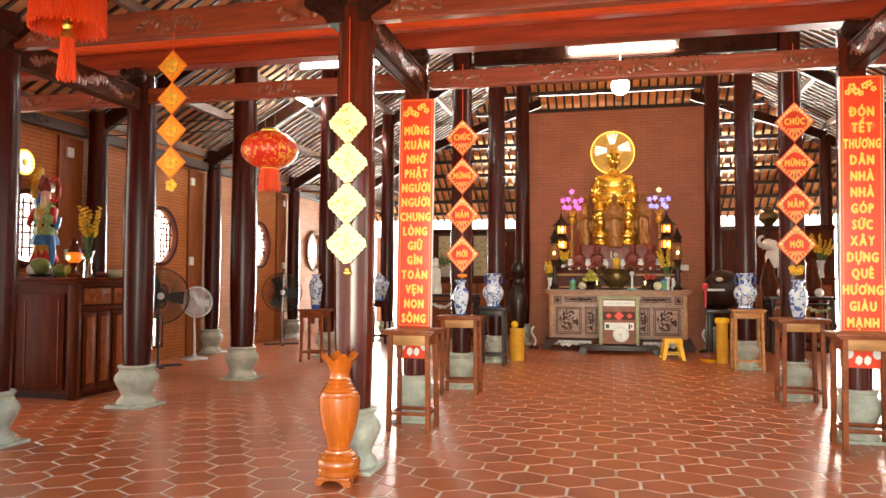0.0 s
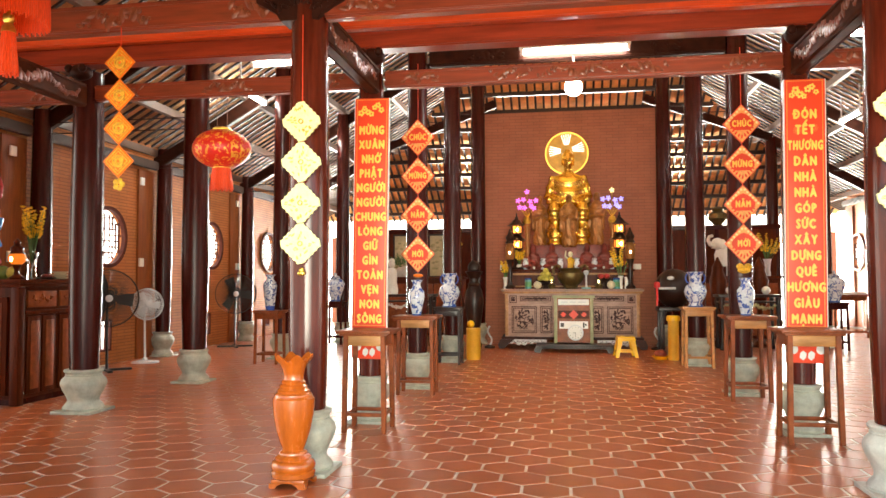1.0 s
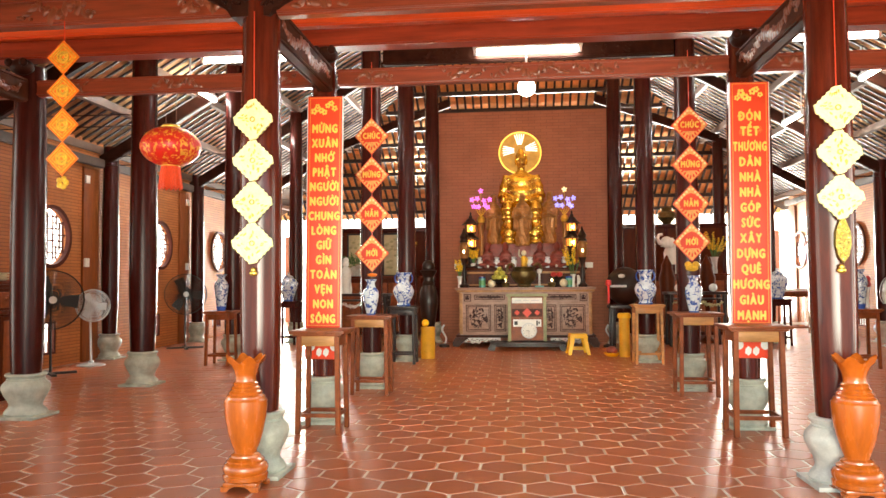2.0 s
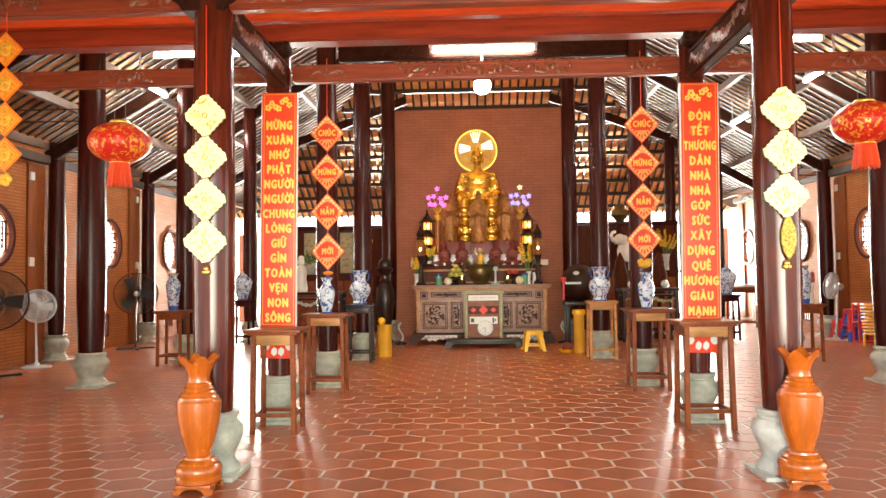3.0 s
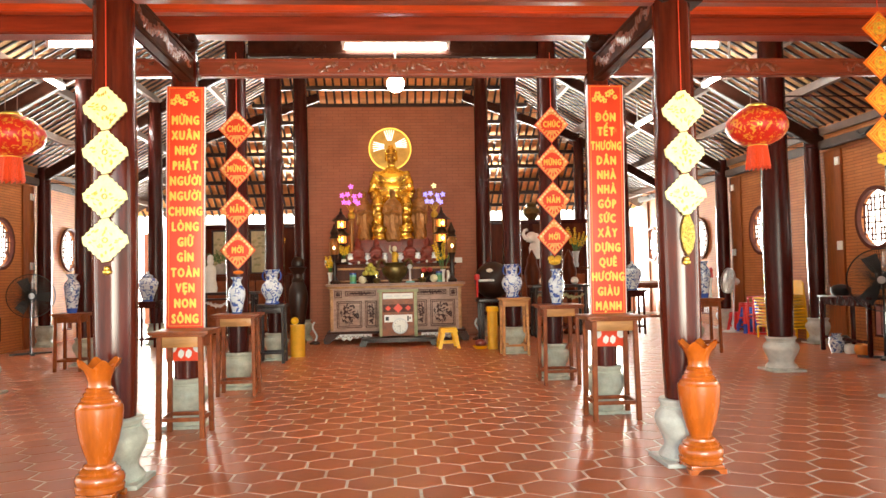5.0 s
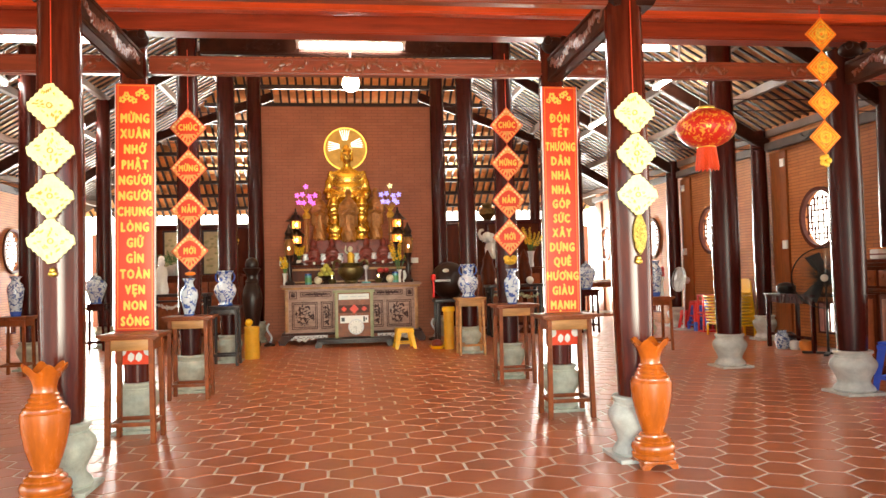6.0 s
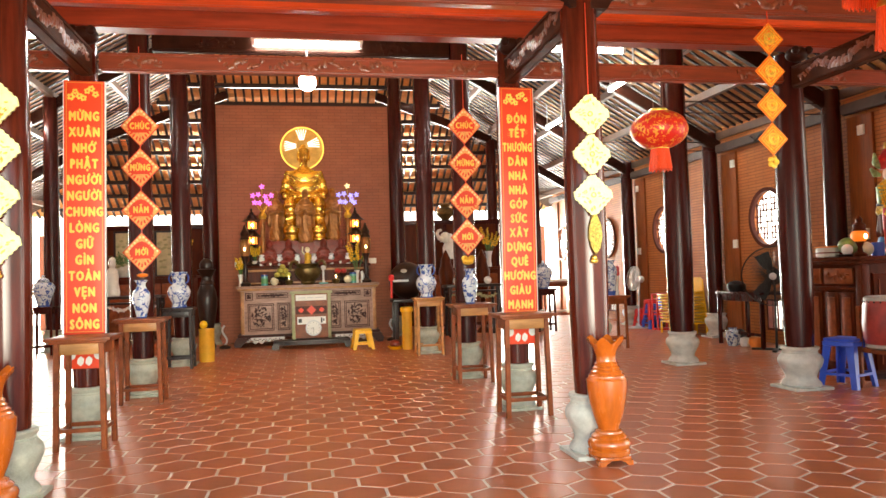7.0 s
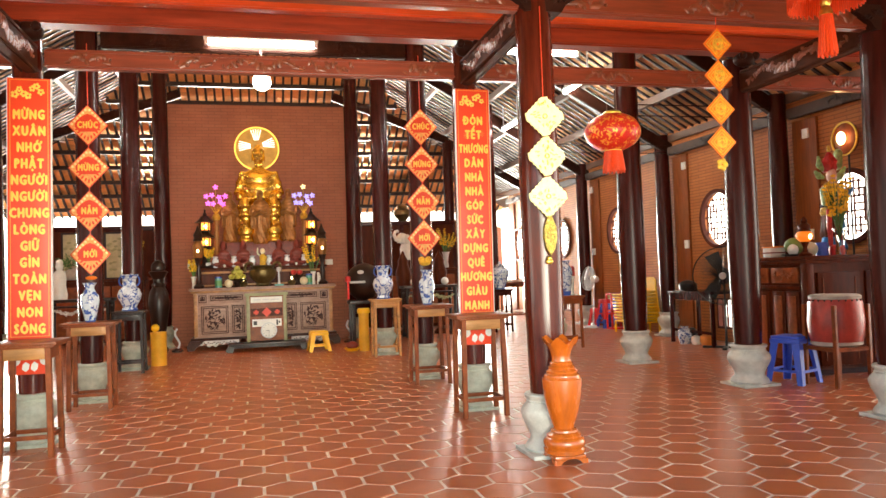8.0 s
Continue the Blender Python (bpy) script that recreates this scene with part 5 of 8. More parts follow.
for s in (-1, 1):
    def span(a, b):
        return (a, b) if s > 0 else (-b, -a)
    altar_panel("drawer_front", *span(0.99, 1.16), 0.83, 1.0, 14, 3)
    altar_panel("frieze_panel", *span(0.36, 0.96), 0.86, 0.99, 30, 4)
    altar_panel("door_panel", *span(0.62, 1.12), 0.27, 0.8, 80, 5)
    altar_panel("door_panel", *span(0.34, 0.59), 0.27, 0.8, 40, 6)
    bm = bmesh.new()
    box(bm, *span(1.165, 1.228), 0.004, 0.029, 0.24, 1.01, bevel=0.004)
    for k in range(12):
        bmesh.ops.create_icosphere(bm, subdivisions=1, radius=1, matrix=Matrix.Translation((s * 1.196, 0.006, 0.28 + 0.062 * k)) @ pose(0, 0, 0, 0, 40 * (-1) ** k, 0) @ Matrix.Diagonal((0.028, 0.01, 0.012, 1)))
    part("corner_post", bm, ALTAR_EDGE, altar, "amber carved corner post")
    # scrolled foot and white inlaid apron
    part("foot", outline(bmesh.new(), [(s * x, z) for x, z in [(1.31, 0.17), (1.36, 0.07), (1.34, 0.0), (1.24, 0.0), (1.2, 0.05), (1.12, 0.12), (1.05, 0.17)]][::s], -0.03, 0.1), ALTAR_DARK, altar, "dark scrolled foot")
    part("foot", outline(bmesh.new(), [(s * x, z) for x, z in [(1.31, 0.17), (1.36, 0.07), (1.34, 0.0), (1.24, 0.0), (1.2, 0.05), (1.12, 0.12), (1.05, 0.17)]][::s], 0.7, 0.82), ALTAR_DARK, altar, "dark scrolled foot")
    n = 30
    wave = [(0.46 + 0.74 * k / n, 0.085 - 0.022 * math.sin(k * 1.25) - 0.02 * math.sin(k * 0.42)) for k in range(n + 1)]
    bm = outline(bmesh.new(), [(s * x, z) for x, z in [(0.46, 0.169)] + wave + [(1.2, 0.169)]][::s], -0.022, -0.008)
    bd = bmesh.new()
    for k in range(20):
        u = (k + 0.5) / 20
        bmesh.ops.create_icosphere(bd, subdivisions=1, radius=1, matrix=Matrix.Translation((s * (0.5 + 0.68 * u), -0.022, 0.125 + 0.016 * math.sin(k * 2.4))) @ pose(0, 0, 0, 0, 60 * math.sin(k * 1.7), 0) @ Matrix.Diagonal((0.024, 0.006, 0.007, 1)))
    part("apron_scroll", bd, ALTAR_DARK, altar, "dark scroll carved in the apron")
    part("inlaid_apron", bm, PEARL, altar, "white inlaid scroll apron")

# framed clock stand on a low dark bench before the altar
t = thing("low_bench", "low dark lacquered bench with curved feet", "bench", pose(0.03, 13.35, 0))
part("seat", boxes((-0.66, 0.66, -0.2, 0.2, 0.1, 0.145), bevel=0.01), BLACK_LACQUER, t)
part("apron", boxes((-0.6, 0.6, -0.17, 0.17, 0.06, 0.0995), bevel=0.006), BLACK_LACQUER, t)
for a in (-1, 1):
    for b in (-1, 1):
        part("foot", outline(bmesh.new(), [(a * x, z) for x, z in [(0.66, 0.1), (0.7, 0.03), (0.67, 0.0), (0.58, 0.0), (0.55, 0.1)]][::a], b * 0.16 - 0.035, b * 0.16 + 0.035), BLACK_LACQUER, t)
t = thing("clock_frame", "olive framed display board with clock and red ornaments", "clock", pose(0.03, 13.42, 0.145))
for a in (-1, 1):
    part("post", boxes((a * 0.315 - 0.028, a * 0.315 + 0.028, -0.03, 0.03, 0, 0.8), bevel=0.005), OLIVE_WOOD, t)
part("top_rail", boxes((-0.37, 0.37, -0.035, 0.035, 0.8, 0.85), bevel=0.006), OLIVE_WOOD, t)
part("backboard", boxes((-0.287, 0.287, 0.0, 0.02, 0.02, 0.8)), CONSOLE_WOOD, t)
sgn = part("title_board", boxes((-0.27, 0.27, -0.012, -0.001, 0.68, 0.78)), WHITE, t, "white title strip with unreadable lettering")
part("lettering", boxes((-0.22, -0.1, -0.014, -0.0125, 0.72, 0.74), (-0.07, 0.04, -0.014, -0.0125, 0.72, 0.74), (0.07, 0.22, -0.014, -0.0125, 0.72, 0.74)), GREY_PLASTIC, sgn)
part("red_strip", boxes((-0.27, 0.27, -0.01, -0.001, 0.44, 0.58)), CABINET_WOOD, t)
part("star_ornament", outline(bmesh.new(), [(0, -0.085), (0.085, 0), (0, 0.085), (-0.085, 0)], -0.02, -0.0105, pose(0.0, 0, 0.51)), VERMILION, t, "vermilion diamond ornament")
for a in (-1, 1):
    part("star_ornament", outline(bmesh.new(), rounded_diamond(0.05, 0.055, 4, 0.006), -0.018, -0.0105, pose(a * 0.18, 0, 0.51)), VERMILION, t)
sgn = part("white_board", boxes((-0.25, 0.25, -0.012, -0.001, 0.26, 0.39)), WHITE, t, "white board with dark brush marks")
for r in ((-0.23, -0.17, 0.29, 0.36), (0.16, 0.19, 0.28, 0.37), (0.2, 0.225, 0.31, 0.35)):
    part("brush_mark", boxes((r[0], r[1], -0.014, -0.0125, r[2], r[3])), INK, sgn)
clk = part("clock", turned([(0.138, 0), (0.14, 0.03), (0.12, 0.034)], 32, pose(0.03, -0.001, 0.19, 90, 0, 0)), GREY_PLASTIC, t, "round white wall clock")
part("dial", turned([(0.12, 0), (0.118, 0.004)], 32, pose(0.03, -0.034, 0.19, 90, 0, 0)), WHITE, clk)
part("clock_arm", boxes((0.0275, 0.0325, -0.042, -0.0395, 0.11, 0.2)), INK, clk)
part("clock_arm", boxes((-0.02, 0.034, -0.0445, -0.0422, 0.187, 0.193)), INK, clk)
bm = bmesh.new()
for k in range(12):
    a = k * math.pi / 6
    box(bm, 0.03 + 0.1 * math.cos(a) - 0.005, 0.03 + 0.1 * math.cos(a) + 0.005, -0.0405, -0.0385, 0.19 + 0.1 * math.sin(a) - 0.005, 0.19 + 0.1 * math.sin(a) + 0.005)
tagged(part("hour_marks", bm, INK, clk), kind="stuff")


def plastic_stool(x, y, w, h, m, label, rz=0.0, group=""):
    t = thing("plastic_stool", label, "stool", pose(x, y, 0, 0, 0, rz), group)
    part("seat", boxes((-w / 2, w / 2, -w / 2, w / 2, h - 0.03, h), bevel=0.012), m, t)
    part("skirt", boxes((-w / 2 - 0.006, w / 2 + 0.006, -w / 2 - 0.006, w / 2 + 0.006, h - 0.075, h - 0.031), bevel=0.006), m, t)
    for a in (-1, 1):
        for b in (-1, 1):
            bm = bmesh.new()
            o = w / 2
            vs = []
            for z, k in ((0, 0.045), (h - 0.0755, 0.0)):
                c = o + k
                wd = 0.028 + 0.012 * z / h
                for px, py in ((c, c), (c - 2 * wd, c), (c - 2 * wd, c - 0.014), (c - 0.014, c - 0.014), (c - 0.014, c - 2 * wd), (c, c - 2 * wd)):
                    vs.append(bm.verts.new((a * px, b * py, z)))
            for k in range(6):
                bm.faces.new((vs[k], vs[(k + 1) % 6], vs[6 + (k + 1) % 6], vs[6 + k]))
            bm.faces.new(vs[:6])
            bm.faces.new(vs[6:])
            bmesh.ops.recalc_face_normals(bm, faces=bm.faces)
            part("leg", bm, m, t)
    e = w / 2 + 0.028
    for s in (-1, 1):
        part("brace", boxes((-e + 0.03, e - 0.03, s * e - 0.006, s * e + 0.006, h * 0.25, h * 0.25 + 0.025)), m, t)
        part("brace", boxes((s * e - 0.006, s * e + 0.006, -e + 0.03, e - 0.03, h * 0.25, h * 0.25 + 0.025)), m, t)
    return t


plastic_stool(0.86, 12.62, 0.28, 0.34, YELLOW_PLASTIC, "low yellow plastic stool on the tiled floor", 4)

# stepped shelf behind the table
t = thing("altar_shelf", "stepped maroon wooden shelf behind the altar table", "shelf", pose(0, 14.2, 1.105))
part("step", boxes((-1.18, 1.18, 0.1, 0.6, 0.33, 0.37), bevel=0.006), CABINET_WOOD, t)
part("front", boxes((-1.15, 1.15, 0.13, 0.15, 0.0, 0.33)), CABINET_WOOD, t)
part("rail", boxes((-1.17, 1.17, 0.11, 0.129, 0.26, 0.3), (-1.17, 1.17, 0.11, 0.129, 0.03, 0.06), bevel=0.004), ALTAR_EDGE, t)
part("step", boxes((-0.76, 0.76, 0.32, 0.74, 0.371, 0.845), bevel=0.01), MAROON, t)


def figure(name, label, rows, m, pose_m, lumps=(), seg=20, group=""):
    """A plain figure in one mesh: an elliptic body turned from (width, depth, height) rows, with rounded masses."""
    bm = bmesh.new()
    rings = []
    for w, d, z in rows:
        rings.append([bm.verts.new((w * math.cos(2 * math.pi * k / seg), d * math.sin(2 * math.pi * k / seg), z)) for k in range(seg)])
    for a, b in zip(rings, rings[1:]):
        for k in range(seg):
            bm.faces.new((a[k], a[(k + 1) % seg], b[(k + 1) % seg], b[k]))
    bm.faces.new(list(reversed(rings[0])))
    bm.faces.new(rings[-1])
    for x, y, z, r, sq in lumps:
        ball(bm, (x, y, z), r, 14, 10, sq)
    return tagged(part(name, bm, m, at=pose_m), label, "statue", group)


# the large seated gilded statue: one plain mesh, seated upright on a draped throne
melting = []


def blend(ob, voxel, rounds, folds=None):
    """Melts the masses of a figure into one smooth skin, then carves the folds of its robe."""
    a = ob.modifiers.new("melt", "REMESH")
    a.mode, a.voxel_size = "VOXEL", voxel
    b = ob.modifiers.new("soften", "SMOOTH")
    b.factor, b.iterations = 0.5, rounds
    melting.append((ob, folds))
    return ob


def melt_all():
    deps = bpy.context.evaluated_depsgraph_get()
    skins = [bpy.data.meshes.new_from_object(ob.evaluated_get(deps)) for ob, _ in melting]
    for (ob, folds), me in zip(melting, skins):
        ob.modifiers.clear()
        me.name = ob.name
        ob.data = me
        if folds:
            for v in me.vertices:
                v.co += v.normal * folds(v.co)
        me.polygons.foreach_set("use_smooth", [True] * len(me.polygons))


def rows_body(bm, rows, seg=28):
    """An elliptic body from (half width, half depth, height, y) rows."""
    rings = [[bm.verts.new((w * math.cos(2 * math.pi * k / seg), oy + d * math.sin(2 * math.pi * k / seg), z)) for k in range(seg)] for w, d, z, oy in rows]
    for a, b in zip(rings, rings[1:]):
        for k in range(seg):
            bm.faces.new((a[k], a[(k + 1) % seg], b[(k + 1) % seg], b[k]))
    bm.faces.new(list(reversed(rings[0])))
    bm.faces.new(rings[-1])


def ridge(p):
    return 1.0 - 2.0 * abs(math.sin(p))


def gilded_folds(c):
    if c.z > 1.44:
        return 0.0
    if c.z > 0.86:
        return 0.012 * ridge(math.hypot(c.x * 0.85, c.z - 1.62) / 0.062) if c.y < 0.1 else 0.0
    if c.z > 0.33:
        return 0.013 * ridge((c.z + 2.2 * (abs(c.x) - 0.27) ** 2) / 0.055)
    return 0.01 * ridge(c.z / 0.05)


def big_statue():
    bm = bmesh.new()
    rows_body(bm, [(0.34, 0.2, 0.6, 0.02), (0.35, 0.21, 0.78, 0.02), (0.335, 0.195, 0.95, 0.02), (0.325, 0.18, 1.1, 0.02), (0.33, 0.165, 1.24, 0.02), (0.315, 0.15, 1.325, 0.02), (0.25, 0.13, 1.375, 0.02), (0.13, 0.1, 1.41, 0.02), (0.078, 0.08, 1.45, 0.02), (0.074, 0.078, 1.56, 0.01)])
    ball(bm, (0, 0, 1.665), 0.13, 24, 16, (0.86, 0.95, 1.2))
    ball(bm, (0, 0.02, 1.755), 0.13, 20, 14, (0.98, 1.05, 0.72))
    ball(bm, (0, 0.03, 1.84), 0.07, 14, 10, (1, 1, 0.85))
    ball(bm, (0, -0.128, 1.65), 0.024, 8, 6, (0.8, 1.2, 2.2))
    ball(bm, (0, -0.118, 1.575), 0.032, 8, 6, (1.2, 0.8, 0.5))
    ball(bm, (0, -0.105, 1.535), 0.03, 8, 6, (1.2, 0.8, 0.6))
    for s in (-1, 1):
        ball(bm, (s * 0.05, -0.118, 1.7), 0.03, 8, 6, (1.3, 0.7, 0.35))
        ball(bm, (s * 0.055, -0.1, 1.62), 0.035, 8, 6, (1, 0.7, 1))
        ball(bm, (s * 0.12, 0.02, 1.62), 0.03, 8, 6, (0.5, 0.8, 3.0))
        ball(bm, (s * 0.29, 0.02, 1.31), 0.085, 14, 10, (1, 1, 0.8))
        rod(bm, (s * 0.3, 0.02, 1.29), (s * 0.375, -0.03, 0.98), 0.082, 0.09, 14)
        ball(bm, (s * 0.375, -0.04, 0.96), 0.09, 14, 10)
        rod(bm, (s * 0.37, -0.06, 0.94), (s * 0.14, -0.32, 0.85), 0.085, 0.05, 14)
        ball(bm, (s * 0.36, -0.14, 0.87), 0.1, 12, 8, (0.75, 1.8, 0.9))
        ball(bm, (s * 0.07, -0.34, 0.84), 0.06, 12, 8, (1.4, 1, 0.6))
        rod(bm, (s * 0.2, 0.0, 0.7), (s * 0.27, -0.3, 0.71), 0.13, 0.12, 16)
        ball(bm, (s * 0.27, -0.3, 0.7), 0.14, 16, 10)
        rod(bm, (s * 0.27, -0.3, 0.68), (s * 0.25, -0.27, 0.33), 0.135, 0.12, 18)
        lathe(bm, [(0.12, 0.3), (0.155, 0.32), (0.13, 0.42)], 18, Matrix.Translation((s * 0.25, -0.27, 0)))
        ball(bm, (s * 0.25, -0.39, 0.305), 0.06, 12, 8, (0.9, 1.5, 0.6))
        lathe(bm, [(0.15, 0.0), (0.17, 0.03), (0.14, 0.07), (0.13, 0.12), (0.17, 0.18), (0.18, 0.24), (0.15, 0.275)], 20, Matrix.Translation((s * 0.25, -0.29, 0)))
    ball(bm, (0, -0.14, 0.7), 0.2, 20, 12, (1.75, 1.2, 0.5))
    ball(bm, (0, -0.2, 0.52), 0.2, 16, 10, (1.0, 0.4, 1.1))
    lathe(bm, [(0.36, 0.0), (0.42, 0.06), (0.36, 0.12), (0.34, 0.3), (0.38, 0.46), (0.37, 0.62)], 28, Matrix.Translation((0, 0.12, 0)) @ Matrix.Diagonal((1, 0.4, 1, 1)))
    bmesh.ops.scale(bm, vec=(1.015, 0.72, 1.005), verts=bm.verts)
    ob = part("gilded_statue", bm, STATUE_GOLD, at=pose(-0.04, 14.74, 1.95))
    blend(ob, 0.017, 2, gilded_folds)
    return tagged(ob, "large polished gold seated statue on a throne", "statue")


def standing_figure(k, m, at, name, label, group=""):
    """A standing robed figure with joined hands, k metres high."""
    bm = bmesh.new()
    rows_body(bm, [(w * k, d * k, z * k, 0) for w, d, z in [(0.13, 0.1, 0.0), (0.145, 0.11, 0.06), (0.12, 0.095, 0.3), (0.125, 0.095, 0.48), (0.14, 0.09, 0.62), (0.145, 0.08, 0.72), (0.1, 0.065, 0.79), (0.045, 0.045, 0.83), (0.042, 0.042, 0.88)]], 22)
    ball(bm, (0, -0.005 * k, 0.905 * k), 0.07 * k, 16, 12, (0.9, 1, 1.2))
    ball(bm, (0, 0.01 * k, 0.96 * k), 0.055 * k, 12, 8, (1.1, 1.1, 0.75))
    ball(bm, (0, -0.07 * k, 0.9 * k), 0.012 * k, 6, 5, (1, 1, 2))
    for s in (-1, 1):
        rod(bm, (s * 0.13 * k, 0, 0.72 * k), (s * 0.155 * k, -0.03 * k, 0.52 * k), 0.045 * k, 0.05 * k, 12)
        rod(bm, (s * 0.155 * k, -0.03 * k, 0.52 * k), (s * 0.02 * k, -0.14 * k, 0.56 * k), 0.05 * k, 0.03 * k, 12)
        ball(bm, (s * 0.14 * k, -0.05 * k, 0.4 * k), 0.05 * k, 10, 8, (0.8, 1.0, 2.6))
        ball(bm, (s * 0.05 * k, -0.09 * k, 0.01 * k), 0.04 * k, 8, 6, (1, 1.4, 0.6))
    ball(bm, (0, -0.14 * k, 0.58 * k), 0.035 * k, 8, 6, (0.9, 0.9, 1.6))
    ob = part(name, bm, m, at=at)

    def folds(c):
        u = c.z / k
        if u > 0.8:
            return 0.0
        if u > 0.58:
            return 0.004 * ridge(math.hypot(c.x, c.z - 0.9 * k) / (0.02 * k))
        return 0.005 * ridge((c.x * (1 + 0.3 * u) + 0.12 * k * math.sin(u * 4)) / (0.022 * k)) + 0.003 * ridge(c.z / (0.05 * k))
    blend(ob, 0.013, 3, folds)
    return tagged(ob, label, "statue", group)


big_statue()

HALO_DISC = mat("tan gilded halo disc", (0.62, 0.36, 0.07), 0.45, 0.2, noise_scale=9, amount=0.25)
# halo of lamps behind the head
t = thing("halo_lamp", "round gold halo with lit white ray lamps", "lamp", pose(-0.06, 14.9, 3.79))
part("disc", turned([(0.415, 0), (0.42, 0.02), (0.41, 0.03)], 48, pose(0, 0, 0, 90, 0, 0)), HALO_DISC, t)
part("rim", ring(bmesh.new(), 0.405, 0.428, -0.05, -0.03, 48), HALO_RIM, t, "lit yellow rim")
for c in (92, 180, 13):
    for k in range(5):
        a = radians(c + (k - 2) * 8.0)
        bm = bmesh.new()
        bar(bm, (0.12 * math.cos(a), -0.042, 0.05 + 0.12 * math.sin(a)), (0.345 * math.cos(a), -0.042, 0.05 + 0.33 * math.sin(a)), 0.009, 0.012, up=(0, 1, 0))
        part("ray", bm, HALO_LED, t, "lit white ray")

standing = standing_figure(1.03, BRONZE, pose(-0.03, 14.49, 1.905), "standing_statue", "brown gilded standing statue before the throne", "standing statues")
part("plinth_block", boxes((-0.16, 0.16, -0.105, 0.105, 0, 0.43), bevel=0.01), MAROON, at=pose(-0.03, 14.5, 1.475))
tagged(bpy.data.objects["plinth_block"], "maroon plinth block on the altar shelf", "plinth")
SIT = [(0.2, 0.12, 0.0), (0.21, 0.13, 0.06), (0.15, 0.1, 0.13), (0.125, 0.085, 0.22), (0.12, 0.075, 0.29), (0.05, 0.045, 0.33)]
seated = figure("seated_statue", "small maroon glazed seated statue on the shelf", SIT, MAROON, pose(-0.72, 14.43, 1.475), [(0, 0, 0.4, 0.075, (0.9, 0.95, 1.15)), (0, 0, 0.46, 0.045, (1, 1, 1)), (-0.11, -0.05, 0.17, 0.05, (0.9, 1, 1.7)), (0.11, -0.05, 0.17, 0.05, (0.9, 1, 1.7)), (-0.12, -0.1, 0.06, 0.06, (1.3, 1, 0.7)), (0.12, -0.1, 0.06, 0.06, (1.3, 1, 0.7)), (0, -0.12, 0.13, 0.04, (1.3, 1, 0.8))], group="seated statues")
blend(seated, 0.014, 2, lambda c: 0.005 * ridge((c.z + c.x * c.x * 3) / 0.022) if c.z < 0.32 else 0.0)
melt_all()
for x, k, turn in ((-0.595, 0.96, 14), (0.5, 1.0, -14)):
    copy_thing(standing, pose(x, 14.64, 1.95, 0, 0, turn) @ Matrix.Scale(k, 4))
for x in (-0.36, 0.3, 0.63):
    copy_thing(seated, pose(x, 14.43, 1.475))
bm = bmesh.new()
rows_body(bm, [(0.05, 0.04, 0.0, 0), (0.06, 0.045, 0.04, 0), (0.055, 0.042, 0.12, 0), (0.06, 0.042, 0.19, 0), (0.03, 0.03, 0.23, 0)], 16)
rod(bm, (0.055, 0, 0.19), (0.075, -0.02, 0.1), 0.018, 0.016, 8)
robe_faces = len(bm.faces)
ball(bm, (0, 0, 0.285), 0.052, 14, 10, (0.95, 0.95, 1.1))
rod(bm, (-0.05, 0, 0.2), (-0.095, -0.01, 0.25), 0.018, 0.016, 8)
rod(bm, (-0.095, -0.01, 0.25), (-0.085, -0.02, 0.35), 0.016, 0.012, 8)
ball(bm, (0.076, -0.025, 0.09), 0.018, 8, 6)
bm.faces.ensure_lookup_table()
for f in bm.faces[robe_faces:]:
    f.material_index = 1
tagged(part("child_statue", bm, (YELLOW_CARD, IVORY), at=pose(-0.01, 14.34, 1.475)), "small white child statue in a yellow robe", "statue")


# bronze censer with lion handles
t = thing("incense_burner", "large old bronze censer with curled handles", "censer", pose(-0.01, 14.02, 1.105))
part("bowl", turned([(0.1, 0.0), (0.13, 0.03), (0.12, 0.06), (0.2, 0.13), (0.245, 0.22), (0.24, 0.29), (0.19, 0.33), (0.2, 0.36), (0.225, 0.38), (0.2, 0.385), (0.17, 0.34)], 32), CENSER, t)
for s in (-1, 1):
    bm = bmesh.new()
    for a in range(8):
        u0, u1 = -0.6 + a * 0.45, -0.6 + (a + 1) * 0.45
        rod(bm, (s * (0.25 + 0.07 * math.cos(u0)), 0, 0.33 + 0.11 * math.sin(u0)), (s * (0.25 + 0.07 * math.cos(u1)), 0, 0.33 + 0.11 * math.sin(u1)), 0.026, seg=8)
    part("handle", bm, CENSER, t)

# row of small jars and cups on the shelf
for x in (-0.86, -0.53, -0.20, 0.11, 0.44, 0.76):
    t = thing("small_vase", "small white and blue vase on the altar shelf", "vase", pose(x, 14.345, 1.475), "small shelf vases")
    part("body", turned([(0.038, 0), (0.042, 0.02), (0.06, 0.1), (0.056, 0.15), (0.04, 0.165), (0.054, 0.195), (0.045, 0.195)], 16), PORCELAIN_PALE, t)
    part("lid", turned([(0.05, 0.196), (0.045, 0.208), (0.012, 0.215)], 14), GREY_PLASTIC, t)
for x in (-1.01, -0.70, -0.35, 0.30, 0.61, 0.92):
    o = part("white_cup", turned([(0.02, 0), (0.032, 0.02), (0.036, 0.05), (0.022, 0.08), (0.008, 0.09)], 14), WHITE_GLAZE, at=pose(x, 14.335, 1.475))
    tagged(o, "small white covered cup on the altar shelf", "cup", "shelf cups")


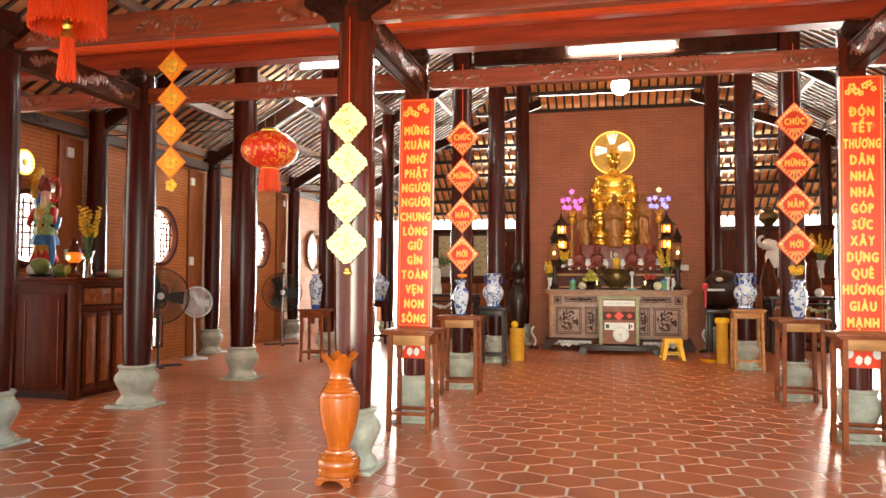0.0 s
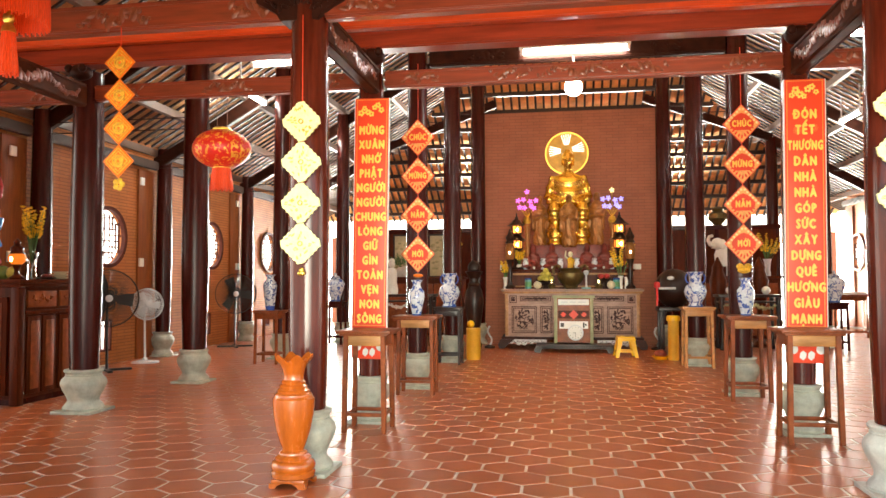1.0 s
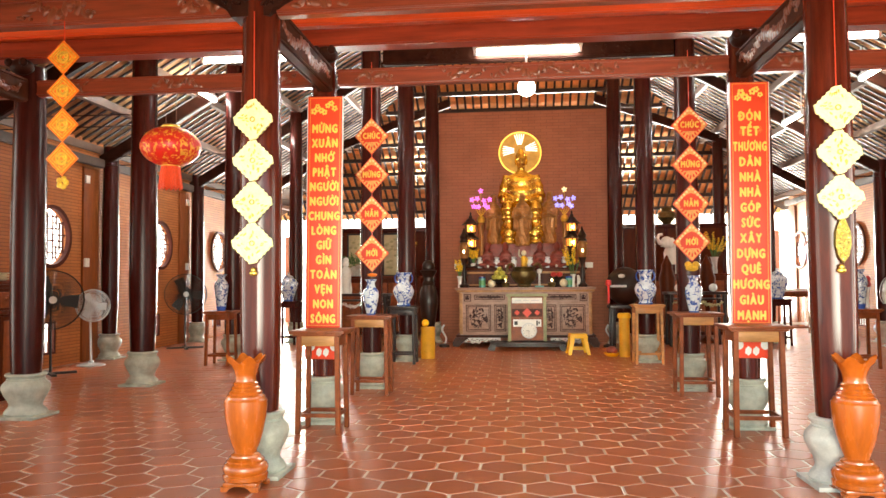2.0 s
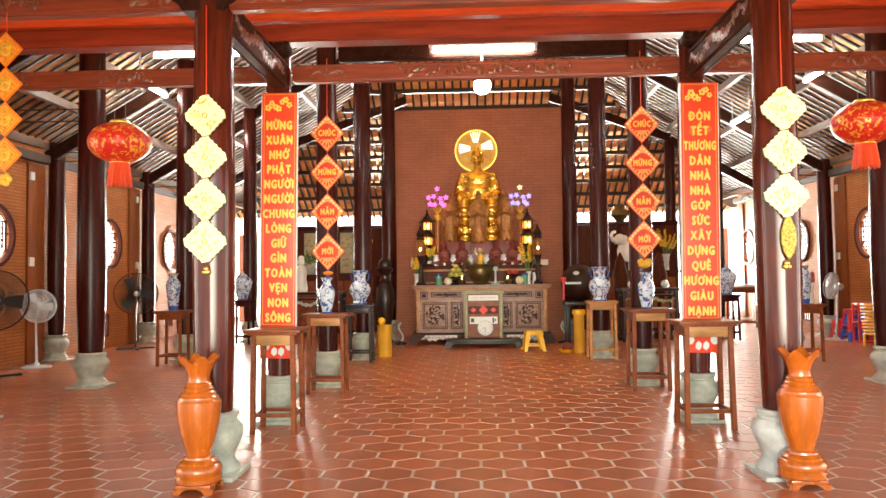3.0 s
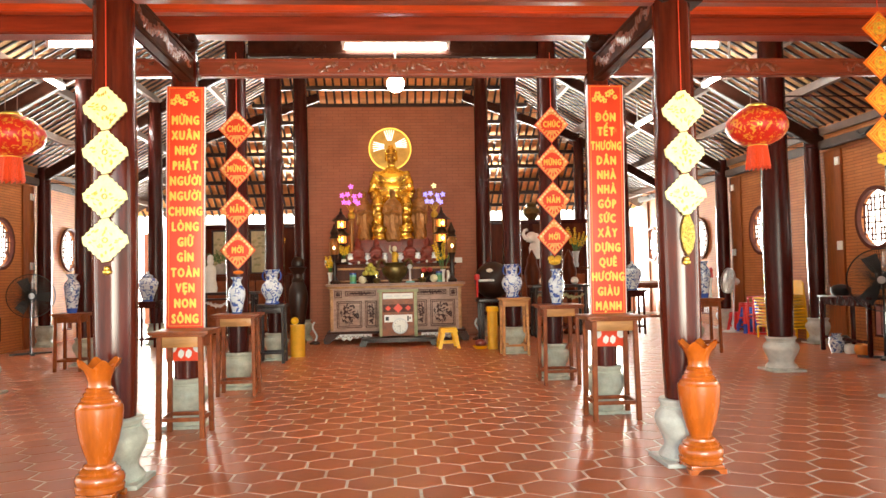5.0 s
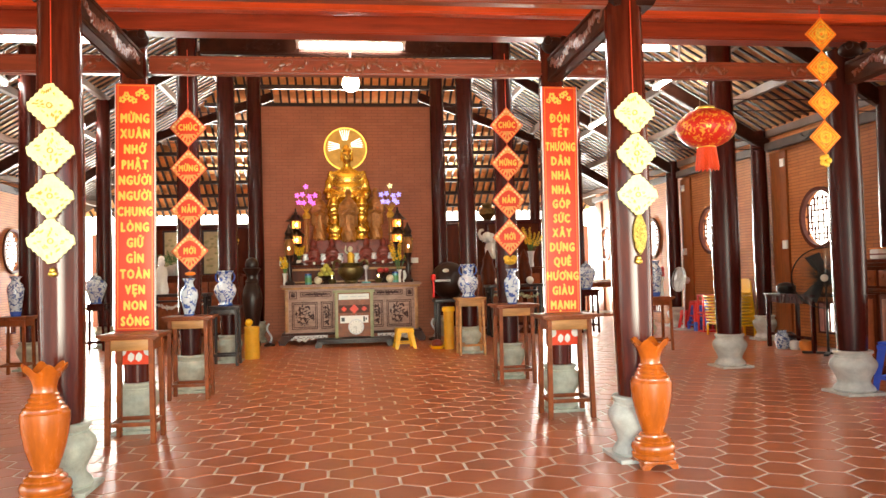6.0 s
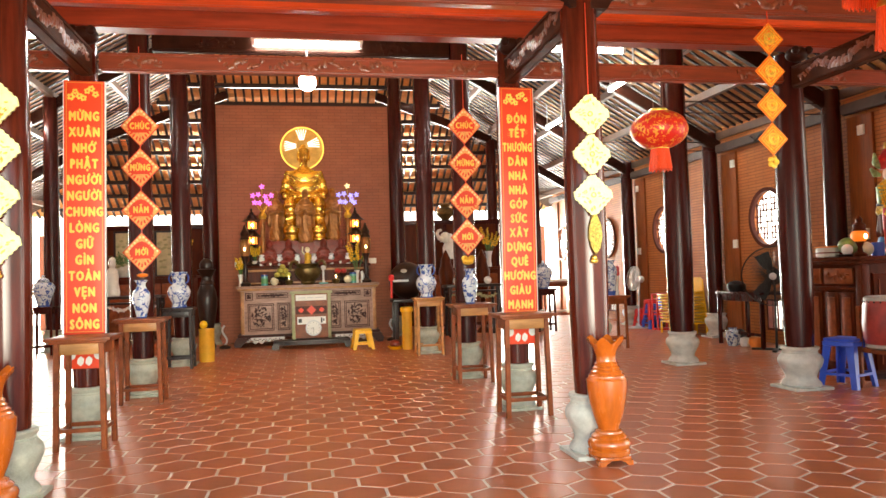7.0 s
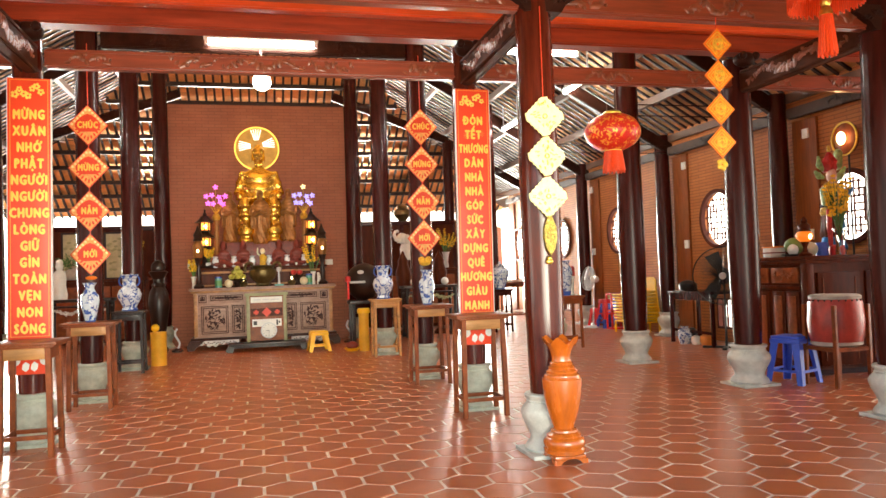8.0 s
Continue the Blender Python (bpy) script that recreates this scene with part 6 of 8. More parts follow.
def pagoda_lamp(x, y, z):
    t = thing("pagoda_lamp", "dark tiered pagoda lamp with amber lit windows", "lamp", pose(x, y, z), "pagoda lamps")
    part("base", turned([(0.14, 0), (0.15, 0.03), (0.1, 0.06), (0.06, 0.1), (0.06, 0.35), (0.12, 0.39)], 8), BLACK_LACQUER, t)
    for z0, w in ((0.39, 0.11), (0.68, 0.1)):
        part("lit_chamber", turned([(w * 0.86, z0 + 0.02), (w * 0.86, z0 + 0.16)], 8), AMBER_GLOW, t, "amber lit glass chamber")
        part("flame", ball(bmesh.new(), (0.01, -w * 0.87, z0 + 0.09), 0.03, 10, 8, (1, 0.4, 1.2)), FLAME, t, "bright lamp flame")
        bm = bmesh.new()
        for k in range(8):
            a = k * math.pi / 4
            rod(bm, (w * math.cos(a), w * math.sin(a), z0), (w * math.cos(a), w * math.sin(a), z0 + 0.17), 0.012, seg=5)
        lathe(bm, [(w * 1.05, z0), (w * 1.05, z0 + 0.025), (w * 0.8, z0 + 0.025)], 8)
        part("frame", bm, BLACK_LACQUER, t)
        part("roof", turned([(w * 1.8, z0 + 0.18), (w * 1.85, z0 + 0.172), (w * 1.1, z0 + 0.225), (w * 0.6, z0 + 0.29)], 8), BLACK_LACQUER, t)
    part("finial", turned([(0.03, 0.96), (0.04, 1.0), (0.015, 1.04), (0.02, 1.07), (0.004, 1.1)], 10), BLACK_LACQUER, t)
    return t


pagoda_lamp(-1.035, 14.42, 1.475)
pagoda_lamp(0.915, 14.42, 1.475)
for x in (-1.135, 1.07):
    t = thing("oil_lamp", "dark turned altar oil lamp with a small flame", "lamp", pose(x, 14.0, 1.105) @ Matrix.Diagonal((0.95, 0.95, 1.38, 1)), "altar oil lamps")
    part("stem", turned([(0.09, 0), (0.1, 0.03), (0.05, 0.06), (0.03, 0.12), (0.05, 0.2), (0.028, 0.28), (0.045, 0.33), (0.08, 0.4)], 18), BLACK_LACQUER, t)
    part("glass", turned([(0.075, 0.4), (0.1, 0.46), (0.1, 0.56), (0.06, 0.62)], 18), BRONZE, t)
    part("flame", ball(bmesh.new(), (0, -0.104, 0.49), 0.018, 8, 6, (1, 0.5, 1.2)), FLAME, t, "small lit flame")
    part("cap", turned([(0.1, 0.62), (0.07, 0.66), (0.09, 0.7), (0.04, 0.76), (0.01, 0.82)], 18), BLACK_LACQUER, t)


def led_flowers(x, y, z, m, label, seed, top=None):
    t = thing("lamp_flowers", label, "lamp", pose(x, y, z), "lit flower lamps")
    rnd = random.Random(seed)
    part("pot", turned([(0.06, 0), (0.08, 0.06), (0.05, 0.12)], 14), GOLD, t)
    spots = [(-0.17, 0.45), (-0.07, 0.47), (0.06, 0.43), (0.17, 0.45), (-0.14, 0.32), (-0.05, 0.31), (0.08, 0.34), (0.13, 0.3), (0.0, 0.62)]
    bm = bmesh.new()
    for px, pz in spots:
        rod(bm, (0, 0, 0.1), (px, 0, pz), 0.004, seg=4)
    part("stems", bm, GOLD, t)
    for k, (px, pz) in enumerate(spots):
        bm = bmesh.new()
        for j in range(5):
            a = j * 2 * math.pi / 5 + k
            bmesh.ops.create_uvsphere(bm, u_segments=7, v_segments=5, radius=1, matrix=Matrix.Translation((px + 0.03 * math.cos(a), -0.01, pz + 0.03 * math.sin(a))) @ pose(0, 0, 0, 0, -math.degrees(a), 0) @ Matrix.Diagonal((0.026, 0.008, 0.014, 1)))
        part("blossom", bm, top if (top and k == 8) else m, t, "lit blossom")
    return t


led_flowers(-0.83, 14.4, 2.36, PINK_LED, "bunch of pink lit blossom lamps", 1)
led_flowers(0.78, 14.4, 2.36, BLUE_LED, "bunch of blue-violet lit blossom lamps", 2, WARM_LED)
for x, z, m in ((-0.83, 1.475, None), (0.78, 1.475, None)):
    o = part("lamp_pillar", turned([(0.05, 0), (0.06, 0.05), (0.04, 0.1), (0.045, 0.8), (0.07, 0.885)], 14), BRONZE, at=pose(x, 14.4, z))
    tagged(o, "slim gilded pillar carrying lit flowers", "pillar")
vase_of_flowers(-1.23, 14.1, 1.105, 0.22, "yellow gladiolus in a white vase on the altar", 4, 0.1, seed=3, tall=0.32)
vase_of_flowers(-0.98, 14.36, 1.475, 0.1, "yellow gladiolus in a small white vase", 4, 0.16, seed=4, tall=0.28)
vase_of_flowers(0.9, 14.05, 1.105, 0.24, "yellow gladiolus in a slim white vase", 5, 0.26, seed=5, tall=0.55)
for x, m in ((-0.62, IVORY), (0.72, IVORY)):
    tagged(part("stone_ball", ball(bmesh.new(), (0, 0, 0.075), 0.075, 18, 12), m, at=pose(x, 13.98, 1.105)), "ivory polished ball on the altar table", "ball", "ivory balls")
for x in (-0.8, 0.82):
    t = thing("tea_tin", "green and blue printed tin on the altar table", "tin", pose(x, 14.02, 1.105), "altar tins")
    part("body", turned([(0.06, 0), (0.06, 0.17)], 18), TEAL, t)
    part("lid", turned([(0.062, 0.17), (0.062, 0.2), (0.05, 0.205)], 18), PORCELAIN_BLUE, t, "dark blue lid")
    part("print", turned([(0.0605, 0.04), (0.0605, 0.13)], 18, close=False), PRINT_GREEN, t)
t = thing("fruit_dish", "dark footed dish piled with yellow-green fruit", "fruit", pose(-0.47, 14.03, 1.105))
part("dish", turned([(0.08, 0), (0.05, 0.05), (0.06, 0.09), (0.16, 0.13), (0.17, 0.15), (0.1, 0.14)], 20), BLACK_LACQUER, t)
for dx, dz in ((-0.1, 0.19), (0.0, 0.19), (0.1, 0.19), (-0.05, 0.27), (0.05, 0.27), (0.0, 0.34)):
    part("fruit", ball(bmesh.new(), (dx, -0.02 * (dz > 0.2), dz), 0.056, 12, 8, (1, 1, 0.9)), FRUIT_YELLOW, t)
t = thing("fruit_dish", "dark footed dish with red dragon fruit", "fruit", pose(0.6, 14.06, 1.105))
part("dish", turned([(0.08, 0), (0.05, 0.05), (0.06, 0.12), (0.13, 0.17), (0.14, 0.19), (0.08, 0.18)], 20), BLACK_LACQUER, t)
for dx in (-0.06, 0.05):
    part("fruit", ball(bmesh.new(), (dx, 0, 0.235), 0.058, 12, 8, (1, 1, 0.85)), FRUIT_RED, t)
for x in (-0.36, 0.5):
    t = thing("offering_bowl", "small bronze offering bowl with a flame", "bowl", pose(x, 13.96, 1.105), "offering bowls")
    part("bowl", turned([(0.05, 0), (0.06, 0.02), (0.075, 0.07), (0.06, 0.09), (0.02, 0.1)], 16), CENSER, t)
    part("flame", ball(bmesh.new(), (0, 0, 0.135), 0.013, 6, 5, (1, 1, 2)), FLAME, t)
t = thing("incense_stand", "pale green metal incense stand", "stand", pose(0.27, 13.92, 1.105))
part("base", boxes((-0.08, 0.08, -0.05, 0.05, 0.0, 0.03), bevel=0.006), TEAL, t)
part("stem", turned([(0.03, 0.03), (0.018, 0.08), (0.018, 0.25), (0.04, 0.27), (0.05, 0.3), (0.045, 0.33), (0.01, 0.345)], 14), GREY_PLASTIC, t)
t = thing("curved_horn", "white curved vase hanging beside the flowers", "vase", pose(0.98, 13.99, 1.105))
bm = bmesh.new()
for k in range(6):
    u0, u1 = k / 6, (k + 1) / 6
    rod(bm, (0.02 * math.sin(u0 * 3), 0, 0.02 + 0.2 * u0), (0.02 * math.sin(u1 * 3), 0, 0.02 + 0.2 * u1), 0.022 + 0.014 * math.sin(u0 * 3.1), 0.022 + 0.014 * math.sin(u1 * 3.1), 10)
ball(bm, (0, 0, 0.02), 0.022, 10, 8)
part("body", bm, WHITE_GLAZE, t)

# ---- beside and behind the altar ----
t = thing("black_urn", "tall black-brown glazed urn beside the altar", "urn", pose(-1.79, 13.75, 0) @ Matrix.Diagonal((0.62, 0.62, 1, 1)))
part("body", turned([(0.2, 0), (0.23, 0.05), (0.22, 0.1), (0.13, 0.17), (0.15, 0.2), (0.13, 0.24), (0.2, 0.45), (0.28, 0.78), (0.29, 0.9), (0.25, 1.05), (0.17, 1.16), (0.19, 1.19), (0.14, 1.24), (0.14, 1.3), (0.24, 1.4), (0.26, 1.43), (0.2, 1.44)], 32), BLACK_LACQUER, t)
part("crest", ball(bmesh.new(), (0, 0, 1.5), 0.16, 14, 10, (1.2, 0.8, 0.8)), BLACK_LACQUER, t)
t = thing("wooden_bell", "large dark wooden fish bell on a dark stand", "bell", pose(1.8, 13.7, 0))
bm = bmesh.new()
ball(bm, (0, 0, 1.12), 0.36, 28, 20, (0.95, 0.9, 0.95))
part("body", bm, BLACK_LACQUER, t)
part("mouth", boxes((-0.3, -0.02, -0.35, -0.3, 1.1, 1.14), bevel=0.01), GREY_PLASTIC, t, "pale slit edge")
part("eye", ball(bmesh.new(), (-0.1, -0.31, 1.3), 0.045, 10, 8, (1.4, 0.5, 0.8)), PEARL, t)
part("stand", boxes((-0.3, 0.3, -0.25, 0.25, 0.72, 0.78), (-0.27, -0.2, -0.22, -0.15, 0, 0.72), (0.2, 0.27, -0.22, -0.15, 0, 0.72), (-0.27, -0.2, 0.15, 0.22, 0, 0.72), (0.2, 0.27, 0.15, 0.22, 0, 0.72), bevel=0.008), BLACK_LACQUER, t)
part("mallet", turned([(0.02, 0), (0.02, 0.3), (0.05, 0.32), (0.05, 0.4), (0.02, 0.42)], 12, pose(-0.33, -0.3, 0.82, 0, 0, 0)), RED_PLASTIC, t, "red mallet")
for sx in (-1, 1):
    t = thing("carved_crane", "small white carved scroll leg beside the altar", "ornament", pose(sx * 1.52, 13.95, 0), "white scroll ornaments")
    bm = bmesh.new()
    for k in range(9):
        u0, u1 = k / 9, (k + 1) / 9
        rod(bm, (0.04 * math.sin(u0 * 6.3), 0, 0.05 + 0.36 * u0), (0.04 * math.sin(u1 * 6.3), 0, 0.05 + 0.36 * u1), 0.018, seg=7)
    part("scroll", bm, GREY_PLASTIC, t)
    part("base", turned([(0.1, 0), (0.1, 0.03), (0.03, 0.06)], 16), BLACK_LACQUER, t)
for x, y, m, h, r, lab in ((-1.57, 11.85, MUSTARD, 0.5, 0.115, "mustard yellow plastic bin on the floor"), (1.57, 12.2, MUSTARD, 0.62, 0.085, "mustard yellow standing post by the console")):
    t = thing("yellow_bin", lab, "bin", pose(x, y, 0))
    part("body", turned([(r * 0.95, 0), (r, 0.02), (r, h - 0.03), (r * 1.04, h - 0.02), (r * 1.04, h), (r * 0.9, h), (r * 0.88, h - 0.04)], 28), m, t)
    if x > 0:
        part("cap", turned([(r * 1.25, h + 0.001), (r * 1.3, h + 0.05), (r * 1.1, h + 0.08)], 24), YELLOW_PLASTIC, t, "yellow cap")
tagged(part("yellow_ball", ball(bmesh.new(), (0, 0, 0), 0.06, 16, 12), YELLOW_PLASTIC, at=pose(-1.62, 11.9, 0.56)), "yellow ball resting on the bin rim", "ball")
t = thing("yellow_basin", "shallow yellow basin holding dark red fruit", "basin", pose(1.38, 12.3, 0))
part("bowl", turned([(0.09, 0), (0.14, 0.05), (0.13, 0.055), (0.08, 0.02)], 24), YELLOW_PLASTIC, t)
part("fruit", ball(bmesh.new(), (0, 0, 0.09), 0.1, 14, 10, (1, 1, 0.7)), MAROON, t)

# rear altars: wooden screens, tables, statues, pictures
for sx in (-1, 1):
    t = thing("rear_screen", "tall red-brown wooden altar screen", "screen", pose(sx * 3.25, 17.4, 0), "rear altar screens")
    part("panel", boxes((-1.3, 1.3, 0, 0.06, 0, 2.4)), CABINET_WOOD, t)
    for k in range(5):
        x = -1.3 + 0.65 * k
        part("stile", boxes((x - 0.04, x + 0.04, -0.03, -0.001, 0, 2.4), bevel=0.005), DARK_WOOD, t)
    part("top_rail", boxes((-1.36, 1.36, -0.05, 0.08, 2.4, 2.5), bevel=0.01), DARK_WOOD, t)
    t = thing("rear_altar", "brown panelled wooden altar cabinet", "cabinet", pose(sx * 3.3, 16.2, 0), "rear altars")
    part("body", boxes((-0.95, 0.95, 0, 0.6, 0.05, 1.3)), CABINET_WOOD, t)
    part("top", boxes((-1.0, 1.0, -0.04, 0.64, 1.3, 1.35), bevel=0.01), CABINET_WOOD, t)
    for k in range(3):
        part("door", boxes((-0.9 + 0.61 * k, -0.32 + 0.61 * k, -0.02, -0.001, 0.12, 1.2), bevel=0.006), CONSOLE_WOOD, t)
    t = thing("carved_side_table", "black carved table with pearl inlay", "table", pose(sx * 3.15, 14.25, 0), "black carved tables")
    part("tabletop", boxes((-0.55, 0.55, -0.25, 0.25, 0.95, 1.0), bevel=0.008), BLACK_LACQUER, t)
    part("shelf_rail", boxes((-0.5, 0.5, -0.22, 0.22, 0.85, 0.88), bevel=0.005), BLACK_LACQUER, t)
    bm = scroll(bmesh.new(), 0, 0.78, 0.95, 0.13, -0.22, 7.0)
    part("apron", bm, PEARL if sx < 0 else OLIVE_WOOD, t, "pearl inlaid apron")
    for a in (-1, 1):
        for b in (-1, 1):
            part("leg", turned([(0.035, 0), (0.045, 0.04), (0.03, 0.1), (0.03, 0.7), (0.045, 0.85), (0.04, 0.95)], 10, pose(a * 0.48, b * 0.2, 0)), BLACK_LACQUER, t)
for x in (2.83, 3.45):
    tagged(part("stone_ball", ball(bmesh.new(), (0, 0, 0.075), 0.075, 18, 12), WHITE_GLAZE, at=pose(x, 14.12, 1.0)), "white polished ball on a black carved table", "ball", "white balls")
tagged(part("stone_ball", ball(bmesh.new(), (0, 0, 0.07), 0.07, 18, 12), IVORY, at=pose(-3.05, 14.12, 1.0)), "ivory ball on the black carved table", "ball")
figure("white_statue", "white glazed standing robed statue on a carved table", [(0.12, 0.1, 0), (0.13, 0.11, 0.08), (0.1, 0.08, 0.25), (0.11, 0.08, 0.38), (0.1, 0.07, 0.46), (0.05, 0.05, 0.52)], WHITE_GLAZE, pose(-3.48, 14.25, 1.0), [(0, 0, 0.58, 0.07, (0.9, 0.9, 1.25)), (0, 0.01, 0.65, 0.06, (1, 1, 1.0))])
t = thing("blue_cup", "blue and white porcelain cup on a carved table", "cup", pose(-2.85, 14.2, 1.0))
part("body", turned([(0.04, 0), (0.055, 0.03), (0.05, 0.12), (0.06, 0.16), (0.05, 0.16)], 18), PORCELAIN_DARK, t)
for x, w in ((-3.86, 0.32), (-3.04, 0.3)):
    t = thing("framed_picture", "framed scroll picture of pale landscape brushwork", "picture", pose(x, 16.85, 1.35), "rear pictures")
    part("paper", boxes((-w / 2, w / 2, -0.015, 0, 0.03, 0.95)), PAPER, t)
    part("frame", boxes((-w / 2 - 0.04, w / 2 + 0.04, -0.03, 0.02, -0.001, 0.029), (-w / 2 - 0.04, w / 2 + 0.04, -0.03, 0.02, 0.951, 0.99), (-w / 2 - 0.04, -w / 2 - 0.001, -0.03, 0.02, 0.03, 0.95), (w / 2 + 0.001, w / 2 + 0.04, -0.03, 0.02, 0.03, 0.95)), BLACK_LACQUER, t)
    bm = bmesh.new()
    rnd = random.Random(int(w * 100))
    for k in range(14):
        bmesh.ops.create_icosphere(bm, subdivisions=1, radius=1, matrix=Matrix.Translation((rnd.uniform(-w / 2.6, w / 2.6), -0.016, rnd.uniform(0.15, 0.85))) @ Matrix.Diagonal((0.05, 0.003, 0.028, 1)))
    tagged(part("brushwork", bm, OLIVE_WOOD, t), kind="stuff")
t = thing("rock_garden", "grey rockery with green foliage on the rear altar", "ornament", pose(-3.8, 16.45, 1.35))
bm = bmesh.new()
rnd = random.Random(9)
for k in range(7):
    bmesh.ops.create_icosphere(bm, subdivisions=2, radius=1, matrix=Matrix.Translation((rnd.uniform(-0.25, 0.25), rnd.uniform(-0.1, 0.1), 0.1)) @ Matrix.Diagonal((0.16, 0.1, rnd.uniform(0.1, 0.18), 1)))
for v in bm.verts:
    v.co += v.co.normalized() * noise.noise(v.co * 9) * 0.03
part("rock", bm, STONE_PALE, t)
bm = bmesh.new()
for k in range(160):
    c = Vector((rnd.gauss(-0.05, 0.14), rnd.gauss(0, 0.06), 0.32 + rnd.gauss(0, 0.07)))
    leaf(bm, c, c + Vector((rnd.uniform(-0.07, 0.07), rnd.uniform(-0.05, 0.05), rnd.uniform(-0.02, 0.08))), 0.03)
part("foliage", bm, LEAF, t)
elephant = bmesh.new()
rows_body(elephant, [(0.15, 0.12, 0.2, 0), (0.19, 0.14, 0.3, 0), (0.2, 0.15, 0.45, 0), (0.16, 0.13, 0.56, 0), (0.08, 0.08, 0.62, 0)])
for x, y in ((-0.11, -0.08), (0.11, -0.08), (-0.11, 0.08), (0.11, 0.08)):
    lathe(elephant, [(0.06, 0), (0.055, 0.04), (0.055, 0.3)], 14, Matrix.Translation((x, y, 0)))
ball(elephant, (-0.14, -0.06, 0.68), 0.125, 18, 12, (1.05, 0.95, 1.0))
for p, q, r0, r1 in (((-0.2, -0.1, 0.64), (-0.3, -0.15, 0.66), 0.06, 0.045), ((-0.3, -0.15, 0.66), (-0.35, -0.17, 0.75), 0.045, 0.036), ((-0.35, -0.17, 0.75), (-0.32, -0.17, 0.83), 0.036, 0.03), ((-0.32, -0.17, 0.83), (-0.27, -0.17, 0.84), 0.03, 0.034)):
    rod(elephant, p, q, r0, r1, 12)
    ball(elephant, q, r1, 12, 8)
ball(elephant, (-0.05, -0.16, 0.66), 0.09, 14, 10, (0.8, 0.25, 1.2))
rod(elephant, (-0.2, -0.14, 0.6), (-0.29, -0.2, 0.58), 0.016, 0.008, 8)
tagged(part("elephant_statue", elephant, WHITE_GLAZE, at=pose(3.2, 16.4, 1.35)), "white ceramic elephant statue with raised trunk", "statue")
for x in (2.757, 3.508):
    t = thing("red_candle_stand", "red-brown turned wooden candle stand", "stand", pose(x, 14.8, 0), "red candle stands")
    part("stem", turned([(0.14, 0), (0.15, 0.05), (0.06, 0.12), (0.05, 0.7), (0.12, 0.8), (0.13, 1.0), (0.16, 1.25), (0.1, 1.45), (0.11, 1.5), (0.05, 1.62), (0.015, 1.7)], 20), CABINET_WOOD, t)
vase_of_flowers(4.04, 16.3, 1.35, 0.35, "yellow gladiolus in a clear vase on the rear altar", 8, 0.28, GREY_PLASTIC, 8, 0.5, 0.08)
vase_of_flowers(-2.55, 16.3, 1.35, 0.3, "yellow and green flowers in a white vase", 7, 0.2, WHITE_GLAZE, 9, 0.5, 0.07)
t = thing("round_censer", "bronze lidded censer standing on the rear altar", "censer", pose(3.285, 17.43, 2.5) @ Matrix.Scale(0.72, 4))
part("body", turned([(0.12, 0), (0.15, 0.04), (0.3, 0.2), (0.28, 0.35), (0.16, 0.42), (0.2, 0.5), (0.08, 0.58)], 24), CENSER, t)

# ---- the side aisles ----
class Painted:
    """Gathers the masses of one painted statue in one mesh, each mass in its paint."""

    def __init__(self):
        self.bm, self.mats = bmesh.new(), []

    def paint(self, m, build):
        n0 = len(self.bm.faces)
        build(self.bm)
        if m not in self.mats:
            self.mats.append(m)
        self.bm.faces.ensure_lookup_table()
        for f in self.bm.faces[n0:]:
            f.material_index = self.mats.index(m)

    def ball(self, m, c, r, sq=(1, 1, 1)):
        self.paint(m, lambda bm: ball(bm, c, r, 14, 10, sq))

    def limb(self, m, *pts):
        def build(bm):
            for (p, r0), (q, r1) in zip(pts, pts[1:]):
                rod(bm, p, q, r0, r1, 10)
                ball(bm, q, r1, 10, 8)
        self.paint(m, build)

    def skirt(self, m, rows, waves, depth=0.75, seg=40):
        def build(bm):
            lathe(bm, rows, seg, Matrix.Diagonal((1, depth, 1, 1)))
        n0 = len(self.bm.verts)
        self.paint(m, build)
        self.bm.verts.ensure_lookup_table()
        for v in self.bm.verts[n0:]:
            k = 1 + 0.09 * math.sin(waves * math.atan2(v.co.y, v.co.x) + v.co.z * 9)
            v.co.x *= k
            v.co.y *= k

    def done(self, name, label, at, group=""):
        return tagged(part(name, self.bm, self.mats, at=at), label, "statue", group)


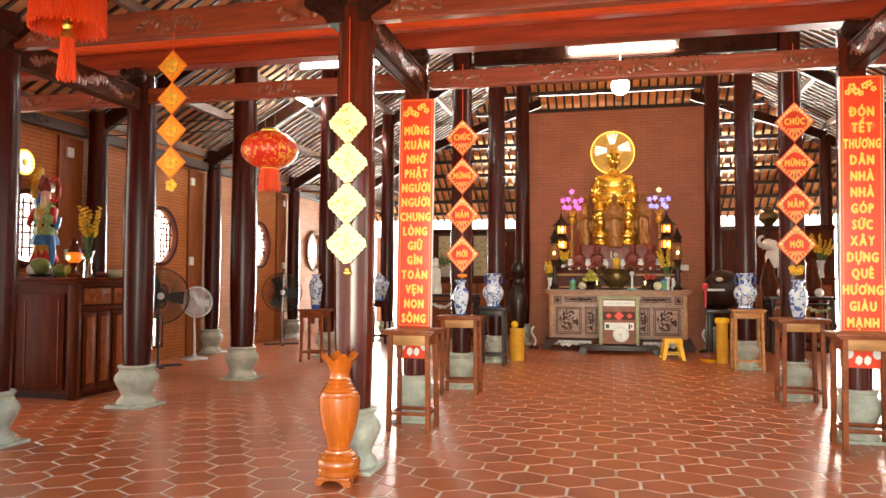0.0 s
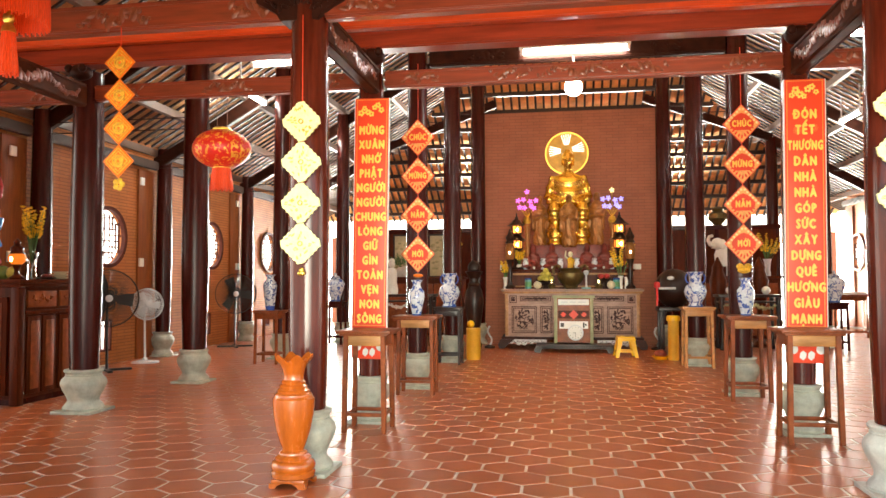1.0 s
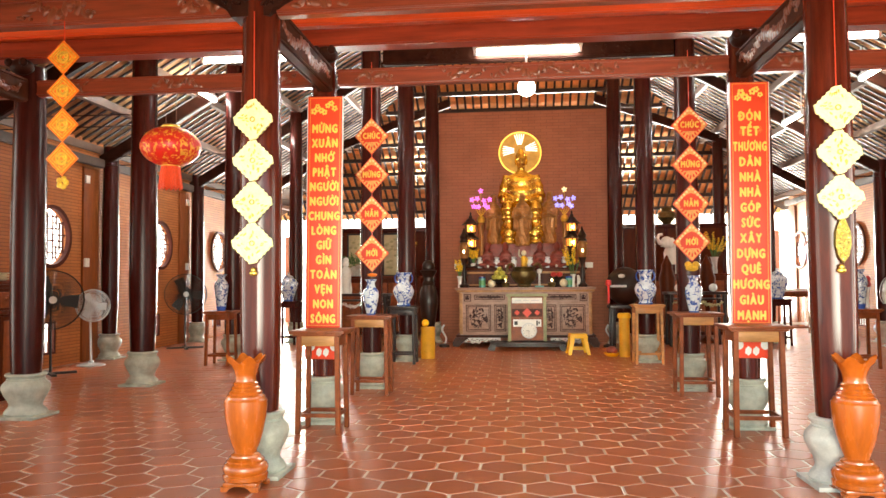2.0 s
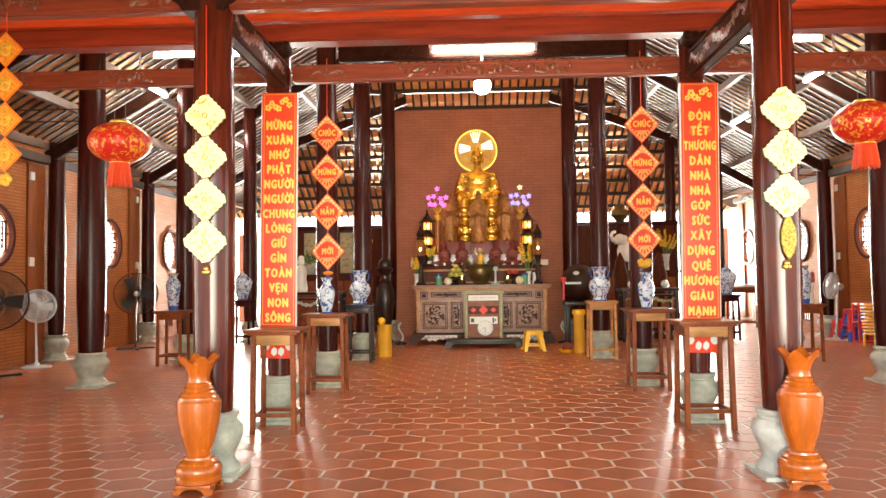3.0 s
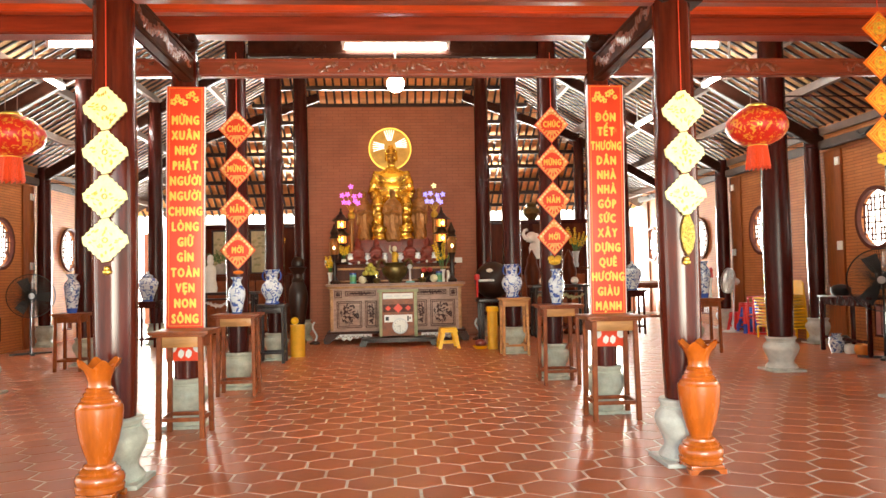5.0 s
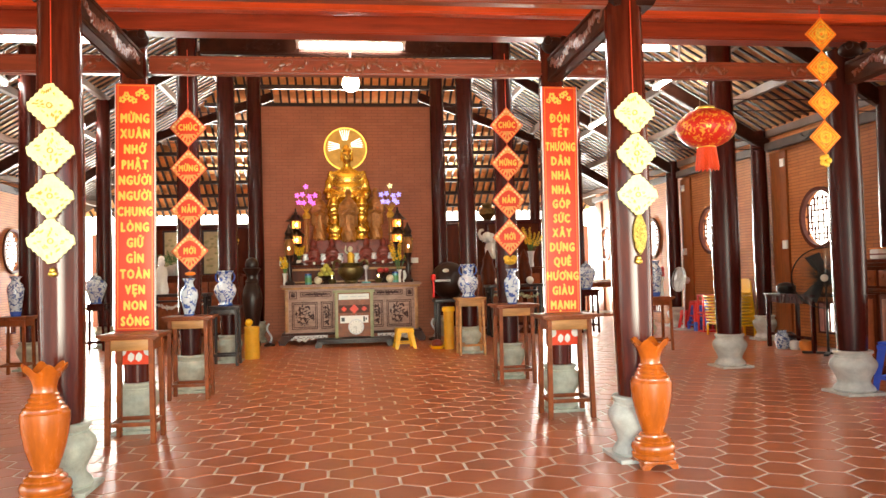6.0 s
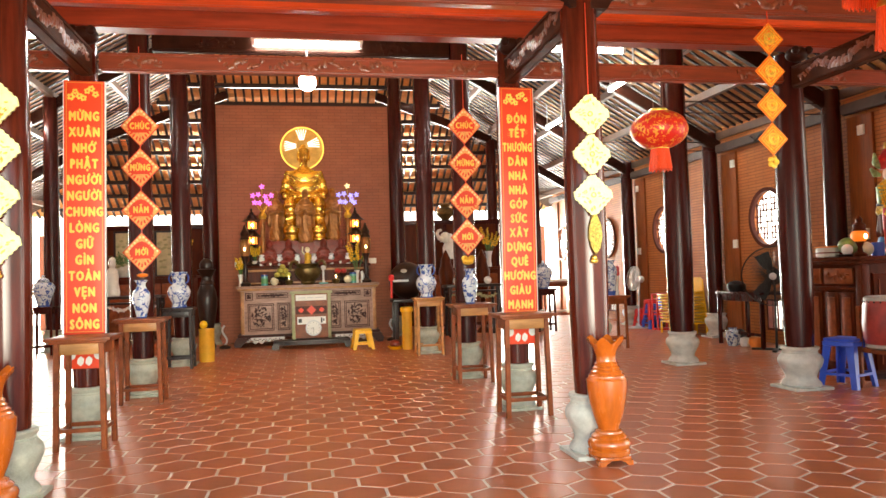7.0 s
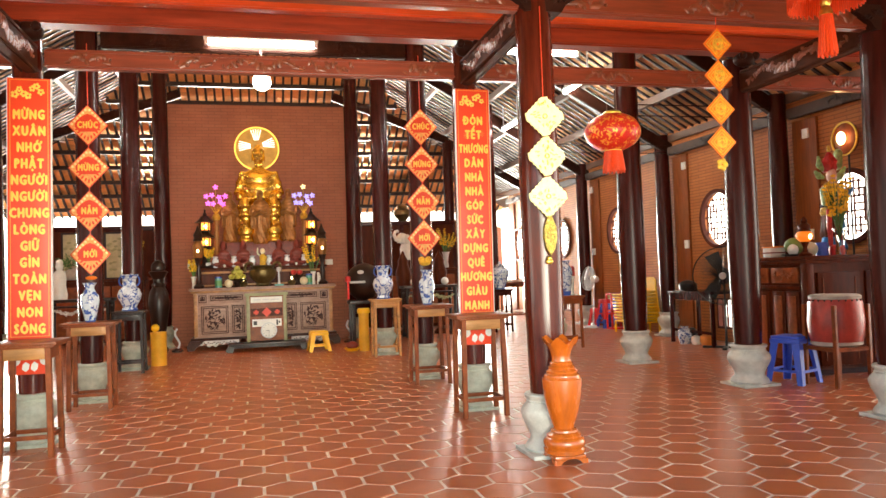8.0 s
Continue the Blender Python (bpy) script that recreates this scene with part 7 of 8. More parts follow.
def offering_cabinet(sx):
    """Tall corner cabinet; its door front faces the hall's middle."""
    t = thing("offering_cabinet", "tall red-brown panelled wooden offering cabinet", "cabinet", pose(sx * 5.55, 6.7, 0), "offering cabinets")
    W, L, H = 1.38, 1.14, 1.28

    def b(x0, x1, y0, y1, z0, z1, bevel=0.0):
        return boxes((min(sx * x0, sx * x1), max(sx * x0, sx * x1), y0, y1, z0, z1), bevel=bevel)
    part("body", b(0.03, W, 0.03, L, 0.06, H - 0.04), CABINET_WOOD, t)
    part("top", b(-0.04, W, -0.04, L + 0.04, H - 0.04, H, 0.008), CABINET_WOOD, t)
    part("cornice", b(-0.02, W, -0.02, L + 0.02, H - 0.08, H - 0.0405, 0.006), CABINET_WOOD, t)
    part("plinth", b(0.04, W, 0.05, L, 0.0, 0.0595), DARK_WOOD, t)
    part("corner_post", b(-0.005, 0.09, -0.005, 0.09, 0.0, H - 0.081, 0.01), CABINET_WOOD, t)
    part("frieze_rail", b(0.0, 0.029, 0.1, L, 0.92, 0.96, 0.006), CABINET_WOOD, t)
    for k in range(2):
        y0 = 0.14 + 0.49 * k
        d = part("drawer_front", b(0.004, 0.029, y0, y0 + 0.43, 0.99, 1.16, 0.008), CONSOLE_WOOD, t)
        bm = scroll(bmesh.new(), 0, 0, 0.32, 0.1, 0.0, k + 2.0)
        bmesh.ops.transform(bm, matrix=Matrix.Translation((sx * 0.002, y0 + 0.215, 1.075)) @ pose(0, 0, 0, 0, 0, 90 * sx), verts=bm.verts)
        part("carved_relief", bm, CONSOLE_WOOD, d, "carved scroll relief")
        for q in range(2):
            ya = y0 + 0.225 * q
            d = part("door", b(0.006, 0.029, ya, ya + 0.205, 0.1, 0.9, 0.008), CABINET_WOOD, t)
            part("door_panel", b(-0.004, 0.0055, ya + 0.04, ya + 0.165, 0.15, 0.85, 0.006), CONSOLE_WOOD, d)
    # panelled end that faces the porch
    for k in range(2):
        x0 = 0.14 + 0.62 * k
        d = part("end_panel", b(x0, x0 + 0.54, 0.006, 0.0295, 0.1, 1.1, 0.008), CABINET_WOOD, t)
        bm = bmesh.new()
        for r in ((x0 + 0.06, x0 + 0.07, 0.16, 1.04), (x0 + 0.47, x0 + 0.48, 0.16, 1.04)):
            box(bm, min(sx * r[0], sx * r[1]), max(sx * r[0], sx * r[1]), -0.002, 0.0055, r[2], r[3])
        part("moulding", bm, CONSOLE_WOOD, d)
    return t


for sx in (-1, 1):
    offering_cabinet(sx)
CT = 1.28


def glass_lamp(x, y):
    t = thing("table_oil_lamp", "red-brown table lamp with a lit amber glass", "lamp", pose(x, y, CT), "amber table lamps")
    part("foot", turned([(0.07, 0), (0.075, 0.02), (0.03, 0.05), (0.022, 0.1), (0.035, 0.13), (0.05, 0.16)], 20), CABINET_WOOD, t)
    part("glass", turned([(0.05, 0.16), (0.085, 0.2), (0.09, 0.235), (0.08, 0.26), (0.06, 0.275)], 20), AMBER_DIM, t, "lit amber glass")
    part("flame", ball(bmesh.new(), (0, -0.088, 0.215), 0.02, 8, 6, (1, 0.4, 1.3)), FLAME, t)
    part("cap", turned([(0.075, 0.275), (0.06, 0.3), (0.065, 0.34), (0.03, 0.37), (0.035, 0.4), (0.006, 0.44)], 20), CABINET_WOOD, t)
    return t


glass_lamp(-5.91, 7.1)
glass_lamp(5.8, 7.0)
vase_of_flowers(-5.97, 7.4, CT, 0.3, "yellow gladiolus in a clear glass vase on the cabinet", 7, 0.17, CLEAR_GLASS, 21, 0.5, 0.07)
vase_of_flowers(6.22, 6.95, CT, 0.3, "yellow gladiolus in a clear glass vase on the cabinet", 8, 0.2, CLEAR_GLASS, 22, 0.52, 0.07)
for x, y, z in ((-6.3, 7.05, CT), (5.84, 7.22, CT)):
    t = thing("melon_plate", "green melon with a white wrapper on a plate", "fruit", pose(x, y, z), "melon plates")
    part("plate", turned([(0.07, 0), (0.14, 0.025), (0.13, 0.03), (0.05, 0.012)], 24), BLACK_LACQUER, t)
    part("melon", ball(bmesh.new(), (0, 0, 0.12), 0.1, 18, 12, (1.15, 1, 0.95)), FRUIT_GREEN, t)
    part("wrapper", ball(bmesh.new(), (-0.06, -0.05, 0.08), 0.075, 12, 8, (0.8, 0.8, 0.9)), WHITE, t, "white paper wrapper")
t = thing("fruit_cluster", "cut melon and small fruits on the cabinet", "fruit", pose(-6.08, 7.15, CT))
part("melon", ball(bmesh.new(), (-0.04, 0, 0.075), 0.075, 14, 10), FRUIT_GREEN, t)
part("pear", ball(bmesh.new(), (0.1, -0.03, 0.07), 0.07, 14, 10, (0.85, 0.85, 1)), FRUIT_YELLOW, t)
part("dragon_fruit", ball(bmesh.new(), (-0.16, -0.02, 0.06), 0.06, 12, 8), PEARL, t)
t = thing("fruit_cluster", "melons and small fruits on the cabinet", "fruit", pose(6.0, 7.12, CT))
part("melon", ball(bmesh.new(), (-0.03, 0, 0.08), 0.08, 14, 10), IVORY, t)
part("tin", turned([(0.065, 0), (0.065, 0.15)], 16, pose(0.14, 0.02, 0)), BLUE_PLASTIC, t, "blue tin")
part("berry_bowl", turned([(0.05, 0), (0.07, 0.06), (0.06, 0.1), (0.01, 0.12)], 16, pose(0.28, -0.02, 0)), RED_PLASTIC, t, "red fruit bowl")
t = thing("dish_stack", "stack of pale cream bowls on a saucer", "dishes", pose(-5.78, 7.62, CT))
for k in range(3):
    part("bowl", turned([(0.05, 0.03 * k), (0.1, 0.03 * k + 0.028), (0.095, 0.03 * k + 0.029), (0.045, 0.03 * k + 0.006)], 24), IVORY, t)
t = thing("fruit_saucer", "dark saucer with red fruit slices", "fruit", pose(-5.86, 7.5, CT))
part("saucer", turned([(0.05, 0), (0.11, 0.02), (0.1, 0.025)], 22), BLACK_LACQUER, t)
part("fruit", ball(bmesh.new(), (0, 0, 0.035), 0.06, 12, 8, (1, 1, 0.5)), MAROON, t)
t = thing("gift_pack", "white and red wrapped gift pack", "box", pose(5.68, 7.36, CT))
part("pack", boxes((-0.1, 0.1, -0.07, 0.07, 0, 0.11), bevel=0.02), WHITE, t)
part("ribbon", boxes((-0.101, 0.101, -0.0715, 0.0715, 0.045, 0.06)), MAROON, t)
part("cover", boxes((-0.105, 0.105, -0.075, 0.075, 0.1105, 0.125), bevel=0.004), PEACH, t)

ROBE_GREEN = mat("pale green painted robe", (0.32, 0.5, 0.2), 0.35, noise_scale=25, amount=0.5, bump=0.2)
ROBE_BLUE = mat("blue painted robe", (0.03, 0.2, 0.55), 0.3, noise_scale=25, amount=0.4, bump=0.2)
ROBE_RED = mat("red painted robe", (0.55, 0.03, 0.03), 0.3, noise_scale=25, amount=0.4, bump=0.2)
ROBE_GOLD = mat("yellow painted armour", (0.65, 0.42, 0.06), 0.35, noise_scale=40, amount=0.6, bump=0.4)
FLESH = mat("painted pinkish face", (0.7, 0.42, 0.33), 0.4, noise_scale=15, amount=0.15)
g = Painted()
g.skirt(BLACK_LACQUER, [(0.2, 0), (0.22, 0.03), (0.17, 0.08), (0.12, 0.12)], 5)
g.limb(BLACK_LACQUER, ((-0.07, 0, 0.1), 0.055), ((-0.06, 0, 0.26), 0.06))
g.limb(BLACK_LACQUER, ((0.09, -0.02, 0.1), 0.055), ((0.07, 0, 0.26), 0.06))
g.skirt(ROBE_RED, [(0.2, 0.17), (0.21, 0.19), (0.17, 0.26), (0.14, 0.33)], 9)
g.skirt(ROBE_GOLD, [(0.16, 0.25), (0.17, 0.27), (0.15, 0.38), (0.13, 0.42)], 7)
g.skirt(ROBE_BLUE, [(0.2, 0.36), (0.21, 0.38), (0.17, 0.46), (0.14, 0.5)], 8)
g.limb(ROBE_BLUE, ((0.17, -0.05, 0.46), 0.045), ((0.2, -0.05, 0.3), 0.05), ((0.19, -0.05, 0.16), 0.03))
g.skirt(ROBE_GREEN, [(0.17, 0.47), (0.18, 0.5), (0.155, 0.58), (0.16, 0.66), (0.17, 0.72), (0.14, 0.8), (0.06, 0.85)], 6)
g.skirt(BLACK_LACQUER, [(0.165, 0.56), (0.172, 0.575), (0.165, 0.595)], 1)
g.ball(ROBE_GOLD, (0.03, -0.13, 0.575), 0.035, (1.3, 0.5, 1))
g.ball(ROBE_GOLD, (0.02, -0.11, 0.7), 0.07, (1.2, 0.4, 1))
g.limb(ROBE_RED, ((-0.17, 0, 0.76), 0.055), ((-0.21, -0.05, 0.66), 0.05), ((-0.2, -0.1, 0.6), 0.035))
g.limb(ROBE_RED, ((0.16, 0, 0.76), 0.055), ((0.21, -0.06, 0.64), 0.05))
g.limb(ROBE_GREEN, ((0.21, -0.06, 0.64), 0.055), ((0.12, -0.14, 0.66), 0.04))
g.limb(ROBE_BLUE, ((0.2, 0.02, 0.66), 0.06), ((0.22, 0, 0.56), 0.03))
g.ball(FLESH, (0.09, -0.16, 0.67), 0.035)
g.ball(FLESH, (0.03, -0.03, 0.91), 0.075, (0.9, 1, 1.15))
g.ball(IVORY, (0.05, -0.09, 0.82), 0.05, (1.0, 0.6, 2.0))
g.skirt(MAROON, [(0.09, 0.96), (0.105, 0.99), (0.1, 1.03), (0.05, 1.1), (0.02, 1.13)], 6, 1.0)
g.limb(MAROON, ((-0.02, 0, 1.0), 0.05), ((-0.09, 0, 1.08), 0.03), ((-0.06, 0, 1.14), 0.02))
g.limb(ROBE_RED, *[((0.13 + 0.11 * math.cos(a), 0.02, 0.99 + 0.14 * math.sin(a)), 0.018) for a in (-2.2, -1.4, -0.6, 0.2, 1.0, 1.8, 2.6)])
g.limb(ROBE_BLUE, ((-0.13, 0.06, 0.74), 0.07), ((-0.2, 0.08, 0.86), 0.06), ((-0.17, 0.09, 0.97), 0.03))
g.limb(IVORY, ((-0.22, 0.1, 0.76), 0.05), ((-0.29, 0.11, 0.86), 0.05), ((-0.24, 0.1, 0.96), 0.02))
g.limb(ROBE_GOLD, ((-0.3, 0.12, 0.9), 0.07), ((-0.3, 0.12, 1.1), 0.11), ((-0.24, 0.12, 1.22), 0.05))
g.done("guardian_statue", "brightly painted guardian statue in green, blue and red", pose(-6.64, 7.5, CT) @ Matrix.Diagonal((0.74, 0.9, 1.05, 1)))
g = Painted()
g.skirt(BLACK_LACQUER, [(0.17, 0), (0.19, 0.03), (0.15, 0.08)], 5)
g.skirt(ROBE_BLUE, [(0.19, 0.06), (0.2, 0.09), (0.15, 0.2), (0.12, 0.26)], 8)
g.skirt(LATTICE_RED, [(0.17, 0.2), (0.18, 0.24), (0.15, 0.38), (0.13, 0.5)], 9)
g.limb(ROBE_RED, ((-0.12, -0.06, 0.5), 0.035), ((-0.14, -0.08, 0.3), 0.04), ((-0.13, -0.08, 0.1), 0.03))
g.limb(ROBE_BLUE, ((0.05, -0.12, 0.48), 0.03), ((0.07, -0.13, 0.26), 0.035))
g.skirt(ROBE_GOLD, [(0.16, 0.44), (0.17, 0.47), (0.14, 0.56), (0.15, 0.68), (0.13, 0.76), (0.06, 0.81)], 6)
g.skirt(BLACK_LACQUER, [(0.15, 0.53), (0.158, 0.545), (0.15, 0.56)], 1)
g.limb(ROBE_GREEN, ((-0.14, 0, 0.73), 0.05), ((-0.18, -0.06, 0.58), 0.045), ((-0.08, -0.15, 0.56), 0.03))
g.limb(ROBE_GREEN, ((0.14, 0, 0.74), 0.055), ((0.22, -0.05, 0.66), 0.055))
g.limb(ROBE_BLUE, ((0.22, -0.05, 0.66), 0.06), ((0.3, -0.08, 0.72), 0.035))
g.limb(ROBE_RED, ((0.16, 0.04, 0.6), 0.07), ((0.26, 0.05, 0.58), 0.05), ((0.32, 0.05, 0.64), 0.02))
g.ball(FLESH, (-0.02, -0.05, 0.87), 0.075, (0.9, 0.95, 1.15))
g.skirt(ROBE_RED, [(0.085, 0.92), (0.1, 0.95), (0.09, 1.0), (0.11, 1.03), (0.05, 1.1), (0.02, 1.14)], 6, 1.0)
g.ball(ROBE_GOLD, (0, 0, 1.17), 0.03, (1, 1, 1.5))
g.limb(ROBE_GREEN, ((-0.1, 0.02, 0.94), 0.02), ((-0.17, 0.02, 1.0), 0.045), ((-0.18, 0.02, 1.08), 0.02))
g.limb(ROBE_GREEN, ((-0.1, 0.02, 0.86), 0.02), ((-0.19, 0.02, 0.88), 0.04), ((-0.25, 0.02, 0.92), 0.02))
g.limb(ROBE_GREEN, ((0.1, 0.02, 0.94), 0.02), ((0.2, 0.02, 1.0), 0.05), ((0.2, 0.02, 1.12), 0.06))
g.limb(ROBE_GREEN, ((0.12, 0.05, 0.84), 0.03), ((0.26, 0.06, 0.88), 0.05), ((0.36, 0.06, 0.97), 0.02))
g.done("guardian_statue", "painted guardian statue with green ribbons and red crown", pose(6.53, 7.4, CT) @ Matrix.Diagonal((0.74, 0.9, 1.08, 1)))
for x, y, z, kk in ((-6.86, 7.36, 2.63, 0), (6.88, 7.49, 2.69, 1)):
    t = thing("halo_lamp", "small round lit halo lamp behind the guardian statue", "lamp", pose(x, y, z, 0, 0, 90 if x < 0 else -90), "small halo lamps")
    if not kk:
        t.scale = (0.72, 1, 0.72)
    part("disc", turned([(0.2, 0), (0.205, 0.02), (0.19, 0.03)], 32, pose(0, 0, 0, 90, 0, 0)), GOLD if not kk else CONSOLE_WOOD, t)
    part("rim", ring(bmesh.new(), 0.19, 0.21, -0.045, -0.031, 32), HALO_RIM if not kk else GOLD, t)
    if kk:
        part("bulb", ball(bmesh.new(), (0.02, -0.1, 0), 0.06, 14, 10, (1, 0.7, 1.35)), BULB_WARM, t, "lit warm bulb")
    else:
        for k in range(16):
            a = k * math.pi / 8
            bm = bmesh.new()
            bar(bm, (0.07 * math.cos(a), -0.04, 0.07 * math.sin(a)), (0.18 * math.cos(a), -0.04, 0.18 * math.sin(a)), 0.02, 0.012, up=(0, 1, 0))
            part("ray", bm, HALO_LED, t)
    bm = bmesh.new()
    rod(bm, (0, 0.02, 0), (0, 0.02, -(z - CT) / t.scale.z), 0.012, seg=8)
    part("pole", bm, BLACK_METAL, t)

# drum on its stand, blue stool
t = thing("drum", "faded red barrel drum with a grey hide on a wooden stand", "drum", pose(5.42, 6.18, 0, 0, 0, 12) @ Matrix.Diagonal((0.83, 0.83, 0.97, 1)))
part("shell", turned([(0.27, 0.42), (0.3, 0.5), (0.315, 0.65), (0.3, 0.82), (0.27, 0.9)], 32), DRUM_RED, t)
part("hide", turned([(0.283, 0.875), (0.285, 0.905), (0.26, 0.918), (0.05, 0.922)], 32), HIDE, t, "grey stretched hide")
part("hide", turned([(0.26, 0.405), (0.285, 0.42), (0.283, 0.45)], 32), HIDE, t)
for k in range(24):
    a = k * math.pi / 12
    part("nail", ball(bmesh.new(), (0.287 * math.cos(a), 0.287 * math.sin(a), 0.865), 0.011, 6, 5), BLACK_METAL, t)
for a in range(4):
    c, s = math.cos(a * math.pi / 2 + 0.6) * 0.335, math.sin(a * math.pi / 2 + 0.6) * 0.335
    part("leg", boxes((c - 0.022, c + 0.022, s - 0.022, s + 0.022, 0, 0.82), bevel=0.004), CONSOLE_WOOD, t)
bm = bmesh.new()
for a in range(4):
    p = [(math.cos(q * math.pi / 2 + 0.6) * 0.335, math.sin(q * math.pi / 2 + 0.6) * 0.335) for q in (a, a + 1)]
    bar(bm, (*p[0], 0.38), (*p[1], 0.38), 0.03, 0.04)
part("stretcher", bm, CONSOLE_WOOD, t)
plastic_stool(5.17, 6.5, 0.3, 0.48, BLUE_PLASTIC, "tall blue plastic stool beside the cabinet", 22)


def stand_fan(x, y, z, r, m_head, m_stem, rz, tilt, label, base_disc=True, guard=None):
    t = thing("standing_fan", label, "fan", pose(x, y, 0, 0, 0, rz), "standing fans")
    if base_disc:
        part("base", turned([(0.2, 0), (0.205, 0.015), (0.15, 0.03), (0.04, 0.045), (0.03, 0.08)], 28), m_stem, t)
    else:
        part("base", boxes((-0.33, 0.33, -0.03, 0.03, 0, 0.03), (-0.03, 0.03, -0.33, 0.33, 0.0, 0.029), bevel=0.004), m_stem, t)
    bm = bmesh.new()
    rod(bm, (0, 0, 0.03), (0, 0.06, z - 0.06), 0.018, 0.014, 10)
    part("pole", bm, m_stem, t)
    h = part("motor", turned([(0.03, -0.16), (0.065, -0.13), (0.07, -0.05), (0.04, -0.02)], 16, pose(0, 0, z, 90 + tilt, 0, 0)), m_head, t)
    bm = bmesh.new()
    M = pose(0, -0.02, z, 90 + tilt, 0, 0)
    for d, s in ((0.0, 1.0), (0.1, 1.0)):
        for q in range(32):
            a0, a1 = q * math.pi / 16, (q + 1) * math.pi / 16
            rod(bm, M @ Vector((r * math.cos(a0), r * math.sin(a0), d * 0.5 + 0.02)), M @ Vector((r * math.cos(a1), r * math.sin(a1), d * 0.5 + 0.02)), 0.006, seg=4)
    for q in range(72 if base_disc else 96):
        a = 2 * math.pi * q / (72 if base_disc else 96)
        rod(bm, M @ Vector((0.05 * math.cos(a), 0.05 * math.sin(a), 0.1)), M @ Vector((r * math.cos(a), r * math.sin(a), 0.045)), 0.003 if base_disc else 0.0028, seg=3)
        rod(bm, M @ Vector((0.05 * math.cos(a), 0.05 * math.sin(a), -0.04)), M @ Vector((r * math.cos(a), r * math.sin(a), 0.02)), 0.003 if base_disc else 0.0028, seg=3)
    part("guard", bm, guard or m_head, t, "round wire guard")
    part("hub", turned([(0.05, 0.1), (0.05, 0.11), (0.03, 0.118)], 18, M), GREY_PLASTIC, t, "pale round hub badge")
    for q in range(3):
        bm = bmesh.new()
        a0 = q * 2 * math.pi / 3
        pts = [(0.04, -0.3), (r * 0.5, -0.5), (r * 0.86, -0.36), (r * 0.88, 0.2), (r * 0.5, 0.28), (0.04, 0.2)]
        vs = [bm.verts.new(M @ Vector((rr * math.cos(a0 + aa), rr * math.sin(a0 + aa), 0.02 + 0.02 * aa))) for rr, aa in pts]
        up = [bm.verts.new(v.co + (M.to_3x3() @ Vector((0, 0, 0.004)))) for v in vs]
        bm.faces.new(vs)
        bm.faces.new(list(reversed(up)))
        for e in range(6):
            bm.faces.new((vs[e], up[e], up[(e + 1) % 6], vs[(e + 1) % 6]))
        part("blade", bm, m_head if not base_disc else GREY_PLASTIC, t)
    return t


stand_fan(-6.55, 10.65, 0.9, 0.24, GREY_PLASTIC, GREY_PLASTIC, 48, -8, "light grey plastic standing fan")
stand_fan(6.56, 14.1, 1.0, 0.24, GREY_PLASTIC, GREY_PLASTIC, -88, -8, "light grey plastic standing fan")
stand_fan(-6.4, 13.5, 1.02, 0.38, BLACK_METAL, BLACK_METAL, 30, 0, "large black industrial standing fan", False)
stand_fan(-6.5, 9.6, 1.02, 0.4, BLACK_METAL, BLACK_METAL, 42, 0, "large black industrial standing fan", False)
stand_fan(6.48, 9.5, 1.05, 0.42, BLACK_METAL, BLACK_METAL, -40, 0, "large black industrial standing fan", False)

# consoles with porcelain in the side aisles
for sx in (-1, 1):
    console(sx * 4.6, 10.86, 0.36, 0.34, 0.81, 0.04, group="console stands in the aisles", front=CONSOLE_WOOD)
    porcelain(pose(sx * 4.6, 10.86, 0.81), VASE_TALL, "tall slim blue and white vase on a console", material=PORCELAIN_DARK, k=0.86)
    console(sx * 4.67, 14.36, 0.36, 0.34, 0.86, 0.04, wood=DARK_WOOD, label="tall dark wooden console stand", group="console stands in the aisles")
    porcelain(pose(sx * 4.67, 14.36, 0.86), JAR, "round lidded blue and white porcelain jar", lid=True, k=0.98)
console(5.95, 17.2, 0.8, 0.4, 0.95, 0.04, label="brown wooden side table by the open doorway", group="side tables")
console(6.35, 18.6, 0.9, 0.45, 0.98, 0.03, wood=WHITE, label="white painted side table by the open doorway", group="side tables")
vase_of_flowers(4.75, 11.0, 0.81, 0.3, "small white vase with red flowers on a console", 4, 0.06, WHITE_GLAZE, 31, 0.15, 0.05, FRUIT_RED)

# desk with pots, stacked chairs and stools on the right
t = thing("wall_desk", "dark wooden desk standing against the wall", "desk", pose(6.58, 10.15, 0))
part("top", boxes((-0.28, 0.28, -0.6, 0.6, 0.78, 0.82), bevel=0.006), DARK_WOOD, t)
part("apron", boxes((-0.26, -0.235, -0.55, 0.55, 0.68, 0.7795)), DARK_WOOD, t)
for a in (-1, 1):
    for b in (-1, 1):
        part("leg", boxes((a * 0.24 - 0.025, a * 0.24 + 0.025, b * 0.55 - 0.025, b * 0.55 + 0.025, 0, 0.78), bevel=0.004), DARK_WOOD, t)
part("foot_rail", boxes((-0.25, -0.2, -0.52, 0.52, 0.18, 0.22)), DARK_WOOD, t)
t = thing("rice_pot", "dark round pot with a lid on the desk", "pot", pose(6.52, 10.5, 0.82))
part("body", turned([(0.11, 0), (0.14, 0.04), (0.14, 0.1), (0.1, 0.14), (0.02, 0.16)], 22), BLACK_METAL, t)
t = thing("porcelain_jar", "blue and white porcelain jar on the floor", "jar", pose(6.3, 11.15 - 0.85, 0))
porc = [(0.07, 0), (0.085, 0.03), (0.11, 0.14), (0.095, 0.22), (0.055, 0.25), (0.07, 0.28), (0.055, 0.28)]
part("body", turned(porc, 24), PORCELAIN_DARK, t)
t = thing("floor_pots", "white and red small pots on the floor under the desk", "pots", pose(6.45, 9.95, 0))
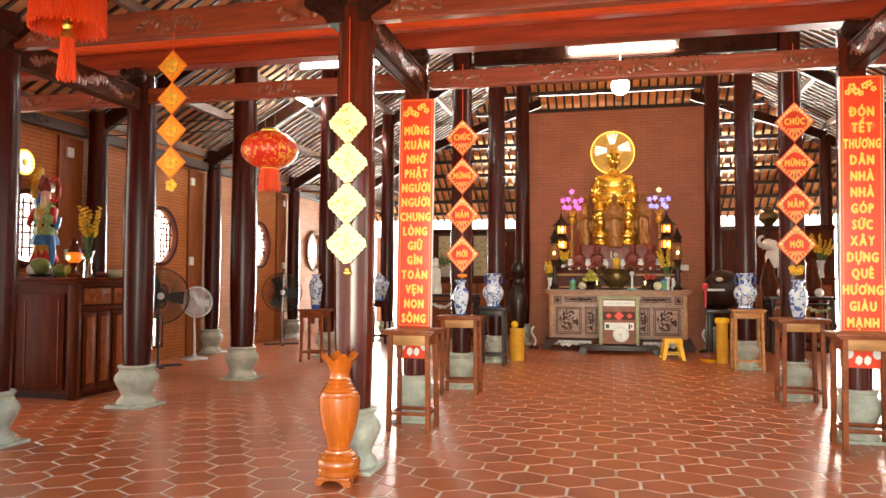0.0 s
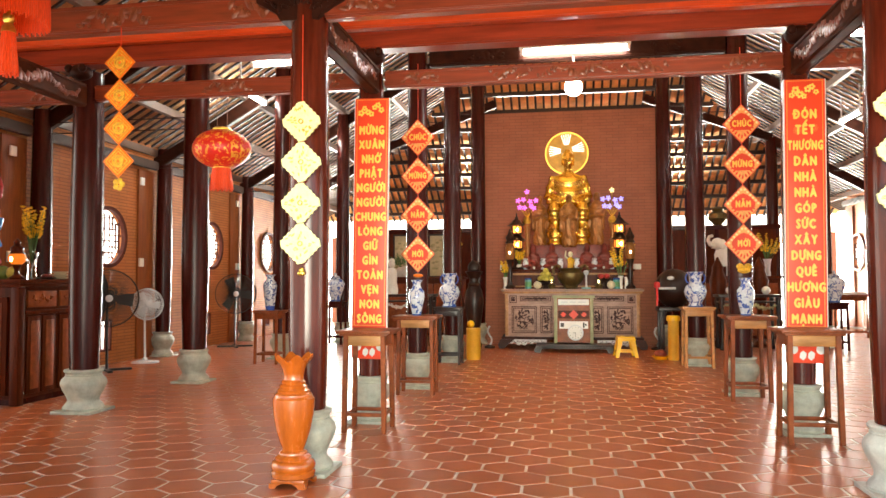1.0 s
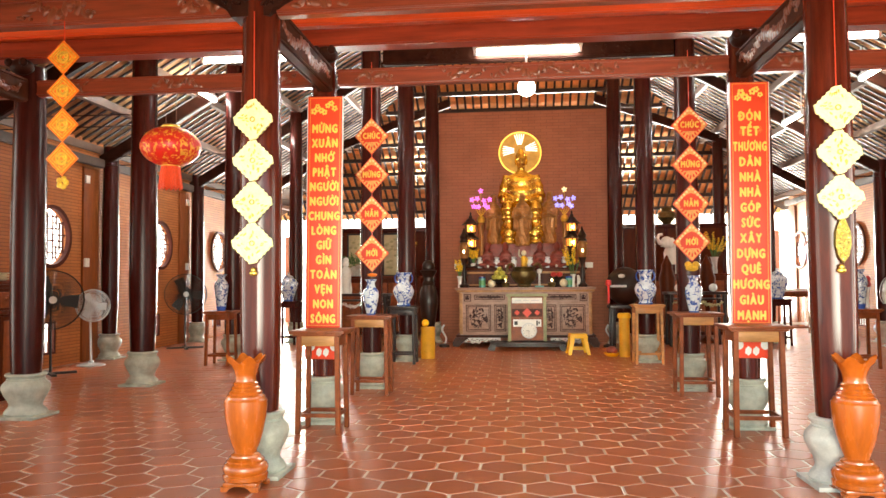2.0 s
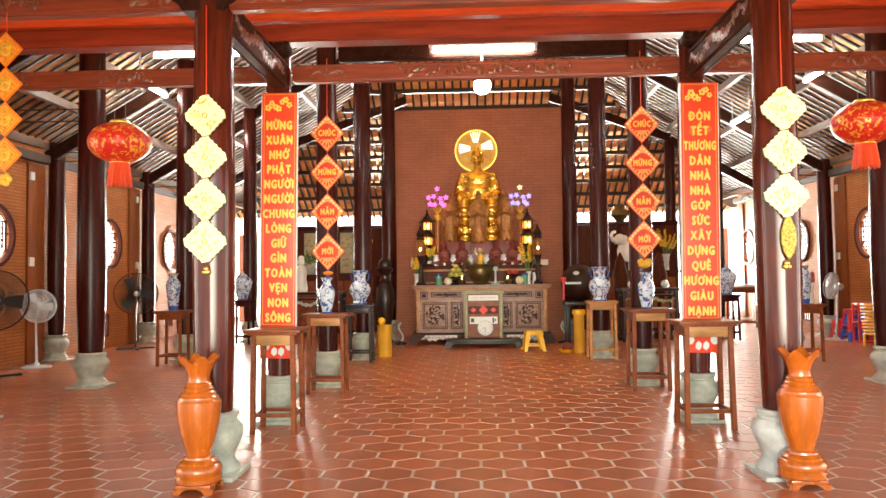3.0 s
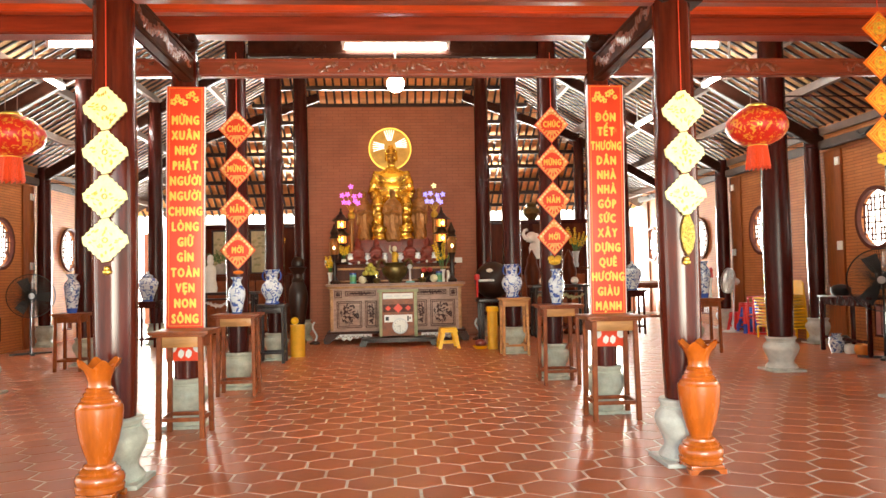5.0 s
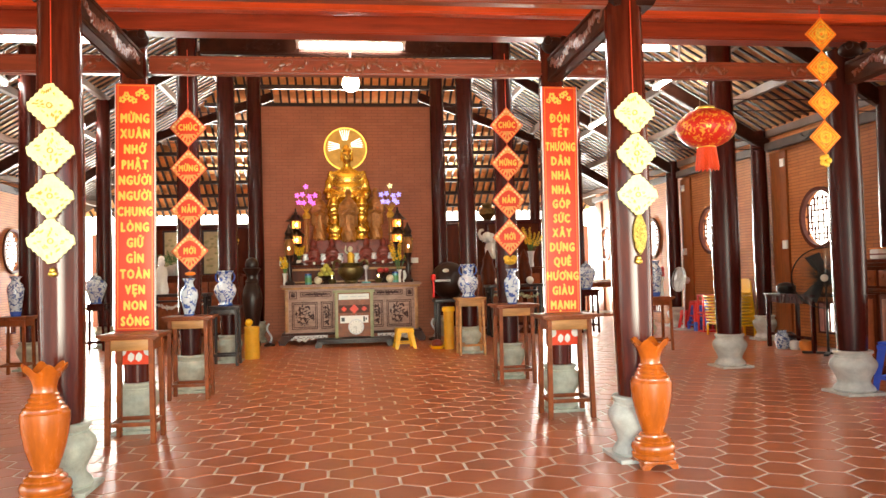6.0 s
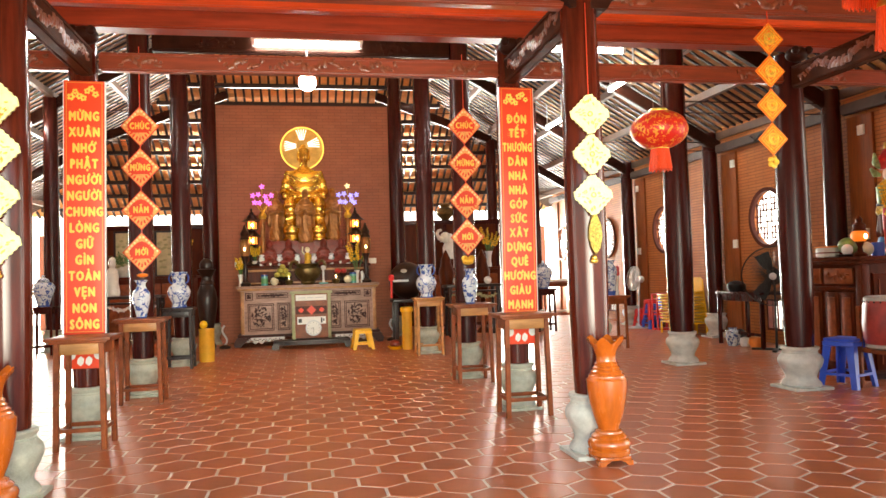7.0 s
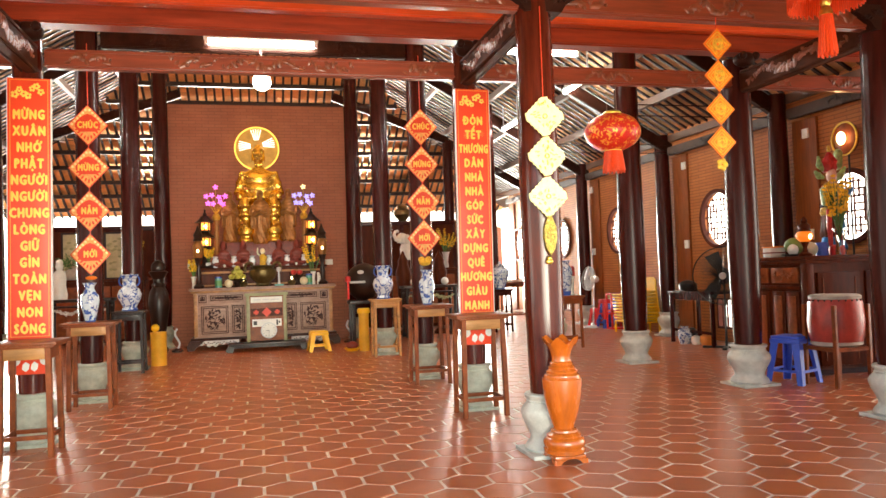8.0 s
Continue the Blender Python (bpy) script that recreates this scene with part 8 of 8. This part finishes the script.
part("pot", turned([(0.07, 0), (0.1, 0.06), (0.09, 0.14), (0.03, 0.17)], 18), PEACH, t)
part("pot", turned([(0.06, 0), (0.08, 0.05), (0.07, 0.12), (0.02, 0.14)], 18, pose(-0.05, 0.2, 0)), WHITE_GLAZE, t)
part("pot", turned([(0.06, 0), (0.09, 0.08), (0.08, 0.2), (0.03, 0.24)], 18, pose(0.02, 0.42, 0)), BLACK_METAL, t)


def chair_stack(x, y, n):
    for k in range(n):
        z = 0.055 * k
        t = thing("plastic_chair", "yellow plastic chair in a stack against the wall", "chair", pose(x - 0.005 * k, y, z, 0, 0, -90), "stacked yellow chairs")
        part("seat", boxes((-0.19, 0.19, -0.18, 0.18, 0.2, 0.225), bevel=0.008), YELLOW_PLASTIC, t)
        part("backrest", outline(bmesh.new(), [(-0.18, 0.225), (0.18, 0.225), (0.17, 0.42), (0.1, 0.47), (-0.1, 0.47), (-0.17, 0.42)], 0.16, 0.18), YELLOW_PLASTIC, t)
        if k == 0:
            for a in (-1, 1):
                for b in (-1, 1):
                    part("leg", boxes((a * 0.175 - 0.015, a * 0.175 + 0.015, b * 0.165 - 0.015, b * 0.165 + 0.015, 0, 0.2)), YELLOW_PLASTIC, t)


chair_stack(6.62, 12.72, 10)
chair_stack(6.72, 12.22, 11)
plastic_stool(6.72, 14.25, 0.2, 0.38, RED_PLASTIC, "red plastic stool by the brick wall", 10, "stools by the wall")
for k in range(3):
    s = plastic_stool(6.74, 13.85, 0.22, 0.4, BLUE_PLASTIC if k < 2 else RED_PLASTIC, "plastic stool in a stack by the brick wall", 5, "stools by the wall")
    s.location.z = 0.09 * k
t = thing("red_shelf", "red plastic crate shelf with bottles by the wall", "shelf", pose(6.78, 13.5, 0))
part("frame", boxes((-0.16, 0.16, -0.12, 0.12, 0.0, 0.03), (-0.16, 0.16, -0.12, 0.12, 0.35, 0.38), (-0.16, 0.16, -0.12, 0.12, 0.68, 0.71), (-0.16, -0.13, -0.12, -0.09, 0.03, 0.68), (0.13, 0.16, -0.12, -0.09, 0.03, 0.68), (-0.16, -0.13, 0.09, 0.12, 0.03, 0.68), (0.13, 0.16, 0.09, 0.12, 0.03, 0.68)), RED_PLASTIC, t)
part("bottle", turned([(0.05, 0.38), (0.05, 0.55), (0.02, 0.6), (0.02, 0.64)], 14, pose(-0.05, 0, 0)), BLUE_PLASTIC, t)

# ---- floor tiles: hexagons with their own edges; those nearest the camera are single pieces ----
HW, HP = 0.292, 0.2495


def hex_ring(cx, cy, grow, z):
    """Corner points of one tile, drawn in or out by grow."""
    s = HP / 1.5
    w = HW / 2 + grow
    a = s / 2 + grow * 0.577
    b = s + grow * 1.155
    return [(cx, cy + b, z), (cx - w, cy + a, z), (cx - w, cy - a, z), (cx, cy - b, z), (cx + w, cy - a, z), (cx + w, cy + a, z)]


def hex_verts(cx, cy, dz=0.0):
    return hex_ring(cx, cy, -0.0125, dz) + hex_ring(cx, cy, -0.0095, dz - 0.002) + hex_ring(cx, cy, -0.0095, -0.02)


HEX_FACES = [(0, 1, 2, 3, 4, 5)] + [(k, 6 + k, 6 + (k + 1) % 6, (k + 1) % 6) for k in range(6)] + [(6 + k, 12 + k, 12 + (k + 1) % 6, 6 + (k + 1) % 6) for k in range(6)]
tile_mesh = bpy.data.meshes.new("floor_tile")
tile_mesh.from_pydata(hex_verts(0, 0), [], HEX_FACES)
tile_mesh.materials.append(TILE)
rest_v, rest_f = [], []
rnd = random.Random(5)
for j in range(-18, 70):
    y = 4.533 + HP * j
    for i in range(-26, 27):
        x = -0.085 + HW * (i + 0.5 + 0.5 * (j % 2))
        if abs(x) > 7.05 or y > 21.9:
            continue
        if abs(x) < 2.55 and 3.95 < y < 8.1 and len(floor.children) < 298:
            ob = new("floor_tile", tile_mesh)
            ob.parent = floor
            ob.matrix_basis = pose(x, y, rnd.uniform(-0.001, 0.001), rnd.gauss(0, 0.05), rnd.gauss(0, 0.05), 0)
        else:
            n0 = len(rest_v)
            rest_v += hex_verts(x, y, rnd.uniform(-0.001, 0.001))
            rest_f += [tuple(n0 + k for k in f) for f in HEX_FACES]
me = bpy.data.meshes.new("floor_tiles")
me.from_pydata(rest_v, [], rest_f)
me.materials.append(TILE)
rest = new("floor_tiles", me)
rest.parent = floor
tagged(rest, "glossy terracotta hexagon tiles farther off", kind="stuff")
